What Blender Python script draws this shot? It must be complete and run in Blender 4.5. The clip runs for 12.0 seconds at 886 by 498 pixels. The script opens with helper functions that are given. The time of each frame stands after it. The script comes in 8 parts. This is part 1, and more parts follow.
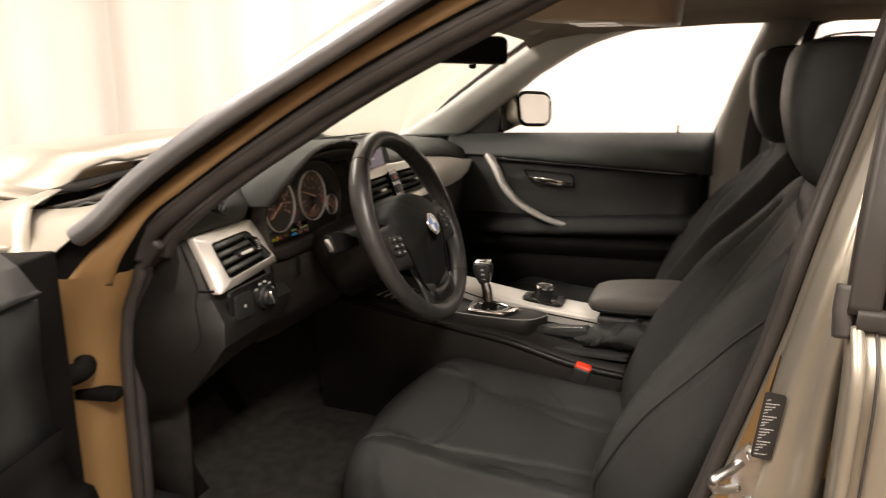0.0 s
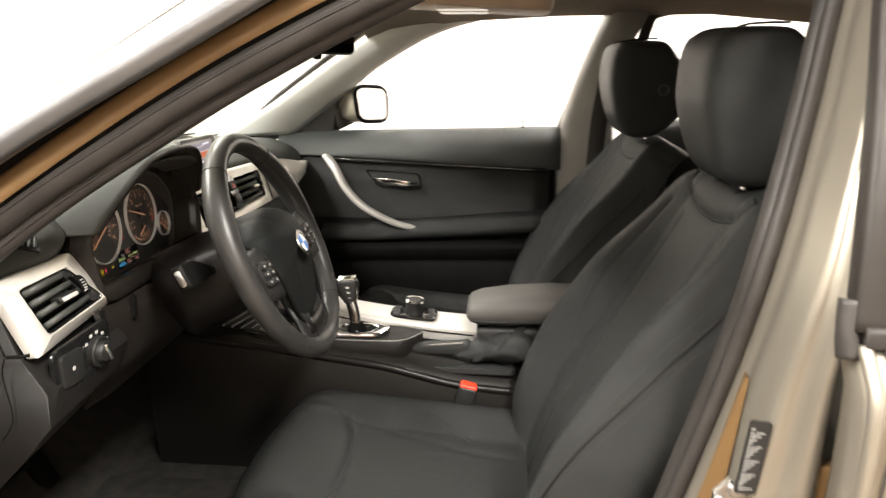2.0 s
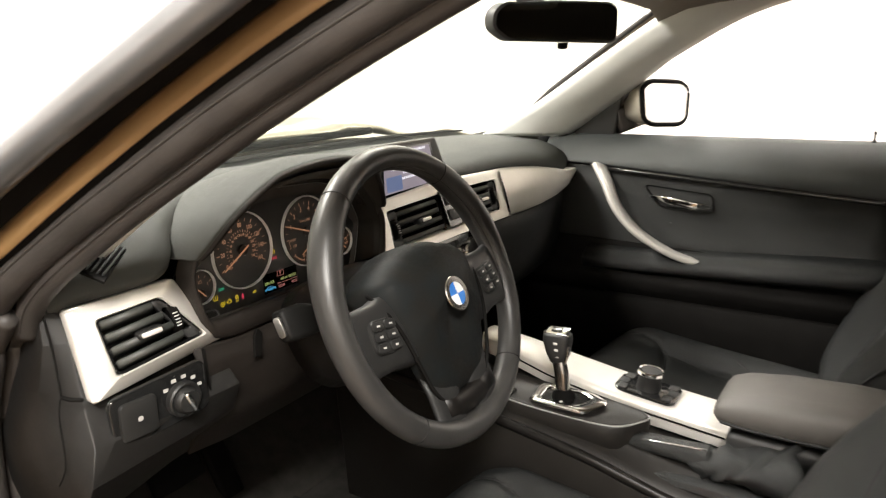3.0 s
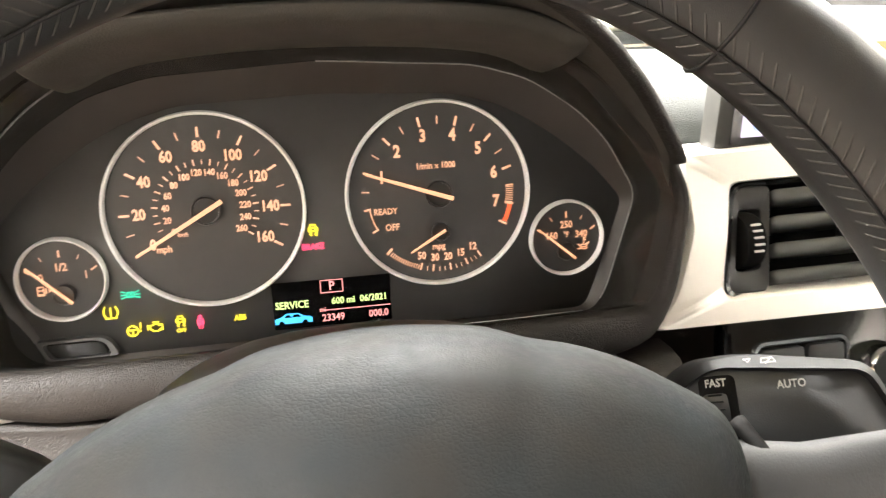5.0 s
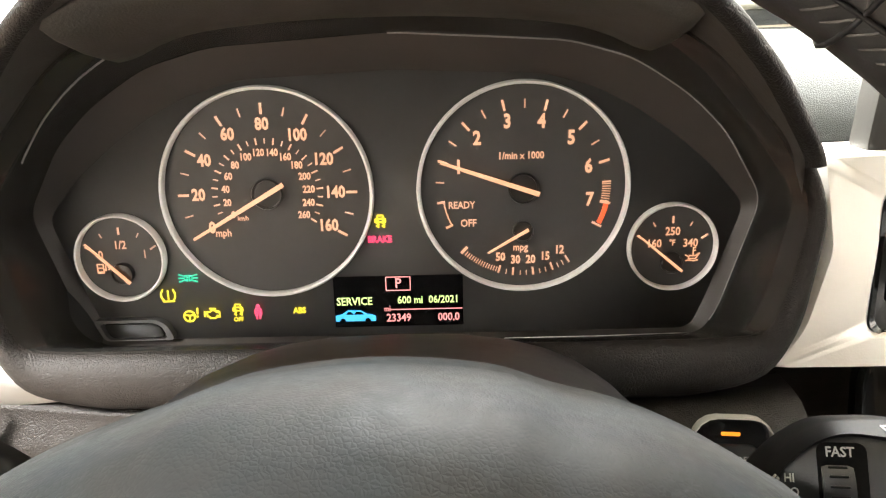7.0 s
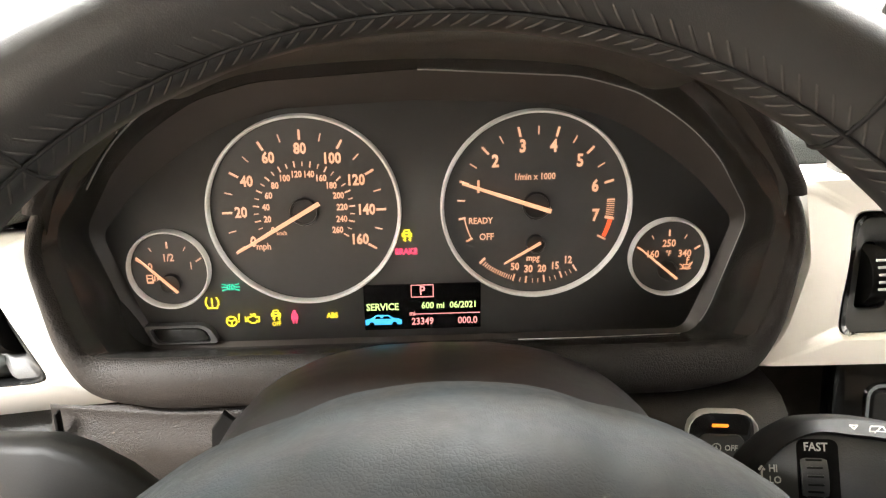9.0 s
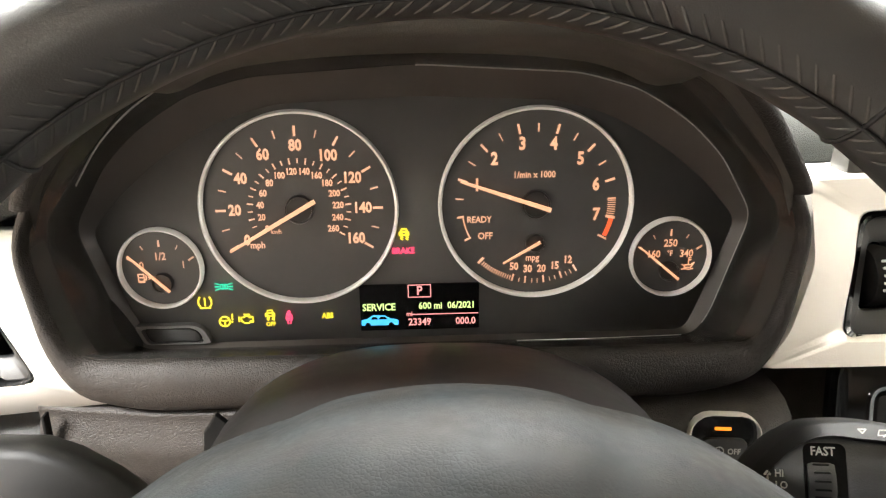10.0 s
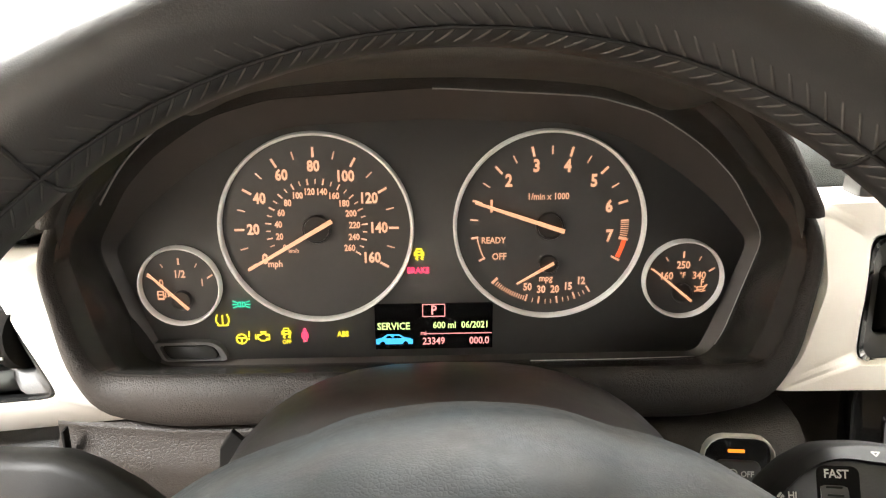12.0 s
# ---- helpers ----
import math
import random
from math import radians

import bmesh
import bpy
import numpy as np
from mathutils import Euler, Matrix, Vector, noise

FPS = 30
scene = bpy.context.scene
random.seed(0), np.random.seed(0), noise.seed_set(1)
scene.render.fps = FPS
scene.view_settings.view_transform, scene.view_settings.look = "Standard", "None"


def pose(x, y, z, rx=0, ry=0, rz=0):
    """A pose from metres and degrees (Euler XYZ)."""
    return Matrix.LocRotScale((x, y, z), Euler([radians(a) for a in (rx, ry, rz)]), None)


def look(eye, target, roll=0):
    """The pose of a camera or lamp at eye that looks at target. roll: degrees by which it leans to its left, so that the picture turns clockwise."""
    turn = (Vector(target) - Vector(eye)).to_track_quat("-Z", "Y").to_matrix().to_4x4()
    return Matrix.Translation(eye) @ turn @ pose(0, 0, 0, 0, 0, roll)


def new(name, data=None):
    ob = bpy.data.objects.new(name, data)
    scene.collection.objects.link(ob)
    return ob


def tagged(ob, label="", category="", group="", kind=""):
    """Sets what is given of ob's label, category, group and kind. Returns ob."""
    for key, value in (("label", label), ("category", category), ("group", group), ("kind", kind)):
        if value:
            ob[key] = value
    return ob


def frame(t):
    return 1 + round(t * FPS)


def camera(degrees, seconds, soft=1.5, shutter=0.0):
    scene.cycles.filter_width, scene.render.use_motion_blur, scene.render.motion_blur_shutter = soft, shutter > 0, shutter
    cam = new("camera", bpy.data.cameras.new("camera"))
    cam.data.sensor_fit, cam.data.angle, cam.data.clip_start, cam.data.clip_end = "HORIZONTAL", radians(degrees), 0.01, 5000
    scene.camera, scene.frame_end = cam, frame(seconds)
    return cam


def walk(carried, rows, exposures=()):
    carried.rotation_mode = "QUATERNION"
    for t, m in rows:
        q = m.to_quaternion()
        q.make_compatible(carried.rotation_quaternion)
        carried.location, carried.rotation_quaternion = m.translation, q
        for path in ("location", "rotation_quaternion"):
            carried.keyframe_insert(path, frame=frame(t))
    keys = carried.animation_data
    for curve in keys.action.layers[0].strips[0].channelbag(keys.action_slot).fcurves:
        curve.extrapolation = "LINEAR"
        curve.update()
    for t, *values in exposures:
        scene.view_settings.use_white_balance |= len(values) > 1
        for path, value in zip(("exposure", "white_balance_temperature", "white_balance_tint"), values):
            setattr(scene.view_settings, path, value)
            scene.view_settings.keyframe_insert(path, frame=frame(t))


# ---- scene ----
cam = camera(62.2, 12.0, soft=1.2, shutter=0.3)
ROWS = [
    (0, look((-1.703, -0.519, 1.155), (-0.793, -0.182, 0.914), -0.0)),
    (0.5, look((-1.648, -0.320, 1.100), (-0.685, -0.199, 0.860), -0.4)),
    (1, look((-1.657, -0.230, 1.111), (-0.686, -0.227, 0.870), -0.2)),
    (1.5, look((-1.675, -0.236, 1.132), (-0.705, -0.253, 0.888), -0.0)),
    (2, look((-1.546, -0.320, 1.148), (-0.579, -0.253, 0.900), 0.4)),
    (2.5, look((-1.322, -0.479, 1.190), (-0.434, -0.096, 0.933), 0.2)),
    (2.7, look((-1.252, -0.491, 1.181), (-0.399, -0.037, 0.924), -0.1)),
    (4.3, look((-0.518, -0.088, 1.048), (0.060, 0.655, 0.711), 0.1)),
    (4.5, look((-0.472, -0.076, 1.047), (-0.003, 0.741, 0.709), -0.7)),
    (5, look((-0.375, -0.104, 0.989), (-0.200, 0.825, 0.664), -1.4)),
    (5.5, look((-0.355, -0.090, 0.999), (-0.299, 0.849, 0.658), -1.4)),
    (6, look((-0.347, -0.063, 0.976), (-0.333, 0.879, 0.641), -1.4)),
    (6.5, look((-0.357, -0.063, 1.001), (-0.342, 0.873, 0.649), -1.2)),
    (7, look((-0.341, -0.058, 0.981), (-0.341, 0.881, 0.637), -1.3)),
    (8.8, look((-0.365, -0.085, 1.019), (-0.335, 0.838, 0.636), -0.8)),
    (9, look((-0.366, -0.087, 1.018), (-0.335, 0.836, 0.635), -0.8)),
    (9.5, look((-0.356, -0.083, 1.015), (-0.325, 0.842, 0.636), -0.8)),
    (10, look((-0.367, -0.080, 1.014), (-0.330, 0.844, 0.632), -0.5)),
    (10.5, look((-0.373, -0.080, 1.016), (-0.337, 0.845, 0.636), -0.4)),
    (11, look((-0.369, -0.078, 1.016), (-0.339, 0.849, 0.643), -0.5)),
    (11.5, look((-0.370, -0.082, 1.017), (-0.345, 0.850, 0.654), -0.5)),
    (12, look((-0.369, -0.085, 1.016), (-0.347, 0.849, 0.660), -0.4)),
]
EXPOSURES = [(0.0, 0.14, 7080, 16), (0.5, 0.66, 6560, 12), (1.0, 0.96, 6500, 10), (1.5, 1.03, 6500, 10), (2.0, 1.00, 6500, 10), (2.7, 0.99, 6500, 10), (4.3, 1.15, 6300, 10), (4.5, 1.40, 6250, 10),
             (5.0, 3.29, 6200, 10), (5.5, 3.24, 6150, 10), (6.0, 3.00, 6150, 10), (6.5, 3.04, 6150, 9), (7.2, 3.05, 6150, 9), (9.0, 3.00, 6150, 9), (12.0, 2.99, 6150, 9)]
walk(cam, ROWS, EXPOSURES)

# ---- light: a white-curtained photo studio with ceiling light panels ----
world = bpy.data.worlds.new("world")
scene.world = world
world.use_nodes = True
world.node_tree.nodes["Background"].inputs[0].default_value = (1.0, 0.97, 0.93, 1)
world.node_tree.nodes["Background"].inputs[1].default_value = 0.03

PANEL_WATTS = 125
for px, py in ((-2.6, -1.6), (-2.6, 1.6), (0.0, 2.6), (0.0, -2.6), (2.3, -1.4), (2.3, 1.6)):
    lamp = bpy.data.lights.new("ceiling_light_lamp", "AREA")
    lamp.shape, lamp.size, lamp.size_y, lamp.energy = "RECTANGLE", 1.5, 0.6, PANEL_WATTS * (1.45 if px < -1 else 1.10 if py > 0 and px < 1 else 0.85 if px < 1 else 0.6)
    lamp.color = (1.0, 0.955, 0.885)
    new("ceiling_light_lamp", lamp).matrix_world = pose(px, py, 3.27)

# ---- materials ----
def material(name, base, rough=0.5, metal=0.0, bump=0.0, bump_scale=400.0, vary=0.15, vary_scale=9.0, coat=0.0,
             kind="noise", spec=0.5, tint=None, rough_vary=0.12, crease=0.0, crease_scale=22.0):
    """A surface with a fine relief and a slow change of tone and gloss."""
    m = bpy.data.materials.new(name)
    m.use_nodes = True
    nt = m.node_tree
    b = nt.nodes["Principled BSDF"]
    n, l = nt.nodes.new, nt.links.new
    co = n("ShaderNodeTexCoord")
    big = n("ShaderNodeTexNoise")
    big.inputs["Scale"].default_value, big.inputs["Detail"].default_value = vary_scale, 5
    l(co.outputs["Object"], big.inputs["Vector"])
    ramp = n("ShaderNodeMapRange")
    ramp.inputs["From Min"].default_value, ramp.inputs["From Max"].default_value = 0.3, 0.7
    ramp.inputs["To Min"].default_value, ramp.inputs["To Max"].default_value = 0.0, 1.0
    l(big.outputs["Fac"], ramp.inputs["Value"])
    mix = n("ShaderNodeMix")
    mix.data_type = "RGBA"
    other = tint or tuple(c * (1 - vary) for c in base)
    mix.inputs[6].default_value, mix.inputs[7].default_value = (*base, 1), (*other, 1)
    l(ramp.outputs["Result"], mix.inputs[0])
    l(mix.outputs[2], b.inputs["Base Color"])
    rr = n("ShaderNodeMapRange")
    rr.inputs["To Min"].default_value = max(0.03, rough - rough_vary * rough)
    rr.inputs["To Max"].default_value = min(1.0, rough + rough_vary * rough)
    mid = n("ShaderNodeTexNoise")
    mid.inputs["Scale"].default_value, mid.inputs["Detail"].default_value = vary_scale * 7, 3
    l(co.outputs["Object"], mid.inputs["Vector"])
    l(mid.outputs["Fac"], rr.inputs["Value"])
    l(rr.outputs["Result"], b.inputs["Roughness"])
    b.inputs["Metallic"].default_value = metal
    b.inputs["Specular IOR Level"].default_value = spec
    b.inputs["Coat Weight"].default_value, b.inputs["Coat Roughness"].default_value = coat, 0.04
    if bump:
        if kind == "pebble":  # leather cells, stretched and crossed by fine creases
            wob, st, tex, fine, w1, add = n("ShaderNodeTexNoise"), n("ShaderNodeMix"), n("ShaderNodeTexVoronoi"), n("ShaderNodeTexNoise"), n("ShaderNodeMapRange"), n("ShaderNodeMath")
            wob.inputs["Scale"].default_value = bump_scale * 0.4
            st.data_type = "VECTOR"
            st.inputs[0].default_value = 0.0035
            l(co.outputs["Object"], wob.inputs["Vector"])
            l(co.outputs["Object"], st.inputs[4])
            l(wob.outputs["Color"], st.inputs[5])
            tex.feature = "DISTANCE_TO_EDGE"
            l(st.outputs[1], tex.inputs["Vector"])
            w1.inputs["From Max"].default_value, w1.interpolation_type = 0.20, "SMOOTHSTEP"
            l(tex.outputs["Distance"], w1.inputs["Value"])
            fine.inputs["Scale"].default_value, fine.inputs["Detail"].default_value = bump_scale * 1.3, 3
            l(co.outputs["Object"], fine.inputs["Vector"])
            add.operation = "MULTIPLY_ADD"
            add.inputs[1].default_value = 0.10
            l(fine.outputs["Fac"], add.inputs[0])
            l(w1.outputs["Result"], add.inputs[2])
            out = add.outputs[0]
        elif kind == "grain":
            tex = n("ShaderNodeTexVoronoi")
            tex.feature = "DISTANCE_TO_EDGE"
            out = tex.outputs["Distance"]
            warp = n("ShaderNodeMapRange")
            warp.inputs["From Max"].default_value = 0.25
            l(out, warp.inputs["Value"])
            out = warp.outputs["Result"]
        else:
            tex = n("ShaderNodeTexNoise")
            tex.inputs["Detail"].default_value = 3
            out = tex.outputs["Fac"]
        tex.inputs["Scale"].default_value = bump_scale
        if kind != "pebble":
            l(co.outputs["Object"], tex.inputs["Vector"])
        bm_ = n("ShaderNodeBump")
        bm_.inputs["Strength"].default_value, bm_.inputs["Distance"].default_value = bump, 0.001
        l(out, bm_.inputs["Height"])
        l(bm_.outputs["Normal"], b.inputs["Normal"])
        if crease:  # soft creases and dents under the grain
            cr, cb = n("ShaderNodeTexNoise"), n("ShaderNodeBump")
            cr.inputs["Scale"].default_value, cr.inputs["Detail"].default_value, cr.inputs["Distortion"].default_value = crease_scale, 4, 0.8
            cb.inputs["Strength"].default_value, cb.inputs["Distance"].default_value = crease, 0.01
            l(co.outputs["Object"], cr.inputs["Vector"])
            l(cr.outputs["Fac"], cb.inputs["Height"])
            l(cb.outputs["Normal"], bm_.inputs["Normal"])
    return m


def glow(name, colour, strength, base=(0.3, 0.3, 0.3)):
    m = bpy.data.materials.new(name)
    m.use_nodes = True
    b = m.node_tree.nodes["Principled BSDF"]
    b.inputs["Base Color"].default_value = (*base, 1)
    b.inputs["Roughness"].default_value = 0.5
    b.inputs["Emission Color"].default_value = (*colour, 1)
    b.inputs["Emission Strength"].default_value = strength
    return m


def glazing(name, tone=(1, 1, 1), gloss=0.03):
    m = bpy.data.materials.new(name)
    m.use_nodes = True
    nt = m.node_tree
    nt.nodes.remove(nt.nodes["Principled BSDF"])
    n, l = nt.nodes.new, nt.links.new
    clear, shine, mix, fr, pw = n("ShaderNodeBsdfTransparent"), n("ShaderNodeBsdfGlossy"), n("ShaderNodeMixShader"), n("ShaderNodeLayerWeight"), n("ShaderNodeMath")
    clear.inputs["Color"].default_value = (*tone, 1)
    shine.inputs["Roughness"].default_value = gloss
    fr.inputs["Blend"].default_value = 0.5
    pw.operation = "POWER"
    pw.inputs[1].default_value = 5.0
    l(fr.outputs["Facing"], pw.inputs[0])
    l(pw.outputs[0], mix.inputs[0])
    l(clear.outputs[0], mix.inputs[1])
    l(shine.outputs[0], mix.inputs[2])
    l(mix.outputs[0], nt.nodes["Material Output"].inputs["Surface"])
    return m


LEATHER = material("black_leather", (0.0145, 0.0158, 0.0153), 0.43, spec=0.46, bump=0.6, bump_scale=620, kind="grain", vary=0.25, vary_scale=14, crease=0.10, crease_scale=11)
RIM_LEATHER = material("rim_leather", (0.036, 0.0352, 0.034), 0.38, bump=0.06, bump_scale=1300, kind="grain", vary=0.3, vary_scale=30)
SEAM = material("seam_thread", (0.004, 0.004, 0.004), 0.7, vary=0.3, vary_scale=200)
STITCH = material("stitching", (0.060, 0.058, 0.054), 0.7, vary=0.3, vary_scale=300)
SEAT_STITCH = material("seat_thread", (0.055, 0.055, 0.053), 0.6, vary=0.3, vary_scale=300)
PAD = material("soft_dash_plastic", (0.060, 0.066, 0.065), 0.55, bump=0.35, bump_scale=750, kind="grain", vary=0.15, vary_scale=12)
HOOD = material("binnacle_hood_plastic", (0.058, 0.054, 0.047), 0.6, bump=0.2, bump_scale=900, vary=0.15, vary_scale=12, spec=0.3)
SLAT = material("vent_slat_plastic", (0.050, 0.053, 0.049), 0.5, bump=0.05, bump_scale=1500, vary=0.12, vary_scale=20)
PAD_LEATHER = material("grained_dash_plastic", (0.0170, 0.0134, 0.0110), 0.54, bump=0.34, bump_scale=600, kind="pebble", vary=0.2, vary_scale=25, spec=0.36)
BEZEL = material("bezel_plastic", (0.050, 0.0430, 0.0380), 0.5, bump=0.08, bump_scale=2200, vary=0.12, vary_scale=30)
LEDGE = material("smooth_ledge_plastic", (0.028, 0.0265, 0.0240), 0.24, bump=0.05, bump_scale=2200, vary=0.15, vary_scale=30)
HARD = material("hard_black_plastic", (0.0165, 0.0165, 0.0162), 0.5, bump=0.12, bump_scale=1300, vary=0.25, vary_scale=15)
STALK = material("stalk_plastic", (0.0065, 0.0063, 0.0060), 0.50, bump=0.06, bump_scale=1500, vary=0.15, vary_scale=25, spec=0.16)
# near-black without sheen: for black plastic, and for shade in creases
DARK = material("matt_black_and_shade", (0.009, 0.0085, 0.008), 0.7, bump=0.1, bump_scale=600, vary=0.3, vary_scale=20, spec=0.03)
GLOSS = material("gloss_black_plastic", (0.012, 0.012, 0.012), 0.12, vary=0.2, vary_scale=30, coat=0.3)
FACE = material("dial_face_plastic", (0.090, 0.087, 0.083), 0.55, bump=0.08, bump_scale=2500, vary=0.12, vary_scale=40)
WELL = material("dial_disc_plastic", (0.062, 0.060, 0.058), 0.6, bump=0.08, bump_scale=2500, vary=0.12, vary_scale=40)
SILVER = material("satin_silver_trim", (0.78, 0.755, 0.71), 0.40, metal=0.45, bump=0.05, bump_scale=900, vary=0.06, vary_scale=30)
PULL = material("satin_grey_pull", (0.50, 0.485, 0.45), 0.42, metal=0.3, bump=0.05, bump_scale=900, vary=0.08, vary_scale=30)
CHROME = material("chrome", (0.8, 0.8, 0.8), 0.09, metal=1.0, vary=0.06, vary_scale=40)
DARK_CHROME = material("dark_chrome", (0.30, 0.29, 0.28), 0.24, metal=1.0, vary=0.06, vary_scale=40)
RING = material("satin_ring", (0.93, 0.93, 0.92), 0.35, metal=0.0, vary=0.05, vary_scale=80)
STEEL = material("bare_steel", (0.55, 0.55, 0.55), 0.3, metal=1.0, bump=0.1, bump_scale=300, vary=0.15, vary_scale=60)
RUBBER = material("door_seal_rubber", (0.044, 0.039, 0.036), 0.55, bump=0.15, bump_scale=500, vary=0.3, vary_scale=25)
PAINT = material("bronze_silver_paint", (0.375, 0.345, 0.29), 0.38, metal=0.62, bump=0.01, bump_scale=900, vary=0.05, vary_scale=6, coat=0.25, spec=0.35)
MOULDING = material("satin_moulding", (0.25, 0.256, 0.27), 0.32, metal=0.75, vary=0.2, vary_scale=10, spec=0.6)
FRAME_BLACK = material("window_frame_black", (0.030, 0.026, 0.023), 0.45, vary=0.2, vary_scale=10, spec=0.3)
JAMB = material("bronze_jamb_paint", (0.235, 0.138, 0.058), 0.42, metal=0.1, bump=0.03, bump_scale=2500, vary=0.10, vary_scale=8, coat=0.1)
EDGE = material("pale_plastic_edge", (0.30, 0.295, 0.285), 0.35, vary=0.3, vary_scale=60)
SHROUD = material("shroud_plastic", (0.0075, 0.0066, 0.0060), 0.36, bump=0.08, bump_scale=1500, vary=0.2, vary_scale=20, spec=0.25)
# blue-to-brown blotches in the airbag colour imitate blurred reflections
AIRBAG = material("airbag_plastic", (0.0084, 0.0107, 0.0116), 0.60, bump=0.10, bump_scale=800, kind="grain", vary=0.65, vary_scale=38, spec=0.12, tint=(0.0105, 0.0098, 0.0084), rough_vary=0.3, crease=0.05, crease_scale=60)
CONSOLE = material("console_plastic", (0.0125, 0.0112, 0.0098), 0.46, bump=0.12, bump_scale=1300, vary=0.25, vary_scale=15, spec=0.30)
CARPET = material("black_carpet", (0.034, 0.032, 0.029), 0.95, bump=0.9, bump_scale=500, vary=0.4, vary_scale=30, spec=0.1)
BEIGE = material("beige_console_plastic", (0.58, 0.46, 0.35), 0.5, bump=0.1, bump_scale=900, vary=0.08, vary_scale=20)
# headliner colour is lowered to hold the shade under the roof
LINER = material("shaded_headliner", (0.30, 0.258, 0.215), 0.9, bump=0.3, bump_scale=900, vary=0.06, vary_scale=20)
MID_TRIM = material("centre_pillar_plastic", (0.36, 0.35, 0.33), 0.6, bump=0.2, bump_scale=900, vary=0.08, vary_scale=14)
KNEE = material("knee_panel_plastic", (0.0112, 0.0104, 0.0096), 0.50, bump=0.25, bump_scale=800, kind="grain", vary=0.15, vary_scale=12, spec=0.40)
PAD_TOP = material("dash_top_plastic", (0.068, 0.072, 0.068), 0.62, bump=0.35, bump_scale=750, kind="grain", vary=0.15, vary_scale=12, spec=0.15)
PILLAR = material("grey_pillar_trim", (0.74, 0.75, 0.72), 0.6, bump=0.2, bump_scale=900, vary=0.08, vary_scale=14)
CURTAIN = material("white_curtain_cloth", (0.82, 0.795, 0.765), 0.9, bump=0.25, bump_scale=250, vary=0.05, vary_scale=1.5)
PARTITION = material("tan_partition", (0.20, 0.130, 0.068), 0.6, bump=0.1, bump_scale=60, vary=0.25, vary_scale=2)
CEILING = material("white_ceiling_paint", (0.80, 0.78, 0.75), 0.9, bump=0.1, bump_scale=80, vary=0.05, vary_scale=2)
FLOOR = material("tan_studio_floor", (0.17, 0.125, 0.085), 0.45, bump=0.1, bump_scale=30, vary=0.25, vary_scale=3)
RED = material("red_buckle_plastic", (0.75, 0.05, 0.02), 0.4, vary=0.1, vary_scale=60)
BLUE = material("blue_enamel", (0.03, 0.17, 0.55), 0.4, vary=0.1, vary_scale=80)
WHITE = material("white_enamel", (0.8, 0.8, 0.8), 0.3, vary=0.05, vary_scale=80)
PRINT = material("white_print", (0.50, 0.49, 0.47), 0.6, vary=0.05, vary_scale=80)
STICKER = material("black_sticker", (0.02, 0.02, 0.02), 0.4, vary=0.2, vary_scale=60)
MIRROR = material("mirror_glass", (0.85, 0.85, 0.85), 0.03, metal=1.0, vary=0.02, vary_scale=20)
MIRROR_DARK = material("dimming_mirror_glass", (0.10, 0.11, 0.11), 0.05, metal=1.0, vary=0.05, vary_scale=20)
TINT = material("tinted_rear_glass", (0.050, 0.044, 0.041), 0.08, vary=0.1, vary_scale=3, coat=0.5)
GLASS = glazing("clear_glass")
SCREEN_GLASS = glazing("green_laminated_glass", (0.80, 0.84, 0.775))
LIT_DIAL = glow("lit_dial_print", (1.0, 0.42, 0.19), 0.125, (0.31, 0.27, 0.24))
LIT_NEEDLE = glow("lit_needle", (1.0, 0.42, 0.19), 0.135, (0.31, 0.26, 0.22))
LIT_RED = glow("lit_red_zone", (1.0, 0.10, 0.02), 0.15, (0.4, 0.08, 0.04))
LED_GREEN = glow("green_telltale", (0.03, 0.8, 0.42), 0.14, (0.05, 0.2, 0.1))
LED_AMBER = glow("amber_telltale", (1.0, 0.74, 0.03), 0.19, (0.3, 0.2, 0.02))
LED_RED = glow("red_telltale", (1.0, 0.06, 0.14), 0.22, (0.3, 0.03, 0.03))
LCD_BLACK = material("lcd_black", (0.004, 0.004, 0.005), 0.25, vary=0.1, vary_scale=20)
LCD_AMBER = glow("lcd_amber_text", (0.75, 1.0, 0.30), 0.16, (0.2, 0.2, 0.1))
LCD_RED = glow("lcd_red_text", (1.0, 0.34, 0.30), 0.16, (0.2, 0.1, 0.1))
LCD_BLUE = glow("lcd_blue", (0.06, 0.52, 1.0), 0.16, (0.1, 0.2, 0.3))
LED_ORANGE = glow("orange_lamp", (1.0, 0.22, 0.01), 0.22, (0.4, 0.15, 0.02))
SCREEN_FRAME = material("screen_frame_plastic", (0.045, 0.043, 0.038), 0.45, bump=0.1, bump_scale=1200, vary=0.15, vary_scale=15)
HUB = material("needle_hub_plastic", (0.035, 0.033, 0.031), 0.32, vary=0.15, vary_scale=60)
SCREEN_TEXT = glow("screen_text", (0.8, 0.78, 0.85), 0.55, (0.1, 0.1, 0.1))
SCREEN_GREY = glow("screen_grey", (0.20, 0.17, 0.20), 0.62, (0.02, 0.02, 0.02))
SCREEN_BLUE = glow("screen_blue", (0.16, 0.22, 0.42), 0.30, (0.02, 0.03, 0.06))
SCREEN_ORANGE = glow("screen_orange", (0.9, 0.20, 0.06), 0.3, (0.1, 0.03, 0.01))

# ---- mesh tools ----
def thing(name, label, category, group="", kind="", at=(0, 0, 0)):
    ob = new(name)
    ob.location = at
    ob.empty_display_size = 0.05
    return tagged(ob, label, category, group, kind)


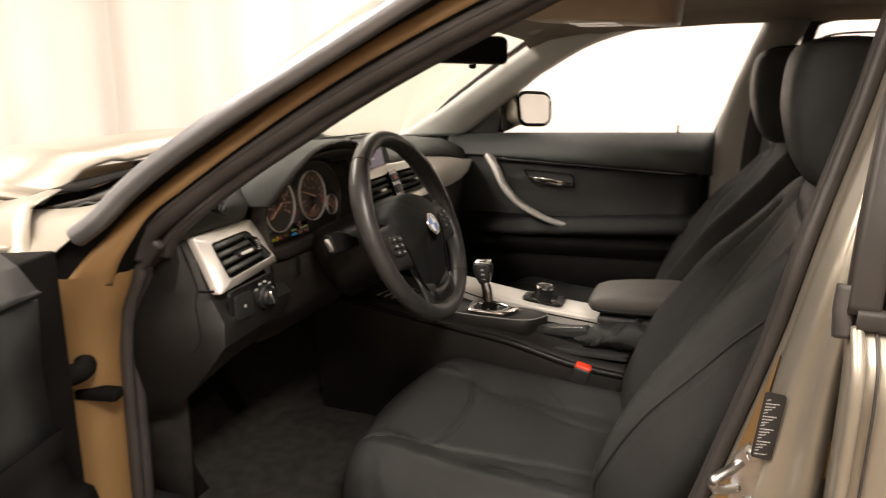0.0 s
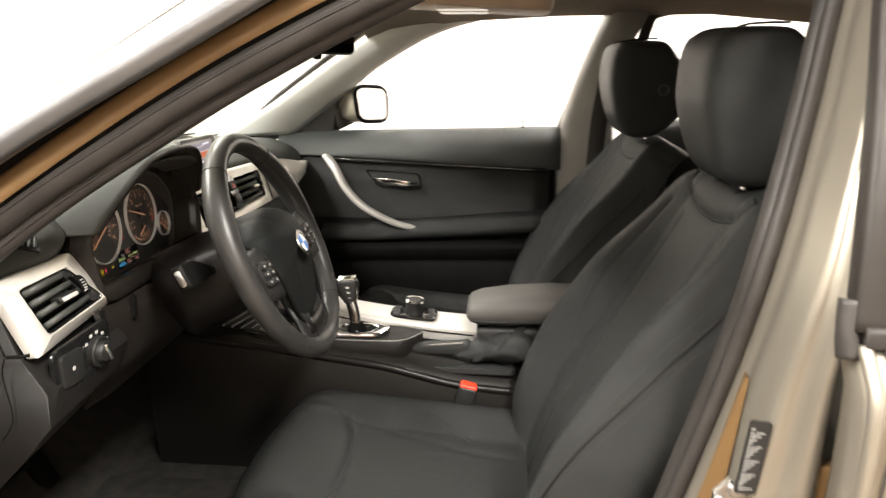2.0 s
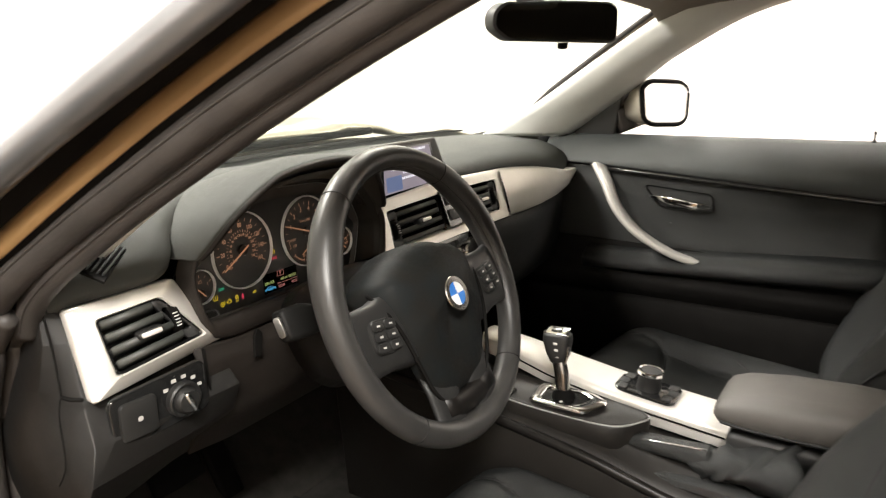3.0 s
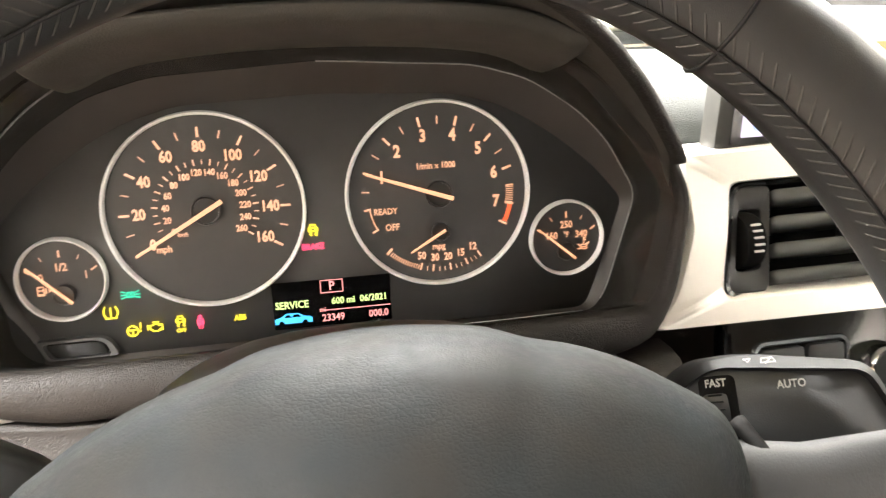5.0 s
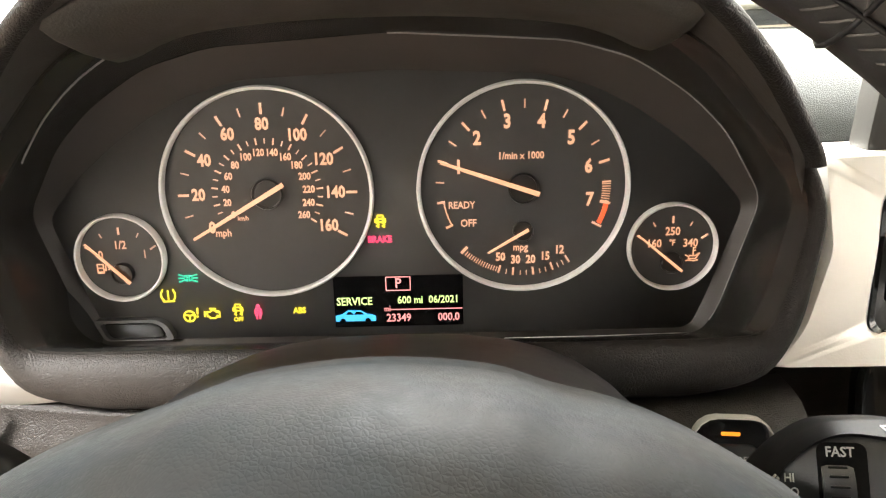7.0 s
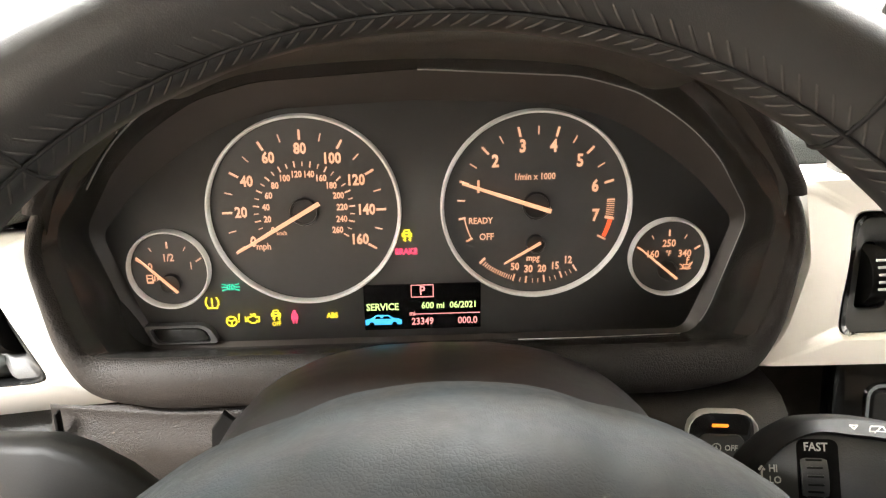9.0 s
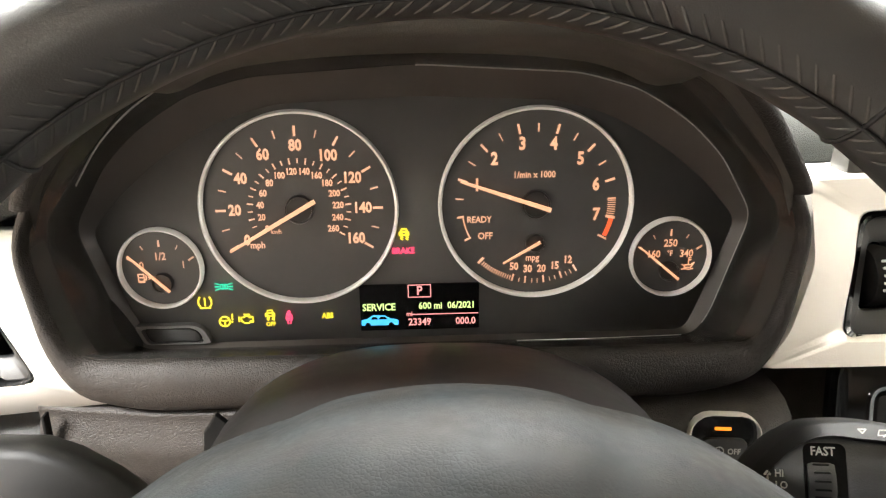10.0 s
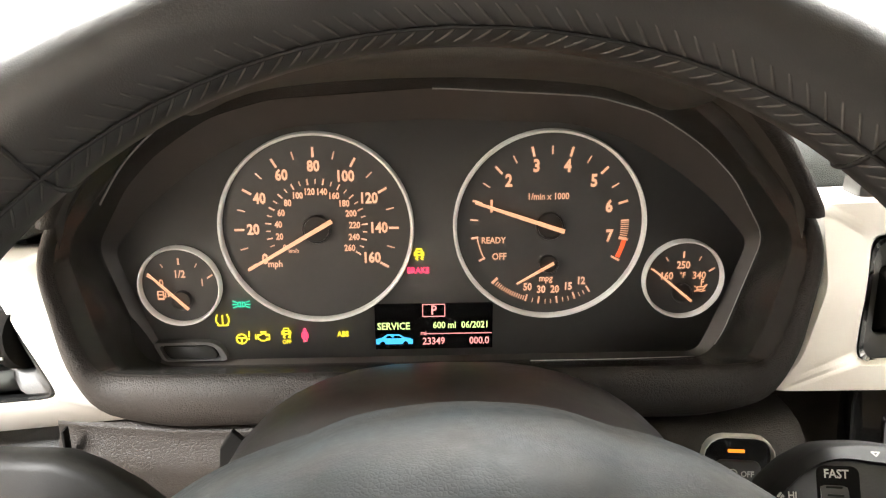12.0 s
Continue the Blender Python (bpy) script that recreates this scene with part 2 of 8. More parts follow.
def mesh_of(name, verts, faces, smooth=True):
    me = bpy.data.meshes.new(name)
    me.from_pydata([tuple(v) for v in verts], [], faces)
    bm = bmesh.new()
    bm.from_mesh(me)
    bmesh.ops.remove_doubles(bm, verts=bm.verts, dist=1e-6)
    bmesh.ops.recalc_face_normals(bm, faces=bm.faces)
    bm.to_mesh(me)
    bm.free()
    if smooth:
        me.shade_smooth()
    return me


def sharp(me, degrees=35):
    me.shade_smooth()
    me.set_sharp_from_angle(angle=radians(degrees))
    return me


def part(name, me, mat, parent, label="", bevel=0.0, sub=0, solid=0.0, m=None):
    """One mesh as an object under its thing or part; the mesh is in world metres unless m places it."""
    me.materials.append(mat) if not me.materials else None
    ob = new(name, me)
    if parent is not None:
        up = Matrix.Identity(4)
        p = parent
        chain = []
        while p is not None:
            chain.append(p.matrix_basis)
            p = p.parent
        for c in reversed(chain):
            up = up @ c
        ob.parent = parent
        ob.matrix_basis = up.inverted() @ (m or Matrix.Identity(4))
    elif m:
        ob.matrix_basis = m
    if label:
        ob["label"] = label
    if solid:
        md = ob.modifiers.new("solid", "SOLIDIFY")
        md.thickness, md.offset = solid, -1
    if bevel:
        md = ob.modifiers.new("bevel", "BEVEL")
        md.width, md.segments, md.limit_method, md.angle_limit = bevel, 2, "ANGLE", radians(40)
    if sub:
        md = ob.modifiers.new("sub", "SUBSURF")
        md.levels = md.render_levels = sub
    return ob


def curve_pts(pts, n=8, closed=False):
    """A smooth line through points (Catmull-Rom)."""
    pts = [Vector(p) for p in pts]
    out, c = [], len(pts)
    for i in range(c if closed else c - 1):
        if closed:
            a, b, d, e = pts[i - 1], pts[i], pts[(i + 1) % c], pts[(i + 2) % c]
        else:
            a, b, d, e = pts[max(i - 1, 0)], pts[i], pts[i + 1], pts[min(i + 2, c - 1)]
        for k in range(n):
            t = k / n
            out.append(0.5 * ((2 * b) + (d - a) * t + (2 * a - 5 * b + 4 * d - e) * t * t + (3 * b - a - 3 * d + e) * t ** 3))
    if not closed:
        out.append(pts[-1])
    return out


def loft(name, rings, closed=True, caps=True, loop=False):
    """A skin over rings of points; closed: each ring is a loop; loop: the last ring joins the first."""
    n = len(rings[0])
    verts = [p for r in rings for p in r]
    faces = []
    for i in range(len(rings) if loop else len(rings) - 1):
        j = (i + 1) % len(rings)
        for k in range(n if closed else n - 1):
            q = (k + 1) % n
            faces.append((i * n + k, i * n + q, j * n + q, j * n + k))
    if caps and closed and not loop:
        faces.append(tuple(range(n)))
        faces.append(tuple((len(rings) - 1) * n + k for k in range(n)))
    return mesh_of(name, verts, faces)


def sweep(name, path, profile, closed=False, up=(0, 0, 1), caps=True):
    """A 2D profile (across, up) carried along a path; profile may be a function of 0..1."""
    path = [Vector(p) for p in path]
    c, rings = len(path), []
    for i, p in enumerate(path):
        a, b = (path[i - 1], path[(i + 1) % c]) if closed else (path[max(i - 1, 0)], path[min(i + 1, c - 1)])
        d = (b - a).normalized()
        side = d.cross(Vector(up)).normalized()
        top = side.cross(d)
        prof = profile(i / max(c - 1, 1)) if callable(profile) else profile
        rings.append([p + side * x + top * y for x, y in prof])
    return loft(name, rings, True, caps and not closed, closed)


def circle(r, n=12, ry=None):
    return [(r * math.cos(2 * math.pi * k / n), (ry or r) * math.sin(2 * math.pi * k / n)) for k in range(n)]


def tube(name, path, r, n=10, closed=False, up=(0, 0, 1)):
    return sweep(name, path, circle(r, n), closed, up)


def squircle(w, h, r, n=4):
    """A rounded rectangle, centred, as 2D points."""
    out = []
    r = min(r, w / 2 - 1e-5, h / 2 - 1e-5)
    for cx, cy, a0 in ((w / 2 - r, h / 2 - r, 0), (-w / 2 + r, h / 2 - r, 90), (-w / 2 + r, -h / 2 + r, 180), (w / 2 - r, -h / 2 + r, 270)):
        for k in range(n + 1):
            a = radians(a0 + 90 * k / n)
            out.append((cx + r * math.cos(a), cy + r * math.sin(a)))
    return out


def slab(name, outline, depth, m=None, edge=0.0):
    """A 2D outline raised by depth along z, with a chamfered top edge; m places it."""
    m = m or Matrix.Identity(4)
    c = Vector((sum(p[0] for p in outline) / len(outline), sum(p[1] for p in outline) / len(outline)))

    def ring(z, inset):
        out = []
        for p in outline:
            d = Vector(p) - c
            s = max(0.0, 1 - inset / max(d.length, 1e-6))
            out.append(m @ Vector((c.x + d.x * s, c.y + d.y * s, z)))
        return out
    rings = [ring(0, 0), ring(depth - edge, 0)] + ([ring(depth - edge * 0.3, edge * 0.3), ring(depth, edge)] if edge else [])
    me = loft(name, rings)
    return sharp(me, 30)


def box(name, w, d, h, r=0.003, m=None, n=3):
    """A block with rounded edges, centred."""
    rings = []
    for z, i in ((-h / 2, r), (-h / 2 + r * 0.3, r * 0.3), (-h / 2 + r, 0), (h / 2 - r, 0), (h / 2 - r * 0.3, r * 0.3), (h / 2, r)):
        rings.append([(m or Matrix.Identity(4)) @ Vector((x, y, z)) for x, y in squircle(w - 2 * i, d - 2 * i, max(r * 1.2, 0.0005), n)])
    return sharp(loft(name, rings), 50)


def lathe(name, profile, m=None, n=32, closed=False):
    """(radius, height) points turned about z."""
    rings = [[(m or Matrix.Identity(4)) @ Vector((r * math.cos(2 * math.pi * k / n), r * math.sin(2 * math.pi * k / n), z)) for k in range(n)] for r, z in profile]
    return sharp(loft(name, rings, True, not closed, closed), 40)


def rloop(pts, r, n=5):
    """A 3D polygon with its corners rounded."""
    pts = [Vector(p) for p in pts]
    out = []
    for i, p in enumerate(pts):
        a, b = (pts[i - 1] - p), (pts[(i + 1) % len(pts)] - p)
        ra = min(r, a.length * 0.45, b.length * 0.45)
        s, e = p + a.normalized() * ra, p + b.normalized() * ra
        for k in range(n + 1):
            t = k / n
            out.append(s * (1 - t) ** 2 + p * 2 * t * (1 - t) + e * t * t)
    return out


def frame_mesh(name, outer, inner, back, lip=0.002):
    """A frame between two loops, turned back by the vector, with softened front edges."""
    back = Vector(back)
    u = back.normalized()
    def mixl(a, b, t):
        return [p.lerp(q, t) for p, q in zip(a, b)]
    rings = [[p + back for p in outer], [p + u * lip for p in outer], mixl(outer, inner, 0.08), mixl(outer, inner, 0.92), [p + u * lip for p in inner], [p + back for p in inner]]
    return sharp(loft(name, rings, True, False), 45)


def sheet(name, rows, smooth=True):
    return loft(name, rows, False, False)


def letters(name, text, size, mat, parent, m, label="", align="CENTER", thick=0.0, wide=0.86, bold=0.022):
    """Built-in font turned into a mesh, a little narrower and heavier than it comes."""
    cu = bpy.data.curves.new(name, "FONT")
    cu.body, cu.size, cu.align_x, cu.align_y, cu.extrude, cu.resolution_u = text, size, align, "CENTER", thick, 2
    cu.offset = bold * size
    ob = bpy.data.objects.new(name, cu)
    me = bpy.data.meshes.new_from_object(ob)
    bpy.data.objects.remove(ob)
    bpy.data.curves.remove(cu)
    me.name = name
    me.materials.clear()
    me.transform(Matrix.Diagonal((wide, 1, 1, 1)))
    return part(name, me, mat, parent, label, m=m)


def strokes(name, lines, width, m, depth=0.0003):
    """Flat drawn lines (2D polylines) of one width, as one raised mesh."""
    verts, faces = [], []
    for q, ln in enumerate(lines):
        ln = [Vector(p) for p in ln]
        for a, b in zip(ln, ln[1:]):
            d = (b - a).normalized() * width / 2
            s = Vector((-d.y, d.x))
            i = len(verts)
            z = depth + 1e-5 * (len(faces) % 7)
            for zz in (0.0, z):
                verts += [m @ Vector((p.x, p.y, zz)) for p in (a - d * 0.7 - s, b + d * 0.7 - s, b + d * 0.7 + s, a - d * 0.7 + s)]
            faces += [(i + 4, i + 5, i + 6, i + 7)] + [(i + k, i + (k + 1) % 4, i + 4 + (k + 1) % 4, i + 4 + k) for k in range(4)]
    me = bpy.data.meshes.new(name)
    me.from_pydata([tuple(v) for v in verts], [], faces)
    return me


def arc(cx, cy, r, a0, a1, n=10):
    """Points of an arc, degrees clockwise from straight up."""
    return [(cx + r * math.sin(radians(lerp(a0, a1, k / n))), cy + r * math.cos(radians(lerp(a0, a1, k / n)))) for k in range(n + 1)]


def lerp(a, b, t):
    return a + (b - a) * t


def table(x, xs, ys):
    return float(np.interp(x, xs, ys))

# ---- the studio: floor, ceiling, curtains on all sides ----
def room():
    fl = part("floor", slab("floor", squircle(11.5, 11.5, 0.05), 0.1, pose(0, 0, -0.1)), FLOOR, None)
    tagged(fl, "warm tan studio floor under the car", "floor", kind="structure")
    ce = part("ceiling", slab("ceiling", squircle(11.5, 11.5, 0.05), 0.1, pose(0, 0, 3.32)), CEILING, None)
    tagged(ce, "plain white studio ceiling above the car", "ceiling", kind="structure")
    sides = {"backdrop": ((-5.2, 4.6), (5.2, 4.6)), "backdrop_east": ((3.6, 4.8), (3.6, -5.2)),
             "backdrop_south": ((5.0, -4.8), (-5.0, -4.8)), "backdrop_west": ((-4.6, -5.0), (-4.6, 4.9))}
    for k, (name, (a, b)) in enumerate(sides.items()):
        a, b = Vector((*a, 0)), Vector((*b, 0))
        d = (b - a).normalized()
        side = Vector((-d.y, d.x, 0))
        steps, rows = 330, []
        for z in (0.02, 0.25, 0.8, 1.6, 2.4, 3.0, 3.30):
            row = []
            for i in range(steps + 1):
                s = i / steps * (b - a).length
                w = 0.030 * math.sin(s * 6.5 + k + 2.5 * noise.noise((s * 0.9, k, 0))) + 0.03 * noise.noise((s * 2.3, k * 5, z * 0.15)) * 2
                w *= lerp(1.25, 0.7, z / 3.3)
                p = a.lerp(b, i / steps) + side * w
                row.append((p.x, p.y, z))
            rows.append(row)
        ob = part(name, sheet(name, rows), CURTAIN, None, solid=0.004)
        tagged(ob, "white cloth studio curtain hanging in soft folds", "curtain", kind="structure")

    # low tan partition on the side the camera comes from, mirrored in the doors
    lw = part("wall_west", box("wall_west", 0.12, 9.6, 1.25, 0.01, pose(-4.30, 0, 0.625)), PARTITION, None)
    tagged(lw, "low tan-brown partition in front of the curtain", "wall", kind="structure")


def ceiling_panels():
    for px, py in ((-2.6, -1.6), (-2.6, 1.6), (0.0, 2.6), (0.0, -2.6), (2.3, -1.4), (2.3, 1.6)):
        t = thing("ceiling_light", "white rectangular ceiling light fitting, switched on", "ceiling light", "ceiling lights", at=(px, py, 3.29))
        part("frame", frame_mesh("frame", [Vector((x, y, 3.288)) + Vector((px, py, 0)) for x, y in squircle(1.6, 0.7, 0.02)],
                                 [Vector((x, y, 3.288)) + Vector((px, py, 0)) for x, y in squircle(1.52, 0.62, 0.02)], (0, 0, 0.035)), WHITE, t)


room()
ceiling_panels()

# ---- the car's body shell round the open driver's door ----
# lines of the front pillar and roof rail on the driver's side, from the cowl over the roof rail to behind the rear door: (x, y, z)
# stations along the pillar (height), then four along the roof rail
OUTLINE = [(-0.680, 0.745, 0.885), (-0.690, 0.66, 0.895), (-0.700, 0.57, 0.905), (-0.705, 0.485, 0.925), (-0.688, 0.441, 0.96), (-0.673, 0.392, 1.00), (-0.654, 0.325, 1.05), (-0.635, 0.254, 1.10), (-0.616, 0.180, 1.15), (-0.597, 0.105, 1.20), (-0.578, 0.030, 1.25), (-0.560, -0.05, 1.30),
           (-0.535, -0.23, 1.368), (-0.525, -0.46, 1.396), (-0.52, -0.78, 1.40), (-0.52, -1.3, 1.38)]
GUTTER = [(-0.858, 0.500, 0.835), (-0.852, 0.468, 0.86), (-0.845, 0.428, 0.89), (-0.833, 0.388, 0.92), (-0.818, 0.349, 0.96), (-0.803, 0.302, 1.00), (-0.784, 0.231, 1.05), (-0.765, 0.152, 1.10), (-0.746, 0.067, 1.15), (-0.727, -0.017, 1.20), (-0.708, -0.100, 1.25), (-0.692, -0.165, 1.285),
          (-0.660, -0.33, 1.342), (-0.645, -0.53, 1.368), (-0.64, -0.80, 1.372), (-0.645, -1.3, 1.352)]
FLANGE = [(-0.835, 0.462, 0.80), (-0.820, 0.432, 0.84), (-0.795, 0.404, 0.88), (-0.768, 0.377, 0.92), (-0.753, 0.323, 0.96), (-0.738, 0.269, 1.00), (-0.719, 0.199, 1.05), (-0.700, 0.127, 1.10), (-0.681, 0.048, 1.15), (-0.662, -0.038, 1.20), (-0.643, -0.134, 1.25), (-0.632, -0.200, 1.28),
          (-0.612, -0.36, 1.330), (-0.602, -0.55, 1.352), (-0.60, -0.80, 1.355), (-0.605, -1.3, 1.335)]
FLANGE2 = [(-0.792, 0.412, 0.80), (-0.790, 0.394, 0.84), (-0.780, 0.370, 0.88), (-0.768, 0.342, 0.92), (-0.753, 0.289, 0.96), (-0.738, 0.235, 1.00), (-0.719, 0.164, 1.05), (-0.700, 0.089, 1.10), (-0.681, 0.007, 1.15), (-0.662, -0.084, 1.20), (-0.643, -0.184, 1.25), (-0.632, -0.250, 1.28),
           (-0.612, -0.40, 1.316), (-0.602, -0.58, 1.334), (-0.60, -0.80, 1.337), (-0.605, -1.3, 1.317)]
SEAL = [(-0.738, 0.402, 0.80), (-0.740, 0.372, 0.84), (-0.742, 0.346, 0.88), (-0.738, 0.299, 0.92), (-0.723, 0.248, 0.96), (-0.708, 0.192, 1.00), (-0.689, 0.115, 1.05), (-0.670, 0.037, 1.10), (-0.651, -0.050, 1.15), (-0.632, -0.145, 1.20), (-0.613, -0.248, 1.25), (-0.602, -0.314, 1.278),
        (-0.585, -0.45, 1.304), (-0.576, -0.61, 1.320), (-0.575, -0.80, 1.323), (-0.58, -1.3, 1.303)]

def mirror_x(pts):
    return [(-x, y, z) for x, y, z in pts]


def band(name, a, b, mat, parent, bulge=0.0, label="", n=6, rows=4, thick=0.0):
    """A strip between two pillar lines, bowed outward a little."""
    a, b = curve_pts(a, n), curve_pts(b, n)
    out = []
    for p, q in zip(a, b):
        mid = Vector((0.0, p.y, p.z - 0.35))
        o = ((p + q) / 2 - mid).normalized()
        out.append([p.lerp(q, t / rows) + o * bulge * 4 * (t / rows) * (1 - t / rows) for t in range(rows + 1)])
    return part(name, sheet(name, out), mat, parent, label, solid=thick)


def body():
    car = thing("car", "bronze-silver sedan body shell with its driver's door open", "car")
    shift = lambda pts, x, y, z=0.0: [(a + x, b + y, c + z) for a, b, c in pts]
    for side in (1, -1):
        f = (lambda p: p) if side == 1 else mirror_x
        band("pillar_skin", f(OUTLINE), f(GUTTER), PAINT, car, 0.016, rows=10)
    # round black moulding that runs up the edge of the skin
    for side in (1, -1):
        mould = [(side * p.x, p.y, p.z) for p in curve_pts(shift(GUTTER, 0.012, 0.002)[2:], 6)]
        part("pillar_moulding", sweep("pillar_moulding", mould, circle(0.0170, 18, 0.0175)), MOULDING, car, "satin dark grey pillar moulding")
    # near-black sheets on both sides of the gold edge hold the creases' shade
    band("jamb_crease_shade", shift(GUTTER, 0.014, 0.004), shift(FLANGE, 0.006, 0.002), DARK, car, 0.0)
    band("jamb_edge", shift(FLANGE, -0.002, 0.010), shift(FLANGE2, 0.001, -0.004), JAMB, car, 0.003, thick=0.002)
    band("jamb_step_shade", shift(FLANGE2, 0.003, -0.001), shift(SEAL, 0.012, 0.012), DARK, car, 0.0)
    # the two rounded lobes of the rubber door seal, with their creases
    for dx, dy, r in ((0.002, 0.025, 0.0190), (0.028, -0.009, 0.0150)):
        part("door_seal", sweep("door_seal", curve_pts(shift(SEAL, dx, dy)[1:], 6), circle(r, 18)), RUBBER, car, "black rubber door seal")
    for dx, dy, r in ((-0.0175, 0.026, 0.0020), (0.014, -0.017, 0.0014)):
        part("seal_lip", sweep("seal_lip", curve_pts(shift(SEAL, dx, dy)[1:], 6), circle(r, 8)), RUBBER, car, "thin moulded lip of the seal")
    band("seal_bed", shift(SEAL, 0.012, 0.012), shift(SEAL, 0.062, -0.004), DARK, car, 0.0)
    # hinge pillar below the mirror: painted jamb with its seal
    ys = ((0.82, 0.405, 0.455), (0.80, 0.41, 0.47), (0.74, 0.44, 0.52), (0.66, 0.457, 0.548), (0.56, 0.462, 0.552), (0.45, 0.465, 0.552), (0.34, 0.468, 0.552), (0.22, 0.47, 0.555))
    rows = [[(-0.845, y2 + 0.10, z), (-0.845, y2, z), (-0.83, lerp(y1, y2, 0.5), z), (-0.805, y1 + 0.012, z), (-0.79, y1, z), (-0.765, y1 - 0.012, z), (-0.74, y1 + 0.0, z)] for z, y1, y2 in ys]
    part("hinge_pillar", sheet("hinge_pillar", rows), JAMB, car)
    rows = [[(-0.742, y1 + 0.0, z), (-0.715, y1 + 0.01, z), (-0.69, y1 + 0.02, z), (-0.665, y1 + 0.05, z)] for z, y1, y2 in ys]
    part("pillar_inner", sheet("pillar_inner", rows), HARD, car)
    for x, dy, r in ((-0.735, -0.008, 0.012), (-0.705, 0.0, 0.014)):
        path = curve_pts([(x - 0.002, 0.350, 0.868), (x, 0.378, 0.840)] + [(x, y1 + dy, z) for z, y1, y2 in ys], 4)
        part("door_seal", tube("door_seal", path, r, 10, up=(0, 1, 0)), RUBBER, car, "black rubber door seal")
    # sill
    sill = [(-0.87, 0.28), (-0.86, 0.315), (-0.80, 0.325), (-0.735, 0.32), (-0.70, 0.335), (-0.66, 0.325), (-0.645, 0.28), (-0.65, 0.16), (-0.86, 0.16)]
    for side in (1, -1):
        part("sill", loft("sill", [[(side * x, y, z) for x, z in sill] for y in (0.62, -0.3, -1.6)]), HARD, car, "black sill cover", bevel=0.006)
    # front wing, bonnet edge, cowl
    wing = []
    for y, w, zt in ((0.44, 0.0, 0.930), (0.50, 0.0, 0.925), (0.60, 0.003, 0.905), (0.75, 0.006, 0.885), (1.0, 0.01, 0.87), (1.4, 0.0, 0.82), (1.9, -0.05, 0.74), (2.2, -0.16, 0.64)):
        k = max(0.0, 1 - (y - 0.44) / 0.45)
        wing.append([(-(0.66 + w), y + 0.20 * k, zt + 0.012 * (1 - k)), (-(0.74 + w), y + 0.19 * k, zt - 0.02 * k), (-(0.80 + w), y + 0.13 * k, zt - 0.03 - 0.01 * k), (-(0.85 + w), y + 0.08 * k, zt - 0.10), (-(0.885 + w), y + 0.06 * k, zt - 0.22), (-(0.885 + w), y + 0.06 * k, zt - 0.40), (-(0.86 + w), y + 0.06 * k, 0.25)])
    for side in (1, -1):
        part("front_wing", sheet("front_wing", [[(side * x, y, z) for x, y, z in r] for r in wing]), PAINT, car, solid=0.003)
    hood = []
    for y, zt in ((0.80, 0.935), (1.0, 0.945), (1.4, 0.915), (1.9, 0.84), (2.3, 0.72)):
        hood.append([(x, y - 0.10 * (abs(x) / 0.65) ** 3 * (1 if y < 0.9 else 0.3), zt + 0.02 * (1 - (x / 0.66) ** 2) + (0.012 if 0.35 < abs(x) < 0.55 else 0) - 0.03 * (abs(x) / 0.66) ** 4) for x in [k / 12 * 0.66 for k in range(-12, 13)]])
    part("bonnet", sheet("bonnet", hood), PAINT, car, "bronze-silver bonnet", solid=0.012)
    cowl = [[(x, y - 0.10 * (abs(x) / 0.65) ** 3, z) for x in [k / 10 * 0.66 for k in range(-10, 11)]] for y, z in ((0.90, 0.88), (0.82, 0.915), (0.76, 0.925), (0.70, 0.93))]
    part("cowl_panel", sheet("cowl_panel", cowl), DARK, car, "matt black plastic cowl", solid=0.004)
    part("wiper_arm", tube("wiper_arm", curve_pts([(-0.30, 0.79, 0.925), (0.05, 0.80, 0.935), (0.40, 0.72, 0.945)], 6), 0.009, 8), DARK, car, "black wiper arm")
    # roof, outside and inside
    roof = []
    for y, z, w in ((0.02, 1.30, 0.50), (-0.15, 1.375, 0.51), (-0.4, 1.425, 0.52), (-0.8, 1.44, 0.52), (-1.3, 1.42, 0.52), (-1.8, 1.33, 0.50)):
        roof.append([(w * k / 8, y + 0.10 * (1 - (k / 8) ** 2) * (1 if y > -0.3 else 0), z + 0.0 - 0.045 * abs(k / 8) ** 2.5) for k in range(-8, 9)])
    part("roof", sheet("roof", roof), PAINT, car, solid=0.012)
    liner = []
    for y, z in ((0.045, 1.262), (-0.02, 1.285), (-0.20, 1.318), (-0.5, 1.335), (-0.9, 1.34), (-1.4, 1.30), (-1.8, 1.20)):
        liner.append([(0.60 * k / 10, y + 0.05 * (1 - (k / 10) ** 2) * (1 if y > -0.1 else 0), z - (0.025 if abs(k) == 10 else 0.0) - 0.03 * abs(k / 10) ** 3) for k in range(-10, 11)])
    part("headliner", sheet("headliner", liner), LINER, car, "cloth headliner in a colour darkened for roof shade", solid=0.01)
    # floor pan, bulkhead, tunnel side
    part("floor_pan", box("floor_pan", 1.34, 2.3, 0.03, 0.004, pose(0, -0.35, 0.245)), CARPET, car, "black carpeted floor")
    part("bulkhead", sheet("bulkhead", [[(x, y, z) for x in (-0.67, -0.3, 0.0, 0.3, 0.67)] for y, z in ((0.50, 0.25), (0.62, 0.32), (0.72, 0.45), (0.74, 0.90))]), CARPET, car, "black carpeted bulkhead", solid=0.02)
    part("rear_bulkhead", sheet("rear_bulkhead", [[(x, y, z) for x in (-0.66, 0.0, 0.66)] for y, z in ((-1.40, 0.26), (-1.62, 0.95), (-1.75, 0.97))]), LEATHER, car, "dark rear seat bench", solid=0.05)
    for side in (1, -1):
        part("side_wall", sheet("side_wall", [[(side * 0.655, y, z) for y in (0.72, 0.5, 0.40)] for z in (0.25, 0.55, 0.86)]), CARPET, car, "black kick panel", solid=0.012)
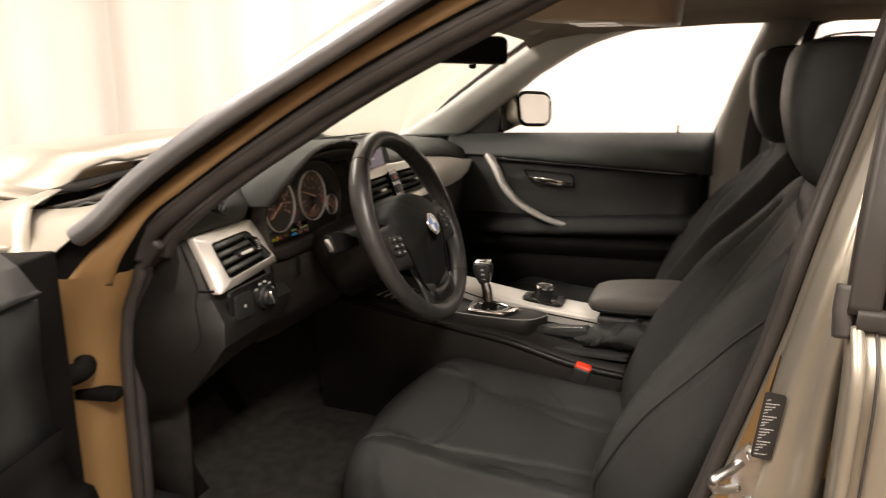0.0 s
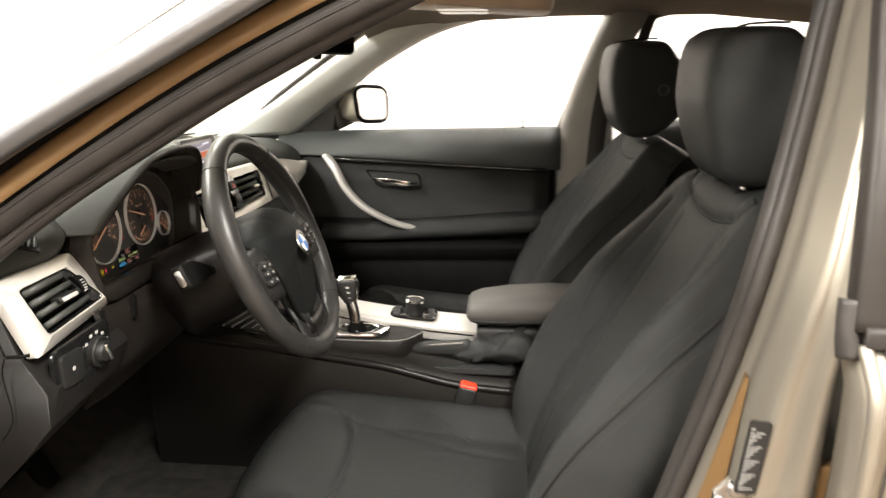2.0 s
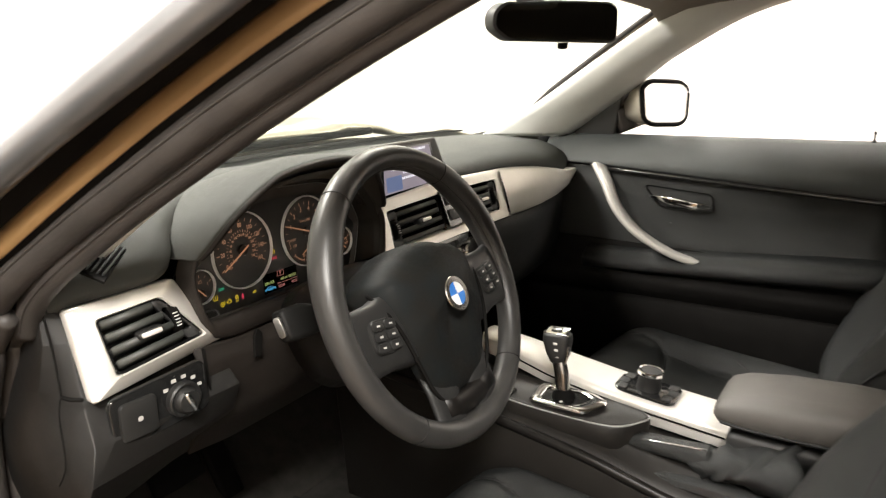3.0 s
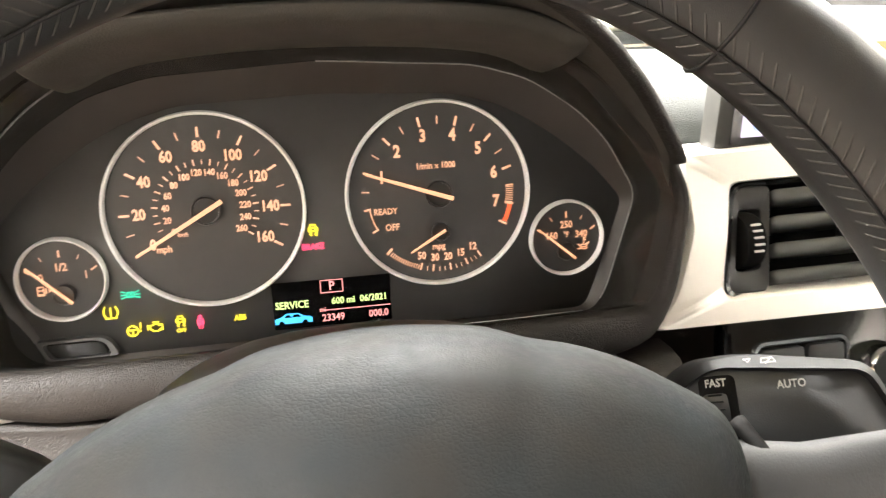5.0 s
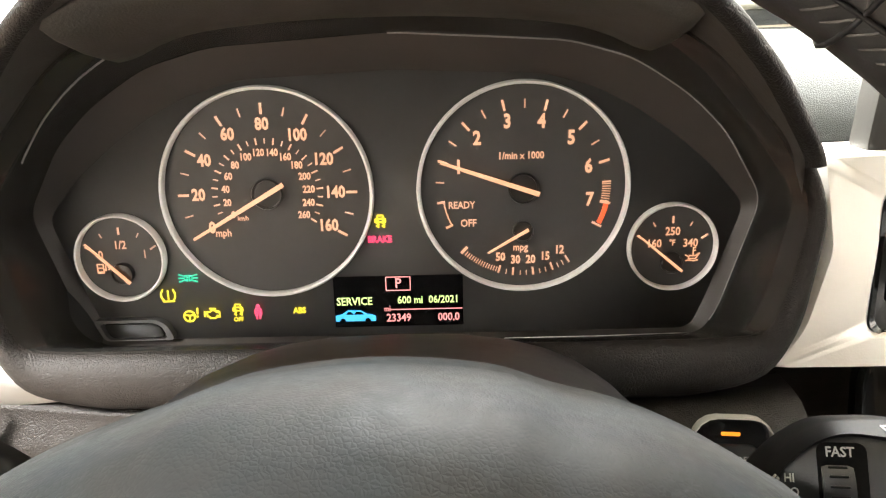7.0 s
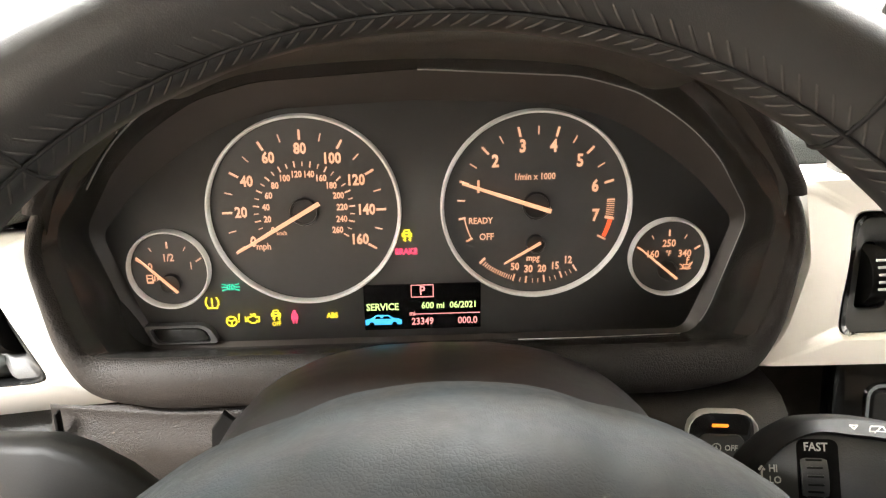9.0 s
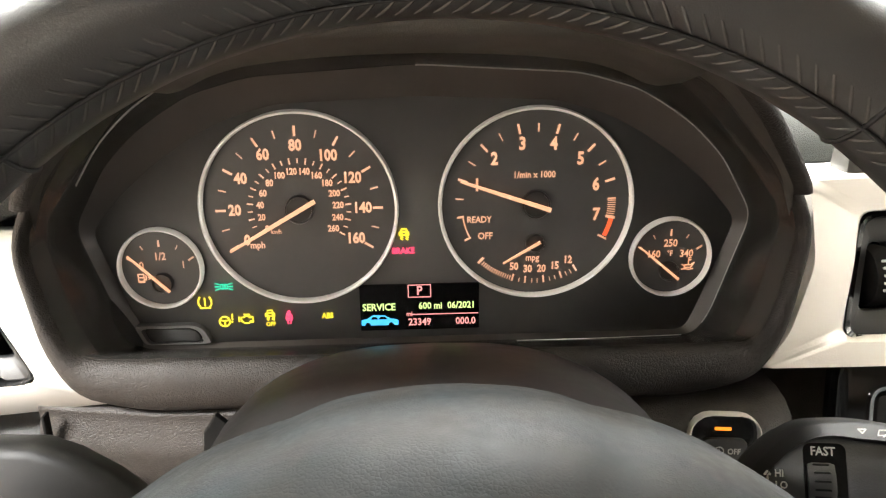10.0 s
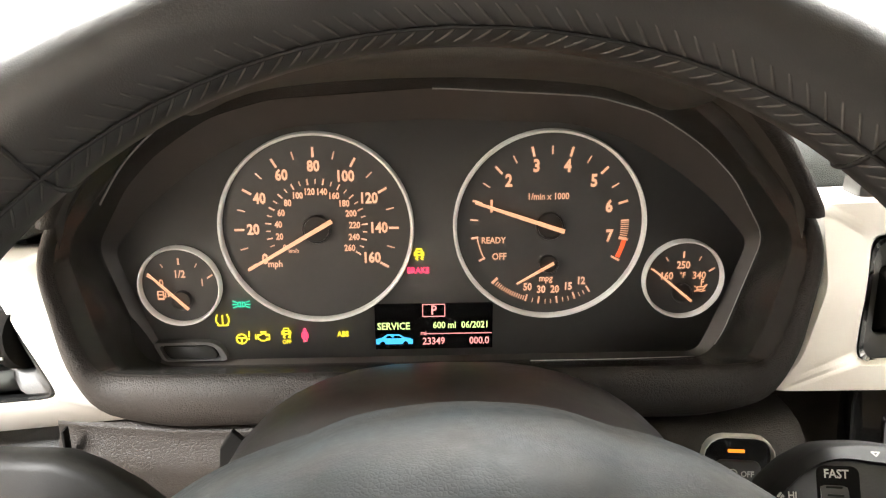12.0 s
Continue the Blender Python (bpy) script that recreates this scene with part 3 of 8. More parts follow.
    # windscreen
    ws = []
    for t in range(9):
        k = t / 8
        l = curve_pts(OUTLINE[1:12], 8)
        p = l[int(k * (len(l) - 1))]
        ws.append([(x * abs(p.x) * 0.995, p.y + (0.08 + 0.04 * k) * (1 - x * x) + 0.01, p.z + 0.012 * (1 - x * x)) for x in [j / 8 for j in range(-8, 9)]])
    g = part("windscreen", sheet("windscreen", ws), SCREEN_GLASS, car, "clear laminated windscreen")
    g.visible_shadow = False
    fr = [w[0] for w in ws] + ws[-1] + [w[-1] for w in ws][::-1]
    part("windscreen_border", tube("windscreen_border", [Vector(p) + Vector((0, -0.006, -0.004)) for p in fr[::2]], 0.006, 6), RUBBER, car, "black windscreen border")
    return car


def tail_and_wheels(car):
    """Plain closed tail of the shell, and the road wheels that carry it."""
    rows = []
    for y, zt, w, zb in ((-1.60, 1.36, 0.56, 0.30), (-1.80, 1.28, 0.60, 0.28), (-2.05, 1.10, 0.68, 0.27), (-2.25, 1.04, 0.74, 0.27), (-2.55, 1.03, 0.76, 0.28), (-2.72, 0.98, 0.72, 0.34)):
        k = min(1.0, max(0.0, (-1.60 - y) / 0.45))
        rows.append([(sx * x, y, z) for sx, x, z in ((-1, 0.86, zb), (-1, 0.89, 0.55), (-1, 0.885, 0.80), (-1, lerp(0.80, 0.84, k), 0.93), (-1, w, zt - 0.02), (-1, w * 0.55, zt), (1, w * 0.55, zt), (1, w, zt - 0.02), (1, lerp(0.80, 0.84, k), 0.93), (1, 0.885, 0.80), (1, 0.89, 0.55), (1, 0.86, zb))])
    part("tail", sheet("tail", rows), PAINT, car, "bronze-silver tail of the body", solid=0.004)
    part("tail_panel", loft("tail_panel", [rows[-1], [(x * 0.985, y - 0.02, lerp(z, 0.65, 0.03)) for x, y, z in rows[-1]]]), PAINT, car)
    for sx in (-1, 1):
        for y in (1.42, -1.39):
            m = pose(sx * 0.78, y, 0.315, 0, 90 * sx, 0)
            wh = part("wheel", lathe("wheel", [(0.0, 0.03), (0.20, 0.05), (0.215, 0.09), (0.215, -0.09), (0.20, -0.09), (0.0, -0.06)], m, 36), STEEL, car, "silver alloy road wheel")
            part("tyre", lathe("tyre", [(0.215, 0.085), (0.25, 0.105), (0.30, 0.105), (0.315, 0.085), (0.315, -0.085), (0.30, -0.105), (0.25, -0.105), (0.215, -0.085)], m, 40, True), RUBBER, wh, "black tyre")


CAR = body()
tail_and_wheels(CAR)


def interior_trim(car):
    """Pillar trims and rails seen inside the passenger's side."""
    f = mirror_x
    top = [(0.640, 0.52, 0.925), (0.615, 0.37, 1.004), (0.60, 0.20, 1.12), (0.585, 0.07, 1.205), (0.575, -0.035, 1.270), (0.57, -0.10, 1.30)]
    low = [(0.712, 0.30, 0.93), (0.705, 0.118, 1.067), (0.678, 0.020, 1.139), (0.648, -0.124, 1.218), (0.628, -0.261, 1.263), (0.618, -0.42, 1.290)]
    for side in (1, -1):
        a = [(side * x, y, z) for x, y, z in top]
        b = [(side * x, y, z) for x, y, z in low]
        if side == -1:
            b = [(-0.655, 0.33, 0.90), (-0.640, 0.18, 1.005), (-0.605, 0.03, 1.11), (-0.570, -0.135, 1.208), (-0.553, -0.26, 1.264), (-0.54, -0.42, 1.308)]
        rows = []
        for p, q in zip(curve_pts(a, 6), curve_pts(b, 6)):
            o = Vector((-side * 0.6, -0.6 if side == 1 else 0.1, 0)).normalized()
            rows.append([p.lerp(q, t / 6) + o * (0.03 if side == 1 else 0.004) * 4 * (t / 6) * (1 - t / 6) for t in range(7)])
        part("pillar_trim", sheet("pillar_trim", rows), PILLAR, car, "light grey windscreen pillar trim", solid=0.004)
    rail = [(0.61, -0.42, 1.296), (0.605, -0.62, 1.309), (0.605, -0.85, 1.31), (0.61, -1.25, 1.27), (0.62, -1.5, 1.14)]
    for side in (1, -1):
        rows = []
        for p in curve_pts(rail, 6):
            rows.append([(side * (p.x + 0.02), p.y, p.z - 0.005), (side * p.x, p.y, p.z - 0.008), (side * (p.x - 0.03), p.y, p.z + 0.012), (side * (p.x - 0.06), p.y, p.z + 0.03)])
        part("roof_rail_trim", sheet("roof_rail_trim", rows), LINER, car, solid=0.006)
    # passenger's centre pillar trim
    for side in (1,):
        rows = []
        for z, y0, y1, x in ((0.34, -0.53, -0.74, 0.66), (0.60, -0.52, -0.71, 0.665), (0.85, -0.515, -0.68, 0.67), (0.97, -0.525, -0.67, 0.67), (1.10, -0.562, -0.685, 0.645), (1.22, -0.605, -0.71, 0.615), (1.29, -0.632, -0.745, 0.59)):
            rows.append([(side * (x + 0.05), y0 + 0.006, z), (side * (x + 0.012), y0, z), (side * (x - 0.008), lerp(y0, y1, 0.12), z), (side * (x - 0.012), lerp(y0, y1, 0.5), z), (side * (x - 0.006), lerp(y0, y1, 0.9), z), (side * (x + 0.05), y1, z)])
        part("centre_pillar_trim", sheet("centre_pillar_trim", rows), MID_TRIM, car, "grey centre pillar trim", solid=0.004)
    # belt on the passenger's pillar
    belt = curve_pts([(0.628, -0.640, 1.16), (0.632, -0.632, 1.08), (0.640, -0.618, 0.95), (0.640, -0.61, 0.70), (0.640, -0.61, 0.42)], 6)
    part("seat_belt", sweep("seat_belt", belt, squircle(0.0016, 0.047, 0.0006, 2), up=(0, 1, 0)), HARD, car, "black seat belt webbing")
    part("belt_guide", box("belt_guide", 0.02, 0.06, 0.04, 0.006, pose(0.634, -0.642, 1.165)), HARD, car)
    # overhead light console
    oc = thing("overhead_console", "beige overhead light and switch console under the headliner", "light console", at=(0, -0.12, 1.28))
    part("housing", slab("housing", squircle(0.20, 0.34, 0.05), 0.07, pose(0.0, -0.26, 1.318) @ pose(0, 0, 0, 180 + 3), 0.012), BEIGE, oc, "beige plastic housing")
    part("lamp_lens", slab("lamp_lens", squircle(0.075, 0.10, 0.014), 0.006, pose(0.048, -0.25, 1.2445)), WHITE, oc, "frosted lamp lens")
    part("lamp_lens", slab("lamp_lens", squircle(0.075, 0.10, 0.014), 0.006, pose(-0.048, -0.25, 1.2445)), WHITE, oc, "frosted lamp lens")
    for k in (-0.03, 0.0, 0.03):
        part("switch", box("switch", 0.022, 0.016, 0.006, 0.002, pose(k, -0.36, 1.249)), HARD, oc)


interior_trim(CAR)


def rear_passenger_side(car):
    """The shut rear door on the passenger's side, seen past the seats."""
    t = thing("rear_door", "shut rear door with a black inner panel and light window", "car door", "rear doors", at=(0.70, -1.1, 0.35))
    rows = [[(x, y, z) for y in (-0.76, -0.95, -1.15, -1.35, -1.55)] for x, z in ((0.72, 0.985), (0.69, 0.978), (0.665, 0.955), (0.65, 0.90), (0.645, 0.80), (0.64, 0.70), (0.60, 0.66), (0.60, 0.62), (0.645, 0.58), (0.65, 0.30))]
    part("inner_panel", sheet("inner_panel", rows), HARD, t, "black rear door panel", solid=0.006)
    fr = [(0.70, -0.72, 0.97), (0.675, -0.715, 1.10), (0.635, -0.735, 1.235), (0.615, -0.78, 1.288), (0.612, -1.0, 1.292), (0.625, -1.3, 1.25), (0.66, -1.5, 1.12), (0.70, -1.58, 0.98)]
    part("window_frame", sweep("window_frame", curve_pts(fr, 6), squircle(0.03, 0.02, 0.006, 3), up=(-1, 0, 0.2)), RUBBER, t, "black window frame")
    part("door_skin", sheet("door_skin", [[(x, y, z) for y in (-0.66, -1.0, -1.3, -1.56)] for x, z in ((0.868, 0.30), (0.894, 0.55), (0.90, 0.72), (0.905, 0.80), (0.884, 0.872), (0.866, 0.90))]), PAINT, t, solid=0.004)
    # rear pillar and rear screen surround
    for side in (1, -1):
        rows = [[(side * x, y, z) for x, z in ((0.66, 1.30), (0.70, 1.15), (0.74, 0.98), (0.78, 0.9))] for y in (-1.56, -1.7, -1.85)]
        part("rear_pillar", sheet("rear_pillar", rows), PILLAR, car, "grey rear pillar trim", solid=0.01)


rear_passenger_side(CAR)


def b_pillar(car):
    """The driver's side centre pillar: seal, jamb, striker, stickers, and the shut rear door behind it."""
    #            z,   seal y, jamb y,  ridge y,  end y
    st = ((0.24, -0.47, -0.51, -0.60, -0.68), (0.40, -0.50, -0.54, -0.62, -0.685), (0.60, -0.555, -0.580, -0.64, -0.69), (0.80, -0.610, -0.618, -0.655, -0.69), (0.95, -0.642, -0.650, -0.674, -0.695),
          (1.10, -0.688, -0.696, -0.708, -0.716), (1.20, -0.715, -0.721, -0.729, -0.737), (1.30, -0.745, -0.750, -0.757, -0.764))
    seal_in, rows, rows2 = [], [], []
    for z, s, j, r, e in st:
        top = max(0.0, z - 0.95) * 0.40
        xi, xo = -0.665 + top, -0.80 + top
        seal_in.append((xi, s, z))
        rows.append([(xi + 0.03, s - 0.03, z), (xi, s - 0.012, z), (xi - 0.045, s - 0.006, z), (lerp(xi, xo, 0.55), s - 0.012, z), (lerp(xi, xo, 0.62), j, z), (xo + 0.012, j - 0.004, z), (xo - 0.01, lerp(j, r, 0.35), z),
                     (xo - 0.012, lerp(j, r, 0.75), z), (xo - 0.032, r, z), (xo - 0.030, lerp(r, e, 0.45), z), (xo - 0.006, lerp(r, e, 0.8), z), (xo + 0.02, e - 0.02, z)])
    rows = [curve_pts(r, 2) for r in zip(*[curve_pts(c, 5) for c in zip(*rows)])]
    part("centre_pillar", sheet("centre_pillar", rows), PAINT, car)
    for dx, dy, r in ((-0.012, 0.0, 0.014), (-0.042, 0.003, 0.010)):
        part("door_seal", tube("door_seal", curve_pts([(x + dx, y + dy, z) for x, y, z in seal_in], 5), r, 10, up=(0, 1, 0)), RUBBER, car, "black rubber door seal")
    # gold jamb strip beside the seal
    strip = []
    for z, s, j, r, e in st[:4]:
        w = min(1.0, max(0.0, (0.80 - z) / 0.15))
        strip.append([(-0.728 - 0.016 * w, s - 0.008, z), (-0.742 - 0.006 * w, s - 0.005, z), (-0.746 - 0.012 * w, j + 0.004, z), (-0.748 - 0.036 * w, j + 0.002, z)])
    part("jamb_strip", sheet("jamb_strip", [curve_pts(c, 4) for c in zip(*strip)]), JAMB, car, "bronze gold jamb strip beside the seal")
    part("striker_plate", slab("striker_plate", [(-0.018, -0.042), (0.012, -0.05), (0.022, -0.02), (0.02, 0.03), (0.0, 0.048), (-0.016, 0.03)], 0.006, pose(-0.797, -0.588, 0.655, 0, 90, 0) @ pose(0, 0, 0, 0, 180, 90), 0.002), STEEL, car, "bare steel striker plate")
    part("striker_loop", tube("striker_loop", curve_pts([(-0.80, -0.580, 0.675), (-0.822, -0.566, 0.672), (-0.836, -0.55, 0.664), (-0.826, -0.556, 0.648), (-0.80, -0.580, 0.640)], 5), 0.0065, 8), STEEL, car, "steel striker loop")
    for dz in (0.035, -0.032):
        part("bolt", lathe("bolt", [(0.009, 0), (0.009, 0.003), (0.006, 0.005), (0.001, 0.0045)], pose(-0.803, -0.594, 0.655 + dz, 0, -90, 0), 10), STEEL, car)
    lab = pose(-0.8115, -0.606, 0.735, 90, 0, -90) @ pose(0, 0, 0, 0, 0, -6)
    part("sticker", slab("sticker", squircle(0.024, 0.088, 0.004), 0.0008, lab), STICKER, car, "black sticker with white printed lines")
    for k in range(18):
        w = 0.0075 - 0.0018 * (k * 7 % 4)
        part("print_bar", slab("print_bar", [(-0.0085, -0.0010), (-0.0085 + 2 * w, 0.0012), (-0.0085 + 2 * w, 0.0020), (-0.0085, -0.0002)], 0.0004, lab @ pose(0, -0.038 + k * 0.0042, 0.0009)), PRINT, car)
    lab2 = pose(-0.806, -0.580, 0.555, 90, 0, -90) @ pose(0, 0, 0, 0, 0, 12)
    part("sticker", slab("sticker", squircle(0.05, 0.075, 0.003), 0.0008, lab2), WHITE, car, "white sticker with black marks")
    for k in range(4):
        part("print_bar", slab("print_bar", squircle(0.03 - 0.004 * k, 0.006, 0.001), 0.0004, lab2 @ pose(0, 0.024 - k * 0.014, 0.0009)), STICKER, car)
    part("hinge_bracket", box("hinge_bracket", 0.02, 0.035, 0.05, 0.003, pose(-0.815, -0.672, 0.71)), JAMB, car)


b_pillar(CAR)


def rear_door(car):
    rd = thing("rear_door", "shut bronze-silver rear door with dark tinted glass", "car door", at=(-0.86, -1.1, 0.35))
    ys = [-0.672 - 0.86 * k / 10 for k in range(11)]
    rows = []
    for z in (0.30, 0.36, 0.45, 0.55, 0.63, 0.70, 0.76, 0.81, 0.845, 0.868, 0.880, 0.888):
        x = table(z, (0.30, 0.45, 0.55, 0.66, 0.72, 0.79, 0.845, 0.872, 0.888), (0.868, 0.884, 0.894, 0.898, 0.900, 0.905, 0.902, 0.884, 0.868))
        rows.append([(-x + 0.05, ys[0] + 0.004, z), (-x + 0.012, ys[0] + 0.004, z), (-x + 0.002, ys[0] - 0.002, z)] + [(-x - 0.004 * math.sin(math.pi * k / 10), y, z) for k, y in enumerate(ys)][1:])
    part("door_skin", sheet("door_skin", rows), PAINT, rd, solid=0.004)
    edge = [(-table(z, (0.30, 0.45, 0.55, 0.66, 0.72, 0.79, 0.845, 0.872, 0.888), (0.868, 0.884, 0.894, 0.898, 0.900, 0.905, 0.902, 0.884, 0.868)), ys[0] - 0.004, z) for z in (0.30, 0.45, 0.55, 0.66, 0.72, 0.79, 0.845, 0.872, 0.888)]
    part("hem_flange", tube("hem_flange", curve_pts([(x - 0.001, y + 0.002, z) for x, y, z in edge], 4), 0.007, 10, up=(0, 1, 0)), PAINT, rd, "folded painted door edge")
    part("hem_groove", tube("hem_groove", curve_pts([(x - 0.0015, y - 0.016, z) for x, y, z in edge], 4), 0.0016, 8, up=(0, 1, 0)), RUBBER, rd, "shadowed groove beside the door edge")
    part("window_ledge_seal", sweep("window_ledge_seal", [(-0.868, y, 0.898) for y in ys], squircle(0.02, 0.022, 0.005, 3)), RUBBER, rd, "black window ledge seal")
    fr = [(-0.858, -0.678, 0.90), (-0.835, -0.685, 1.0), (-0.79, -0.70, 1.12), (-0.742, -0.715, 1.22), (-0.70, -0.74, 1.29), (-0.685, -0.80, 1.315), (-0.68, -1.0, 1.318), (-0.69, -1.35, 1.28)]
    part("window_frame", sweep("window_frame", curve_pts(fr, 6), squircle(0.034, 0.03, 0.008, 3), up=(-1, 0, 0.2)), FRAME_BLACK, rd, "satin black window frame")
    gl = []
    for z, x, y0 in ((0.905, -0.850, -0.69), (1.0, -0.822, -0.70), (1.12, -0.778, -0.715), (1.22, -0.735, -0.73), (1.31, -0.69, -0.76)):
        gl.append([(x + 0.002, y0 + 0.016 - 0.77 * k / 6, z) for k in range(7)])
    part("window_pane", sheet("window_pane", gl), TINT, rd, "dark tinted window glass", solid=0.004)
    part("rubber_corner", tube("rubber_corner", curve_pts([(-0.852, -0.664, 0.93), (-0.858, -0.662, 0.90), (-0.862, -0.664, 0.875)], 4), 0.012, 8), RUBBER, rd)


rear_door(CAR)

# ---- steering wheel ----
DIAL = pose(-0.365, 0.3108, 0.8776, 90 - 4.85, 0, 0)  # x right, y up the face, z towards the driver


def dial_pt(x, y, z=0.0):
    return DIAL @ Vector((x, y, z))


RIM_R = 0.1845
WHEEL = pose(-0.360, 0.0405, 0.8630, 90 - 26.6, 0, 0)  # local x right, y up the wheel, z towards the driver


def wheel_pt(x, y, z=0.0):
    return WHEEL @ Vector((x, y, z))


TURNED = WHEEL @ pose(0, 0, 0, 0, 0, 1)  # the wheel stands a little off straight ahead


def turned_pt(x, y, z=0.0):
    return TURNED @ Vector((x, y, z))


RIM = pose(-0.360, 0.0405, 0.8630, 90 - 23.65, 0, 0) @ pose(0.0020, -0.0161, -0.0095, 0, 0, 1)


def steering_wheel():
    w = thing("steering_wheel", "black leather three-spoke steering wheel with round emblem", "steering wheel", at=tuple(wheel_pt(0, 0)))
    n, rings = 96, []
    for i in range(n):
        a = 2 * math.pi * i / n
        deg = abs(math.degrees(math.atan2(math.sin(a), math.cos(a))))
        grip = math.exp(-((deg - 60) / 22) ** 2) * 0.0034
        ra, rb = 0.0166 + grip, 0.0176 + grip
        c = Vector((math.sin(a), math.cos(a), 0))
        ring = []
        for k in range(16):
            b = 2 * math.pi * k / 16
            ring.append(RIM @ (c * (RIM_R + ra * math.cos(b)) + Vector((0, 0, rb * math.sin(b)))))
        rings.append(ring)
    part("rim", loft("rim", rings, True, False, True), RIM_LEATHER, w, "worn smooth black leather rim")
    for deg in (-37, 37, -140, 140):
        a = radians(deg)
        c = Vector((math.sin(a), math.cos(a), 0))
        t = Vector((math.cos(a), -math.sin(a), 0))
        extra = math.exp(-((abs(deg) - 60) / 22) ** 2) * 0.0034
        path = [RIM @ (c * (RIM_R + (0.0168 + extra) * math.cos(b)) + Vector((0, 0, (0.0178 + extra) * math.sin(b)))) for b in [2 * math.pi * k / 24 for k in range(24)]]
        part("rim_seam", tube("rim_seam", path, 0.0007, 6, True, up=RIM.to_3x3() @ t), SEAM, w, "dark cross seam on the rim")
    # cross stitching that lies along the inner side of the rim
    def on_rim(a, b, lift=0.0):
        lift += math.exp(-((abs(math.degrees(a)) - 60) / 22) ** 2) * 0.0034
        return RIM @ Vector((math.sin(a) * (RIM_R + (0.0169 + lift) * math.cos(b)), math.cos(a) * (RIM_R + (0.0169 + lift) * math.cos(b)), (0.0179 + lift) * math.sin(b)))
    verts, faces = [], []
    for k in range(140):
        a = radians(-112 + 224 * k / 139)
        for b0, b1, da in ((radians(132), radians(152), 0.030), (radians(155), radians(175), -0.030)):
            i = len(verts)
            for q in range(4):
                f = q / 3
                aa, bb = a + da * (f - 0.5), lerp(b0, b1, f)
                wide, lift = 0.0024 * (0.6 + 0.8 * math.sin(math.pi * (0.15 + 0.7 * f))), 0.0003 if 0 < q < 3 else -0.0001
                verts += [on_rim(aa - wide, bb, -0.0002), on_rim(aa, bb, lift), on_rim(aa + wide, bb, -0.0002)]
            faces += [(i + 3 * q + e, i + 3 * q + e + 1, i + 3 * q + e + 4, i + 3 * q + e + 3) for q in range(3) for e in range(2)]
    s = part("stitching", mesh_of("stitching", verts, faces), STITCH, w, "grey cross stitching")
    s["kind"] = "stuff"
    cord = [on_rim(a, radians(153.5), 0.0001) for a in [radians(-112 + 224 * k / 60) for k in range(61)]]
    part("rim_groove", tube("rim_groove", cord, 0.0006, 6), SEAM, w, "dark joint of the rim leather")
    # spokes
    for sd in (-1, 1):
        sect = []
        for x, y0, y1, z0, z1 in ((0.05, -0.090, 0.020, -0.050, 0.000), (0.085, -0.088, 0.012, -0.040, 0.000), (0.12, -0.080, 0.006, -0.030, 0.000), (0.15, -0.078, 0.006, -0.024, -0.001), (0.168, -0.082, 0.010, -0.022, -0.005), (0.180, -0.090, 0.018, -0.020, -0.007)):
            sect.append([turned_pt(sd * x, lerp(y0, y1, 0.5) + q * (y1 - y0) / 2, lerp(z0, z1, 0.5) + r * (z1 - z0) / 2) for q, r in [(math.copysign(abs(math.cos(b)) ** 0.6, math.cos(b)), math.copysign(abs(math.sin(b)) ** 0.6, math.sin(b))) for b in [2 * math.pi * k / 16 for k in range(16)]]])
        part("spoke", loft("spoke", sect), HARD, w, "black plastic side spoke")
        sect = []
        for t, hw, zc in ((0.0, 0.036, -0.020), (0.4, 0.032, -0.020), (0.75, 0.030, -0.021), (1.0, 0.038, -0.022)):
            c = Vector((sd * lerp(0.040, 0.046, t), lerp(-0.110, -0.194, t)))
            d = Vector((sd * (0.163 - 0.070), 0.025)).normalized()
            sect.append([turned_pt(c.x + d.x * hw * math.cos(b), c.y + d.y * hw * math.cos(b), zc + 0.009 * math.sin(b)) for b in [2 * math.pi * k / 14 for k in range(14)]])
        part("spoke", loft("spoke", sect), HARD, w, "black plastic lower spoke")
        # button pads
        m = TURNED @ pose(sd * 0.126, -0.036, -0.002, 0, 0, sd * 8)
        pad = part("button_pad", slab("button_pad", squircle(0.046, 0.042, 0.012), 0.005, m, 0.002), HARD, w, "black button pad")
        for bx, by in ((-0.011, 0.013), (0.011, 0.013), (-0.011, 0.0), (0.011, 0.0), (-0.011, -0.013), (0.011, -0.013)):
            b = part("button", slab("button", squircle(0.019, 0.0105, 0.003), 0.003, m @ pose(bx, by, 0.005), 0.001), HARD, pad)
            part("button_mark", slab("button_mark", squircle(0.0055, 0.0022, 0.0008), 0.0003, m @ pose(bx, by, 0.0082)), PRINT, pad)
    # silver insert at the foot of the hub
    sect = []
    for x in (-0.055, -0.03, 0.0, 0.03, 0.055):
        yy = -0.158 - 0.008 * (1 - (x / 0.055) ** 2)
        sect.append([turned_pt(x, yy + 0.016 * math.cos(b), -0.018 + 0.009 * math.sin(b)) for b in [2 * math.pi * k / 14 for k in range(14)]])
    part("insert", loft("insert", sect), SHROUD, w, "black lower insert of the hub")
    # airbag cover: a broad shield, domed towards the driver
    half = [(0.0, 0.0555), (0.030, 0.0528), (0.047, 0.0472), (0.062, 0.0430), (0.076, 0.0372), (0.0885, 0.0300), (0.102, 0.0185), (0.104, -0.004), (0.0955, -0.036), (0.088, -0.066), (0.078, -0.098), (0.066, -0.128), (0.046, -0.148), (0.0, -0.154)]
    o2 = half + [(-x, y) for x, y in reversed(half[1:-1])]
    o3 = curve_pts([(x, y, 0) for x, y in o2], 4, True)
    rings = []
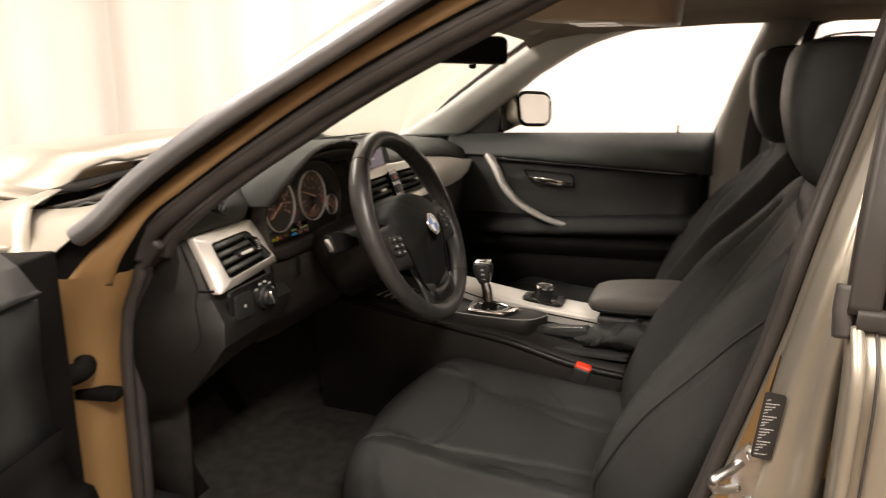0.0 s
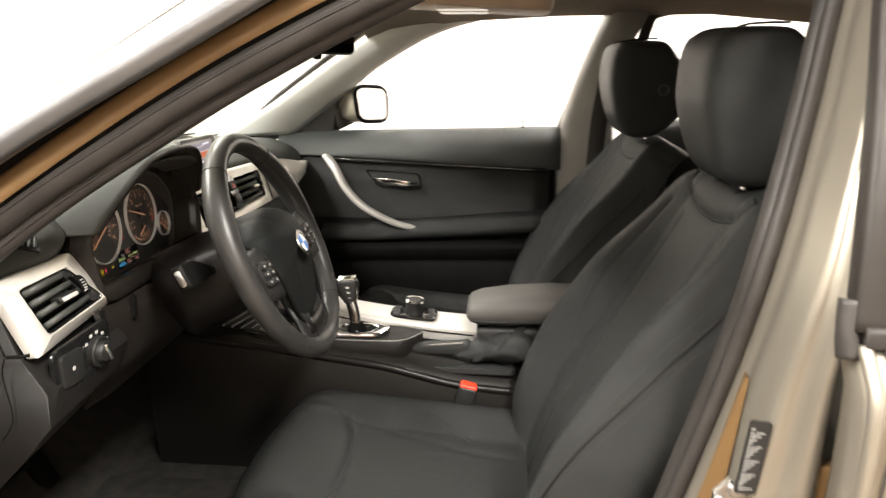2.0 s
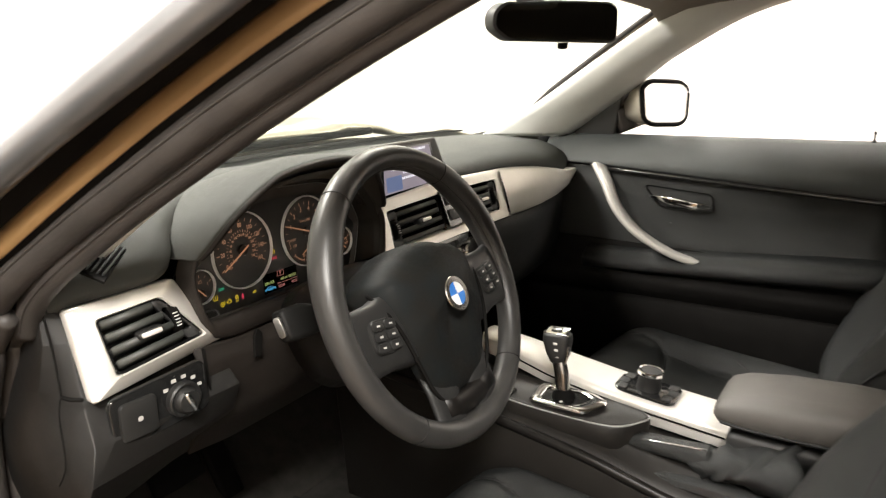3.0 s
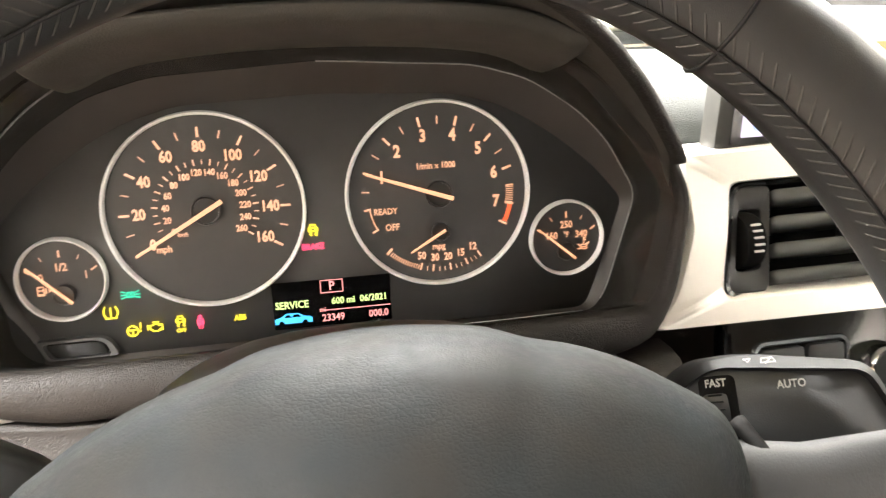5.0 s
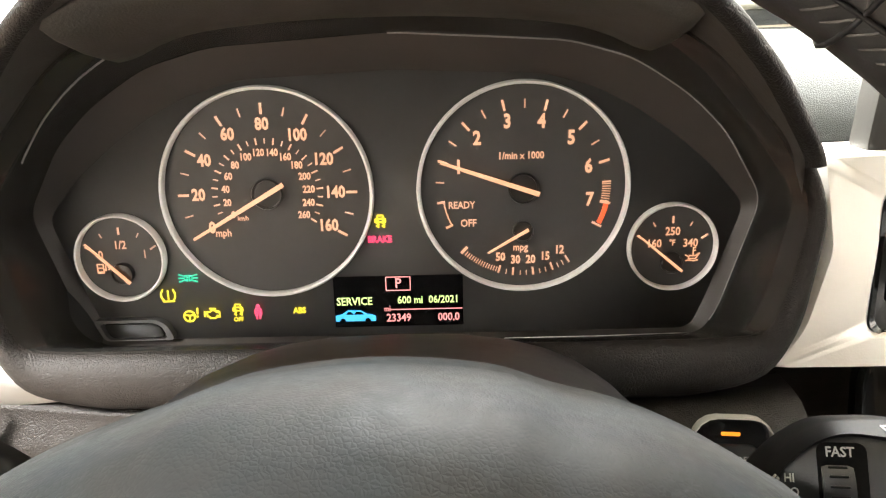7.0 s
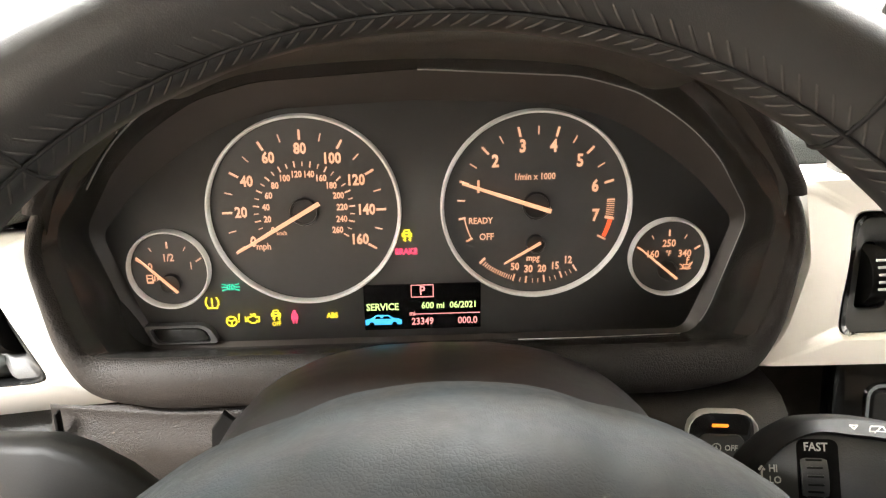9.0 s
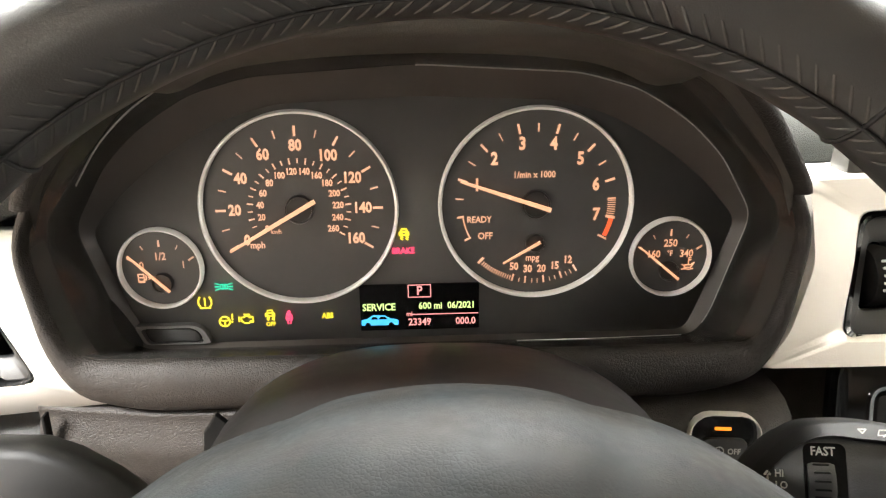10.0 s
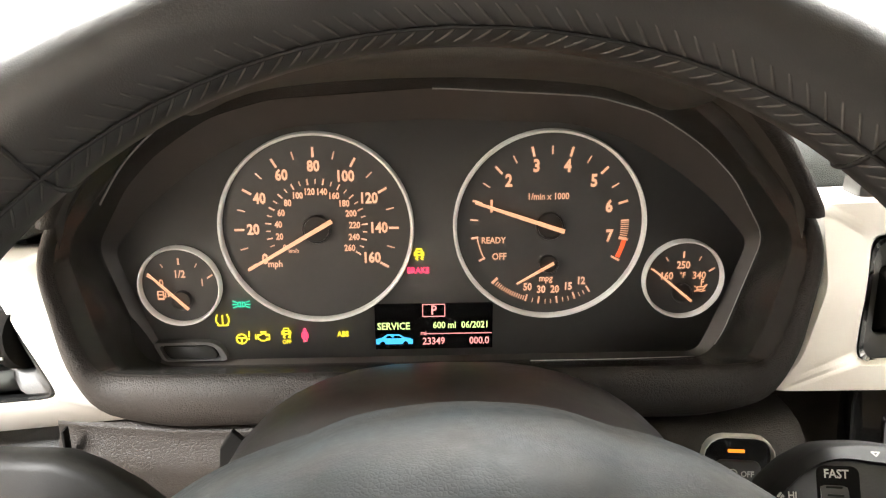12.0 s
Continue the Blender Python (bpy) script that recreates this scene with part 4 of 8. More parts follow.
    for s, f, z in ((0.985, 1.25, 0.0), (1.0, 1.0, 0.0), (0.985, 0.55, 0.001), (0.95, 0.28, 0.003), (0.89, 0.10, 0.006), (0.78, 0.02, 0.011), (0.60, 0.0, 0.0185), (0.38, 0.0, 0.0250), (0.15, 0.0, 0.0285), (0.01, 0.0, 0.029)):
        rings.append([turned_pt(p.x * s, (p.y + 0.02) * s - 0.02, z + f * table(p.y, (-0.06, 0.0, 0.02), (-0.014, -0.040, -0.055)) - 0.016 * max(0.0, -0.06 - p.y) / 0.094) for p in o3])
    part("airbag_cover", loft("airbag_cover", rings), AIRBAG, w, "black grained airbag cover")
    for sd in (-1, 1):
        gap = [turned_pt(sd * x, y, z) for x, y, z in ((0.1045, 0.014, -0.020), (0.1060, -0.004, -0.006), (0.0975, -0.037, 0.001), (0.0900, -0.067, 0.000), (0.0800, -0.099, -0.005), (0.0675, -0.130, -0.011), (0.0470, -0.1505, -0.015), (0.0, -0.1565, -0.016))]
        part("cover_gap", tube("cover_gap", curve_pts(gap, 5), 0.0026, 6), DARK, w, "dark gap beside the airbag cover")
    # the roundel, a plain disc in four quarters
    m = TURNED @ pose(0, -0.030, 0.0285)
    em = part("emblem", lathe("emblem", [(0.0, 0.0), (0.0225, 0.0), (0.0235, 0.0015), (0.0225, 0.003), (0.0165, 0.0032), (0.016, 0.002), (0.0, 0.002)], m, 40), DARK_CHROME, w, "round emblem with a dark metal ring")
    for q in range(4):
        pts = [(0.0, 0.0)] + [(0.0155 * math.cos(radians(q * 90 + 90 * k / 8)), 0.0155 * math.sin(radians(q * 90 + 90 * k / 8))) for k in range(9)]
        me = mesh_of("emblem_quarter", [m @ Vector((x, y, 0.0026)) for x, y in pts] + [m @ Vector((x, y, 0.0021)) for x, y in pts], [tuple(range(10)), tuple(range(10, 20))] + [(k, (k + 1) % 10, 10 + (k + 1) % 10, 10 + k) for k in range(10)], False)
        part("emblem_quarter", me, BLUE if q % 2 == 1 else WHITE, em)
    return w


steering_wheel()


def column():
    c = thing("steering_column", "black plastic steering column shroud with stalks", "steering column", at=tuple(wheel_pt(0, -0.02, -0.1)))
    rings = []
    for z, hx, yt, yb in ((-0.020, 0.060, 0.025, -0.075), (-0.050, 0.080, 0.038, -0.085), (-0.080, 0.090, 0.050, -0.090), (-0.130, 0.096, 0.0590, -0.095), (-0.160, 0.098, 0.0612, -0.095), (-0.19, 0.098, 0.0612, -0.10)):
        ring = []
        for k in range(36):
            b = 2 * math.pi * k / 36
            cx, sy = math.copysign(abs(math.cos(b)) ** 0.75, math.cos(b)), math.copysign(abs(math.sin(b)) ** 0.8, math.sin(b))
            ring.append(wheel_pt(hx * cx, (yt * sy) if sy > 0 else (-yb * sy), z))
        rings.append(ring)
    part("shroud", loft("shroud", rings), SHROUD, c, "black steering column shroud")
    # wiper stalk on the passenger side: a flat paddle with a bevelled edge and a marked face
    arm = [wheel_pt(x, y, z) for x, y, z in ((0.070, -0.014, -0.132), (0.110, -0.008, -0.142), (0.150, 0.0, -0.146))]
    st = part("stalk", sweep("stalk", curve_pts(arm, 4), circle(0.0105, 14)), HARD, c, "black wiper stalk with white markings")
    out2 = [(0.1290, 0.006), (0.1410, 0.0195), (0.152, 0.0272), (0.172, 0.0285), (0.2185, 0.0205), (0.2305, -0.012), (0.2320, -0.026), (0.215, -0.031), (0.150, -0.027), (0.128, -0.014)]
    o3 = rloop([(x, y, 0) for x, y in out2], 0.008, 4)
    mid = Vector((0.178, -0.002, 0))
    tilt = lambda x: (x - 0.159) * 0.35   # the tip comes towards the driver
    def ring(grow, z):
        g = [p + (p - mid).normalized() * grow * min(1.0, max(0.45, (p.x - 0.125) / 0.04)) for p in o3]
        return [wheel_pt(p.x, p.y, -0.1167 + z + tilt(p.x)) for p in g]
    part("paddle", sharp(loft("paddle", [ring(-0.004, -0.026), ring(0, -0.020), ring(0, -0.0075), ring(-0.0008, -0.0058), ring(-0.0050, -0.0012), ring(-0.0058, 0.0), ring(-0.0066, -0.0006), ring(-0.0075, -0.0016)]), 40), STALK, st, "black paddle with a bevelled edge")
    part("paddle_face", loft("paddle_face", [ring(-0.0073, -0.0018), ring(-0.0076, -0.0011)]), HARD, st, "matt black face of the paddle")
    def face(x, y, z=0.0):
        return WHEEL @ pose(x, y, -0.1174 + tilt(x) + z, 0, -19.3, 0)
    letters("marking", "FAST", 0.0048, PRINT, st, face(0.1539, 0.0173, 0.0006))
    letters("marking", "AUTO", 0.0050, PRINT, st, face(0.1838, 0.0142))
    letters("marking", "HI", 0.0042, PRINT, st, face(0.1386, 0.0079))
    letters("marking", "LO", 0.0042, PRINT, st, face(0.1392, 0.0032))
    part("marking", strokes("marking", [[(0, -0.0030), (0, 0.0022)], [(-0.0010, 0.0014), (0, 0.0026), (0.0010, 0.0014), (-0.0010, 0.0014)]], 0.0008, face(0.1344, 0.0061)), PRINT, st)
    part("marking", strokes("marking", [[(-0.0014, 0.0008), (0.0014, 0.0008), (0, -0.0009), (-0.0014, 0.0008)]], 0.0005, WHEEL @ pose(0.1673, 0.0258, -0.1160 + tilt(0.1673), -36, -19, 0)), PRINT, st)
    part("marking", strokes("marking", [[(-0.0030, -0.0010), (-0.0022, 0.0012), (0.0022, 0.0012), (0.0030, -0.0010), (-0.0030, -0.0010)], [(-0.0012, -0.0016), (0.0016, 0.0010)]], 0.0004, WHEEL @ pose(0.1752, 0.0252, -0.1160 + tilt(0.1752), -36, -19, 0)), PRINT, st)
    part("wheel_recess", slab("wheel_recess", squircle(0.0156, 0.030, 0.003), 0.0005, face(0.1546, 0.0056)), DARK, st)
    part("thumb_wheel", lathe("thumb_wheel", [(0.0, -0.0050), (0.0092, -0.0050), (0.0098, -0.0032), (0.0098, 0.0032), (0.0092, 0.0050), (0.0, 0.0050)], face(0.1548, 0.0050, -0.0055) @ pose(0, 0, 0, 0, 90, 0), 28), HARD, st, "ribbed black thumb wheel")
    for k in range(-3, 4):
        a = radians(20 * k + 8)
        part("rib", box("rib", 0.0062, 0.0009, 0.0010, 0.0003, face(0.1548, 0.0050, -0.0055) @ pose(0, 0.0098 * math.sin(a), 0.0098 * math.cos(a), -math.degrees(a), 0, 0)), STALK, st)
    # indicator stalk on the door side
    (x0, y0, z0), (x1, y1, z1) = (-0.09, 0.002, -0.095), (-0.176, 0.008, -0.102)
    sect = []
    for t, h, th, up in ((0.0, 0.008, 0.008, 0.0), (0.15, 0.010, 0.008, 0.003), (0.30, 0.015, 0.009, 0.006), (0.48, 0.0195, 0.010, 0.008), (0.62, 0.0215, 0.011, 0.009), (0.95, 0.0205, 0.011, 0.009), (1.0, 0.017, 0.008, 0.009)):
        p = Vector((x0, y0, z0)).lerp(Vector((x1, y1, z1)), t)
        sect.append([wheel_pt(p.x, p.y + up + v, p.z + u) for v, u in squircle(2 * h, 2 * th, 0.006, 4)])
    st = part("stalk", loft("stalk", sect), STALK, c, "black indicator stalk")
    part("stalk_end", slab("stalk_end", squircle(0.010, 0.026, 0.004), 0.003, WHEEL @ pose(x1 - 0.001, y1 + 0.009, z1 + 0.002, 0, -78, 0), 0.001), STEEL, st, "silver end cap of the stalk")


column()

# ---- instrument cluster ----
def polar(cx, cy, r, deg, z):
    """On the face: deg clockwise from straight up."""
    return DIAL @ pose(cx + r * math.sin(radians(deg)), cy + r * math.cos(radians(deg)), z)


def cluster():
    c = thing("instrument_cluster", "black instrument cluster with four lit silver-ringed dials", "instrument cluster", at=tuple(dial_pt(0, 0)))
    def outline(half, r, n=4):
        """Half an outline, bottom centre to top centre, mirrored and rounded; points (x, y, z)."""
        full = half + [(-x, y, z) for x, y, z in reversed(half[1:-1])]
        return [DIAL @ p for p in rloop(full, r, n)]
    face = [(0, -0.0785, 0), (0.138, -0.0785, 0), (0.158, -0.0785, 0), (0.166, -0.058, 0), (0.182, -0.010, 0), (0.1625, 0.012, 0), (0.143, 0.028, 0), (0.122, 0.042, 0), (0.103, 0.0515, 0), (0.076, 0.0590, 0), (0, 0.0622, 0)]
    line = [(0, -0.0803, 0.005), (0.140, -0.0803, 0.005), (0.1618, -0.0800, 0.005), (0.1702, -0.066, 0.005), (0.1885, -0.006, 0.005), (0.1655, 0.0290, 0.012), (0.148, 0.046, 0.013), (0.132, 0.0568, 0.014), (0.1162, 0.0660, 0.015), (0.0855, 0.0746, 0.016), (0, 0.0798, 0.017)]
    step = [(0, -0.0688, 0.038), (0.150, -0.0686, 0.038), (0.171, -0.0670, 0.038), (0.180, -0.050, 0.038), (0.1905, 0.001, 0.036), (0.170, 0.0285, 0.038), (0.158, 0.0425, 0.038), (0.142, 0.0605, 0.038), (0.126, 0.0725, 0.038), (0.094, 0.0835, 0.038), (0, 0.0890, 0.038)]
    lip_in = [(0, -0.0655, 0.050), (0.155, -0.0652, 0.050), (0.1775, -0.0635, 0.050), (0.1850, -0.045, 0.050), (0.1935, -0.001, 0.049), (0.1755, 0.030, 0.050), (0.1640, 0.045, 0.050), (0.148, 0.063, 0.050), (0.130, 0.0765, 0.050), (0.096, 0.0885, 0.050), (0, 0.0945, 0.050)]
    lip_out = [(0, -0.0945, 0.053), (0.143, -0.0962, 0.053), (0.1785, -0.0872, 0.054), (0.1925, -0.060, 0.054), (0.2000, -0.001, 0.054), (0.1850, 0.030, 0.054), (0.1730, 0.048, 0.054), (0.157, 0.068, 0.054), (0.136, 0.083, 0.054), (0.100, 0.0965, 0.054), (0, 0.1025, 0.054)]
    rf, rl, rs_, ri, ro = (outline(h, r) for h, r in ((face, 0.007), (line, 0.009), (step, 0.012), (lip_in, 0.014), (lip_out, 0.022)))
    zdir = DIAL.to_3x3() @ Vector((0, 0, 1))
    mixr = lambda a, b, t, z=0.0: [p.lerp(q, t) + zdir * z for p, q in zip(a, b)]
    part("face_plate", loft("face_plate", [[p - zdir * 0.006 for p in rf], rf]), FACE, c, "matt black dial face plate")
    part("bezel_wall", sharp(loft("bezel_wall", [[p - zdir * 0.003 for p in rf], rf, mixr(rf, rl, 0.10), mixr(rf, rl, 0.93), rl], True, False), 25), BEZEL, c, "smooth dark brown inner bezel wall")
    edge_r = [p + zdir * 0.0005 for p in rl]
    k0 = min(range(len(rl)), key=lambda k: (rl[k] - dial_pt(0.168, -0.072, 0.005)).length)
    k1 = min(range(len(rl)), key=lambda k: (rl[k] - dial_pt(0.0, 0.0798, 0.017)).length)
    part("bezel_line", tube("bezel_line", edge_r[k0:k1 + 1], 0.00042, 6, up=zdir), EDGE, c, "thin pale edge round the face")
    part("step_edge", tube("step_edge", curve_pts([dial_pt(x, y, 0.0392) for x, y in ((-0.1685, 0.0250), (-0.1667, 0.0283), (-0.1545, 0.0456), (-0.138, 0.0613), (-0.1215, 0.0722))], 6), 0.00045, 6, up=zdir), EDGE, c, "thin pale edge of the bezel step")
    part("bezel_side", sharp(loft("bezel_side", [[p - zdir * 0.001 for p in rl], mixr(rl, rs_, 0.06), mixr(rl, rs_, 0.94), mixr(rl, rs_, 0.98, 0.0012), mixr(rs_, ri, 0.08, 0.0012), mixr(rs_, ri, 0.5), ri], True, False), 25), LEDGE, c, "smooth black bezel side and ledge")
    rolled = [mixr(ri, ro, 0.0, -0.002), mixr(ri, ro, 0.04, 0.0016), mixr(ri, ro, 0.16, 0.0042), mixr(ri, ro, 0.34, 0.0052), mixr(ri, ro, 0.6, 0.0044), mixr(ri, ro, 0.84, 0.0018), mixr(ri, ro, 0.96, -0.003), mixr(ri, ro, 1.0, -0.010), mixr(ri, ro, 0.98, -0.03)]
    part("bezel_lip", loft("bezel_lip", rolled, True, False), PAD_LEATHER, c, "leather-grained rolled lip of the bezel")
    # the visor cap over the top of the bezel, notched at both ends
    cap_c = curve_pts([(-0.1195, 0.0712, 0), (-0.1125, 0.0730, 0), (-0.099, 0.0790, 0), (-0.080, 0.0838, 0), (-0.045, 0.0872, 0), (0, 0.0885, 0), (0.045, 0.0872, 0), (0.080, 0.0838, 0), (0.099, 0.0790, 0), (0.1125, 0.0730, 0), (0.1195, 0.0712, 0)], 5)
    cap = []
    for dy, z, s in ((0.0040, 0.030, 1.0), (0.0002, 0.0335, 1.0), (0.0, 0.036, 1.0), (0.0012, 0.046, 1.004), (0.0040, 0.066, 1.01), (0.0090, 0.085, 1.02), (0.0150, 0.098, 1.03)):
        cap.append([dial_pt(p.x * s, p.y + dy, z) for p in cap_c])
    part("visor_cap", sharp(sheet("visor_cap", cap), 50), HOOD, c, "smooth black visor cap above the dials", solid=0.0025)
    for x in (-0.0795, 0.0795):
        part("cap_clip", box("cap_clip", 0.008, 0.0018, 0.0022, 0.0007, DIAL @ pose(x, 0.0872, 0.058)), RING, c, "small pale clip under the visor")
    # pale strip stands in for the reflected line at the foot of the glass
    part("glass_glint", tube("glass_glint", [dial_pt(0.0555, -0.0772, 0.0125), dial_pt(0.105, -0.0772, 0.0125), dial_pt(0.1520, -0.0765, 0.0125)], 0.00024, 6), RING, c, "thin pale strip for the glint along the cluster glass")
    # trip button in a shallow outlined recess
    bt = DIAL @ pose(-0.1440, -0.0715, 0.0)
    ot = [(-0.0215, 0.0062), (0.0130, 0.0062), (0.0185, 0.0030), (0.0225, -0.0058), (-0.0160, -0.0058)]
    oi = [(-0.0180, 0.0042), (0.0112, 0.0042), (0.0155, 0.0018), (0.0180, -0.0052), (-0.0140, -0.0052)]
    to3 = lambda pts, z: rloop([bt @ Vector((x, y, z)) for x, y in pts], 0.003, 3)
    part("button_outline", frame_mesh("button_outline", to3(ot, 0.0046), to3(oi, 0.0046), zdir * -0.005, 0.0012), FACE, c, "raised edge round the trip button")
    part("trip_button", slab("trip_button", [(p.x, p.y) for p in rloop([(x * 0.93, y * 0.90, 0) for x, y in oi], 0.003, 3)], 0.0038, bt, 0.0012), LEDGE, c, "black trip button")

    def ring(cx, cy, r, w):
        m = DIAL @ pose(cx, cy, 0)
        part("dial_well", slab("dial_well", circle(r - w * 0.8, 64), 0.0008, m), WELL, c, "black dial disc")
        part("dial_ring", lathe("dial_ring", [(r, 0.0), (r, 0.004), (r - w * 0.35, 0.0056), (r - w * 0.8, 0.005), (r - w, 0.003), (r - w, 0.0)], m, 72, True), RING, c, "satin silver dial ring")
    big, small = 0.0552, 0.0238
    SX, SY, TX, TY = -0.0662, 0.0012, 0.0662, 0.0012
    FX, FY, HX, HY = -0.1462, -0.0312, 0.1452, -0.0318
    ring(SX, SY, big, 0.0022)
    ring(TX, TY, big, 0.0022)
    ring(FX, FY, small, 0.0018)
    ring(HX, HY, small, 0.0018)
    Z = 0.0011

    tick_mesh = {}

    def tick(cx, cy, r, deg, length, width, mat=LIT_DIAL):
        key = (length, width, mat.name)
        if key not in tick_mesh:
            tick_mesh[key] = slab("tick", [(-width / 2, -length / 2), (width / 2, -length / 2), (width / 2, length / 2), (-width / 2, length / 2)], 0.0003)
            tick_mesh[key].materials.append(mat)
        part("tick", tick_mesh[key], mat, c, m=polar(cx, cy, r, deg, Z) @ pose(0, 0, 0, 0, 0, -deg))

    def numeral(cx, cy, r, deg, text, size, mat=LIT_DIAL):
        letters("numeral", text, size, mat, c, polar(cx, cy, r, deg, Z + 0.0004), wide=0.82, bold=0.036)
    # speed dial
    for mph in range(0, 161, 10):
        d = -120 + mph * 1.5
        tick(SX, SY, 0.0436 if mph % 20 == 0 else 0.0432, d, 0.0056 if mph % 20 == 0 else 0.0044, 0.00125 if mph % 20 == 0 else 0.0007)
        if mph % 20 == 0:
            numeral(SX, SY, {0: 0.0350, 160: 0.0352, 100: 0.0345, 120: 0.0345, 140: 0.0350}.get(mph, 0.0357), d, str(mph), 0.0085)
    for kmh in range(0, 261, 10):
        d = -120 + kmh / 1.609 * 1.5
        tick(SX, SY, 0.0273, d, 0.0026 if kmh % 20 else 0.0034, 0.0008 if kmh % 20 == 0 else 0.0006)
        if kmh % 20 == 0:
            numeral(SX, SY, 0.0216, d, str(kmh), 0.0051)
    letters("unit", "mph", 0.0056, LIT_DIAL, c, DIAL @ pose(SX - 0.0248, SY - 0.0205, Z))
    letters("unit", "km/h", 0.0034, LIT_DIAL, c, DIAL @ pose(SX - 0.0138, SY - 0.0128, Z))
    # rev counter
    for k in range(0, 13):
        d = -71 + 28.7 * (k / 2)
        tick(TX, TY, 0.0436 if k % 2 == 0 else 0.0432, d, 0.0056 if k % 2 == 0 else 0.0046, 0.00125 if k % 2 == 0 else 0.0007)
        if k % 2 == 0:
            numeral(TX, TY, 0.0352, d, str(1 + k // 2), 0.0098)
    tick(TX, TY, 0.0432, -85, 0.0044, 0.0007)
    for k in range(9):
        tick(TX, TY, 0.0432, 86.5 + k * 1.7, 0.0044, 0.0004)
    red = [DIAL @ Vector((TX + r * math.sin(radians(a)), TY + r * math.cos(radians(a)), Z + z)) for z in (0, 0.0003) for r, seq in ((0.0430, [102 + 2 * k for k in range(8)]), (0.0455, [116 - 2 * k for k in range(8)])) for a in seq]
    part("red_zone", mesh_of("red_zone", red, [tuple(range(16)), tuple(range(16, 32))] + [(k, (k + 1) % 16, 16 + (k + 1) % 16, 16 + k) for k in range(16)], False), LIT_RED, c, "red zone of the rev counter")
    tick(TX, TY, 0.0436, 117.5, 0.0056, 0.0011)
    part("bracket", strokes("bracket", [arc(TX, TY, 0.0418, -116, -99)], 0.0007, DIAL @ pose(0, 0, Z)), LIT_DIAL, c)
    tick(TX, TY, 0.0432, -99, 0.0040, 0.0011)
    tick(TX, TY, 0.0432, -117, 0.0040, 0.0011)
    letters("word", "READY", 0.0052, LIT_DIAL, c, DIAL @ pose(TX - 0.0320, TY - 0.0085, Z))
    letters("word", "OFF", 0.0056, LIT_DIAL, c, DIAL @ pose(TX - 0.0285, TY - 0.0182, Z))
    letters("word", "1/min x 1000", 0.0052, LIT_DIAL, c, DIAL @ pose(TX - 0.0012, TY + 0.0168, Z))
    letters("unit", "mpg", 0.0054, LIT_DIAL, c, DIAL @ pose(TX - 0.0012, TY - 0.0318, Z))
    for tx, d in zip(("50", "30", "20", "15", "12"), (197.8, 185.7, 173.8, 162.2, 150.0)):
        numeral(TX, TY, 0.0387, d, tx, 0.0062)
    for d in (196, 186.5, 173, 160, 148.5):
        tick(TX, TY, 0.0452, d, 0.0042, 0.0010)
    for d in (191, 181.5, 177.5, 168.5, 164.5, 156, 152.5):
        tick(TX, TY, 0.0458, d, 0.0026, 0.0005)
    for k in range(14):
        tick(TX, TY, 0.0456, 198 + k * 1.75, 0.0026, 0.0005)
    tick(TX, TY, 0.0450, 223.5, 0.0046, 0.0014)
    # small dials
    for cx, cy, words in ((FX, FY, (("0", -60, 0.0125), ("1/2", 0, 0.0072), ("1", 60, 0.0145))), (HX, HY, (("160", -60, 0.0110), ("250", 0, 0.0085), ("340", 58, 0.0115)))):
        for d in (-60, -30, 0, 30, 60):
            tick(cx, cy - 0.006, 0.0204, d * 0.95, 0.0038 if d % 60 == 0 else 0.0026, 0.0010 if d % 60 == 0 else 0.0006)
        for tx, d, r in words:
            letters("numeral", tx, 0.0062, LIT_DIAL, c, DIAL @ pose(cx + r * math.sin(radians(d)) * 1.0, cy - 0.0005 + (r * math.cos(radians(d)) if d == 0 else 0.0020), Z + 0.0004))
    letters("unit", "\u00b0F", 0.0046, LIT_DIAL, c, DIAL @ pose(HX, HY + 0.0018, Z + 0.0004))
    # pump and oil-can signs
    sg = DIAL @ pose(FX - 0.0118, FY - 0.0060, Z)
    part("pump_sign", strokes("pump_sign", [[(-0.0018, -0.0024), (-0.0018, 0.0024), (0.0014, 0.0024), (0.0014, -0.0024), (-0.0018, -0.0024)], [(-0.0018, 0.0004), (0.0014, 0.0004)], [(-0.0018, -0.0018), (0.0014, -0.0018)], [(0.0014, -0.0004), (0.0026, -0.0010), (0.0026, 0.0016)], [(0.0040, 0.0006), (0.0050, 0.0), (0.0040, -0.0006)]], 0.0006, sg), LIT_DIAL, c)
    sg = DIAL @ pose(HX + 0.0112, HY - 0.0055, Z)
    part("oil_sign", strokes("oil_sign", [[(-0.0020, -0.0016), (-0.0016, 0.0), (0.0016, 0.0), (0.0038, 0.0014)], [(-0.0020, -0.0016), (0.0018, -0.0016), (0.0038, 0.0014)], [(-0.0036, 0.0004), (-0.0018, -0.0006)], [(0.0004, 0.0), (0.0004, 0.0044)], [(0.0004, 0.0044), (0.0016, 0.0044)], [(0.0004, 0.0030), (0.0016, 0.0030)], [(-0.0034, -0.0026), (-0.0012, -0.0024), (0.0008, -0.0028), (0.0030, -0.0024)]], 0.0006, sg), LIT_DIAL, c)

    def needle(cx, cy, deg, reach, tail, width, hub):
        m = DIAL @ pose(cx, cy, 0.0028) @ pose(0, 0, 0, 0, 0, -deg)
        hb = part("needle_hub", lathe("needle_hub", [(0.0, 0.0), (hub, -0.0016), (hub, 0.0026), (hub * 0.95, 0.0032), (hub * 0.88, 0.0031), (hub * 0.86, 0.0020), (0.0, 0.0024)], DIAL @ pose(cx, cy, 0.001), 32), HUB, c, "dark grey needle hub")
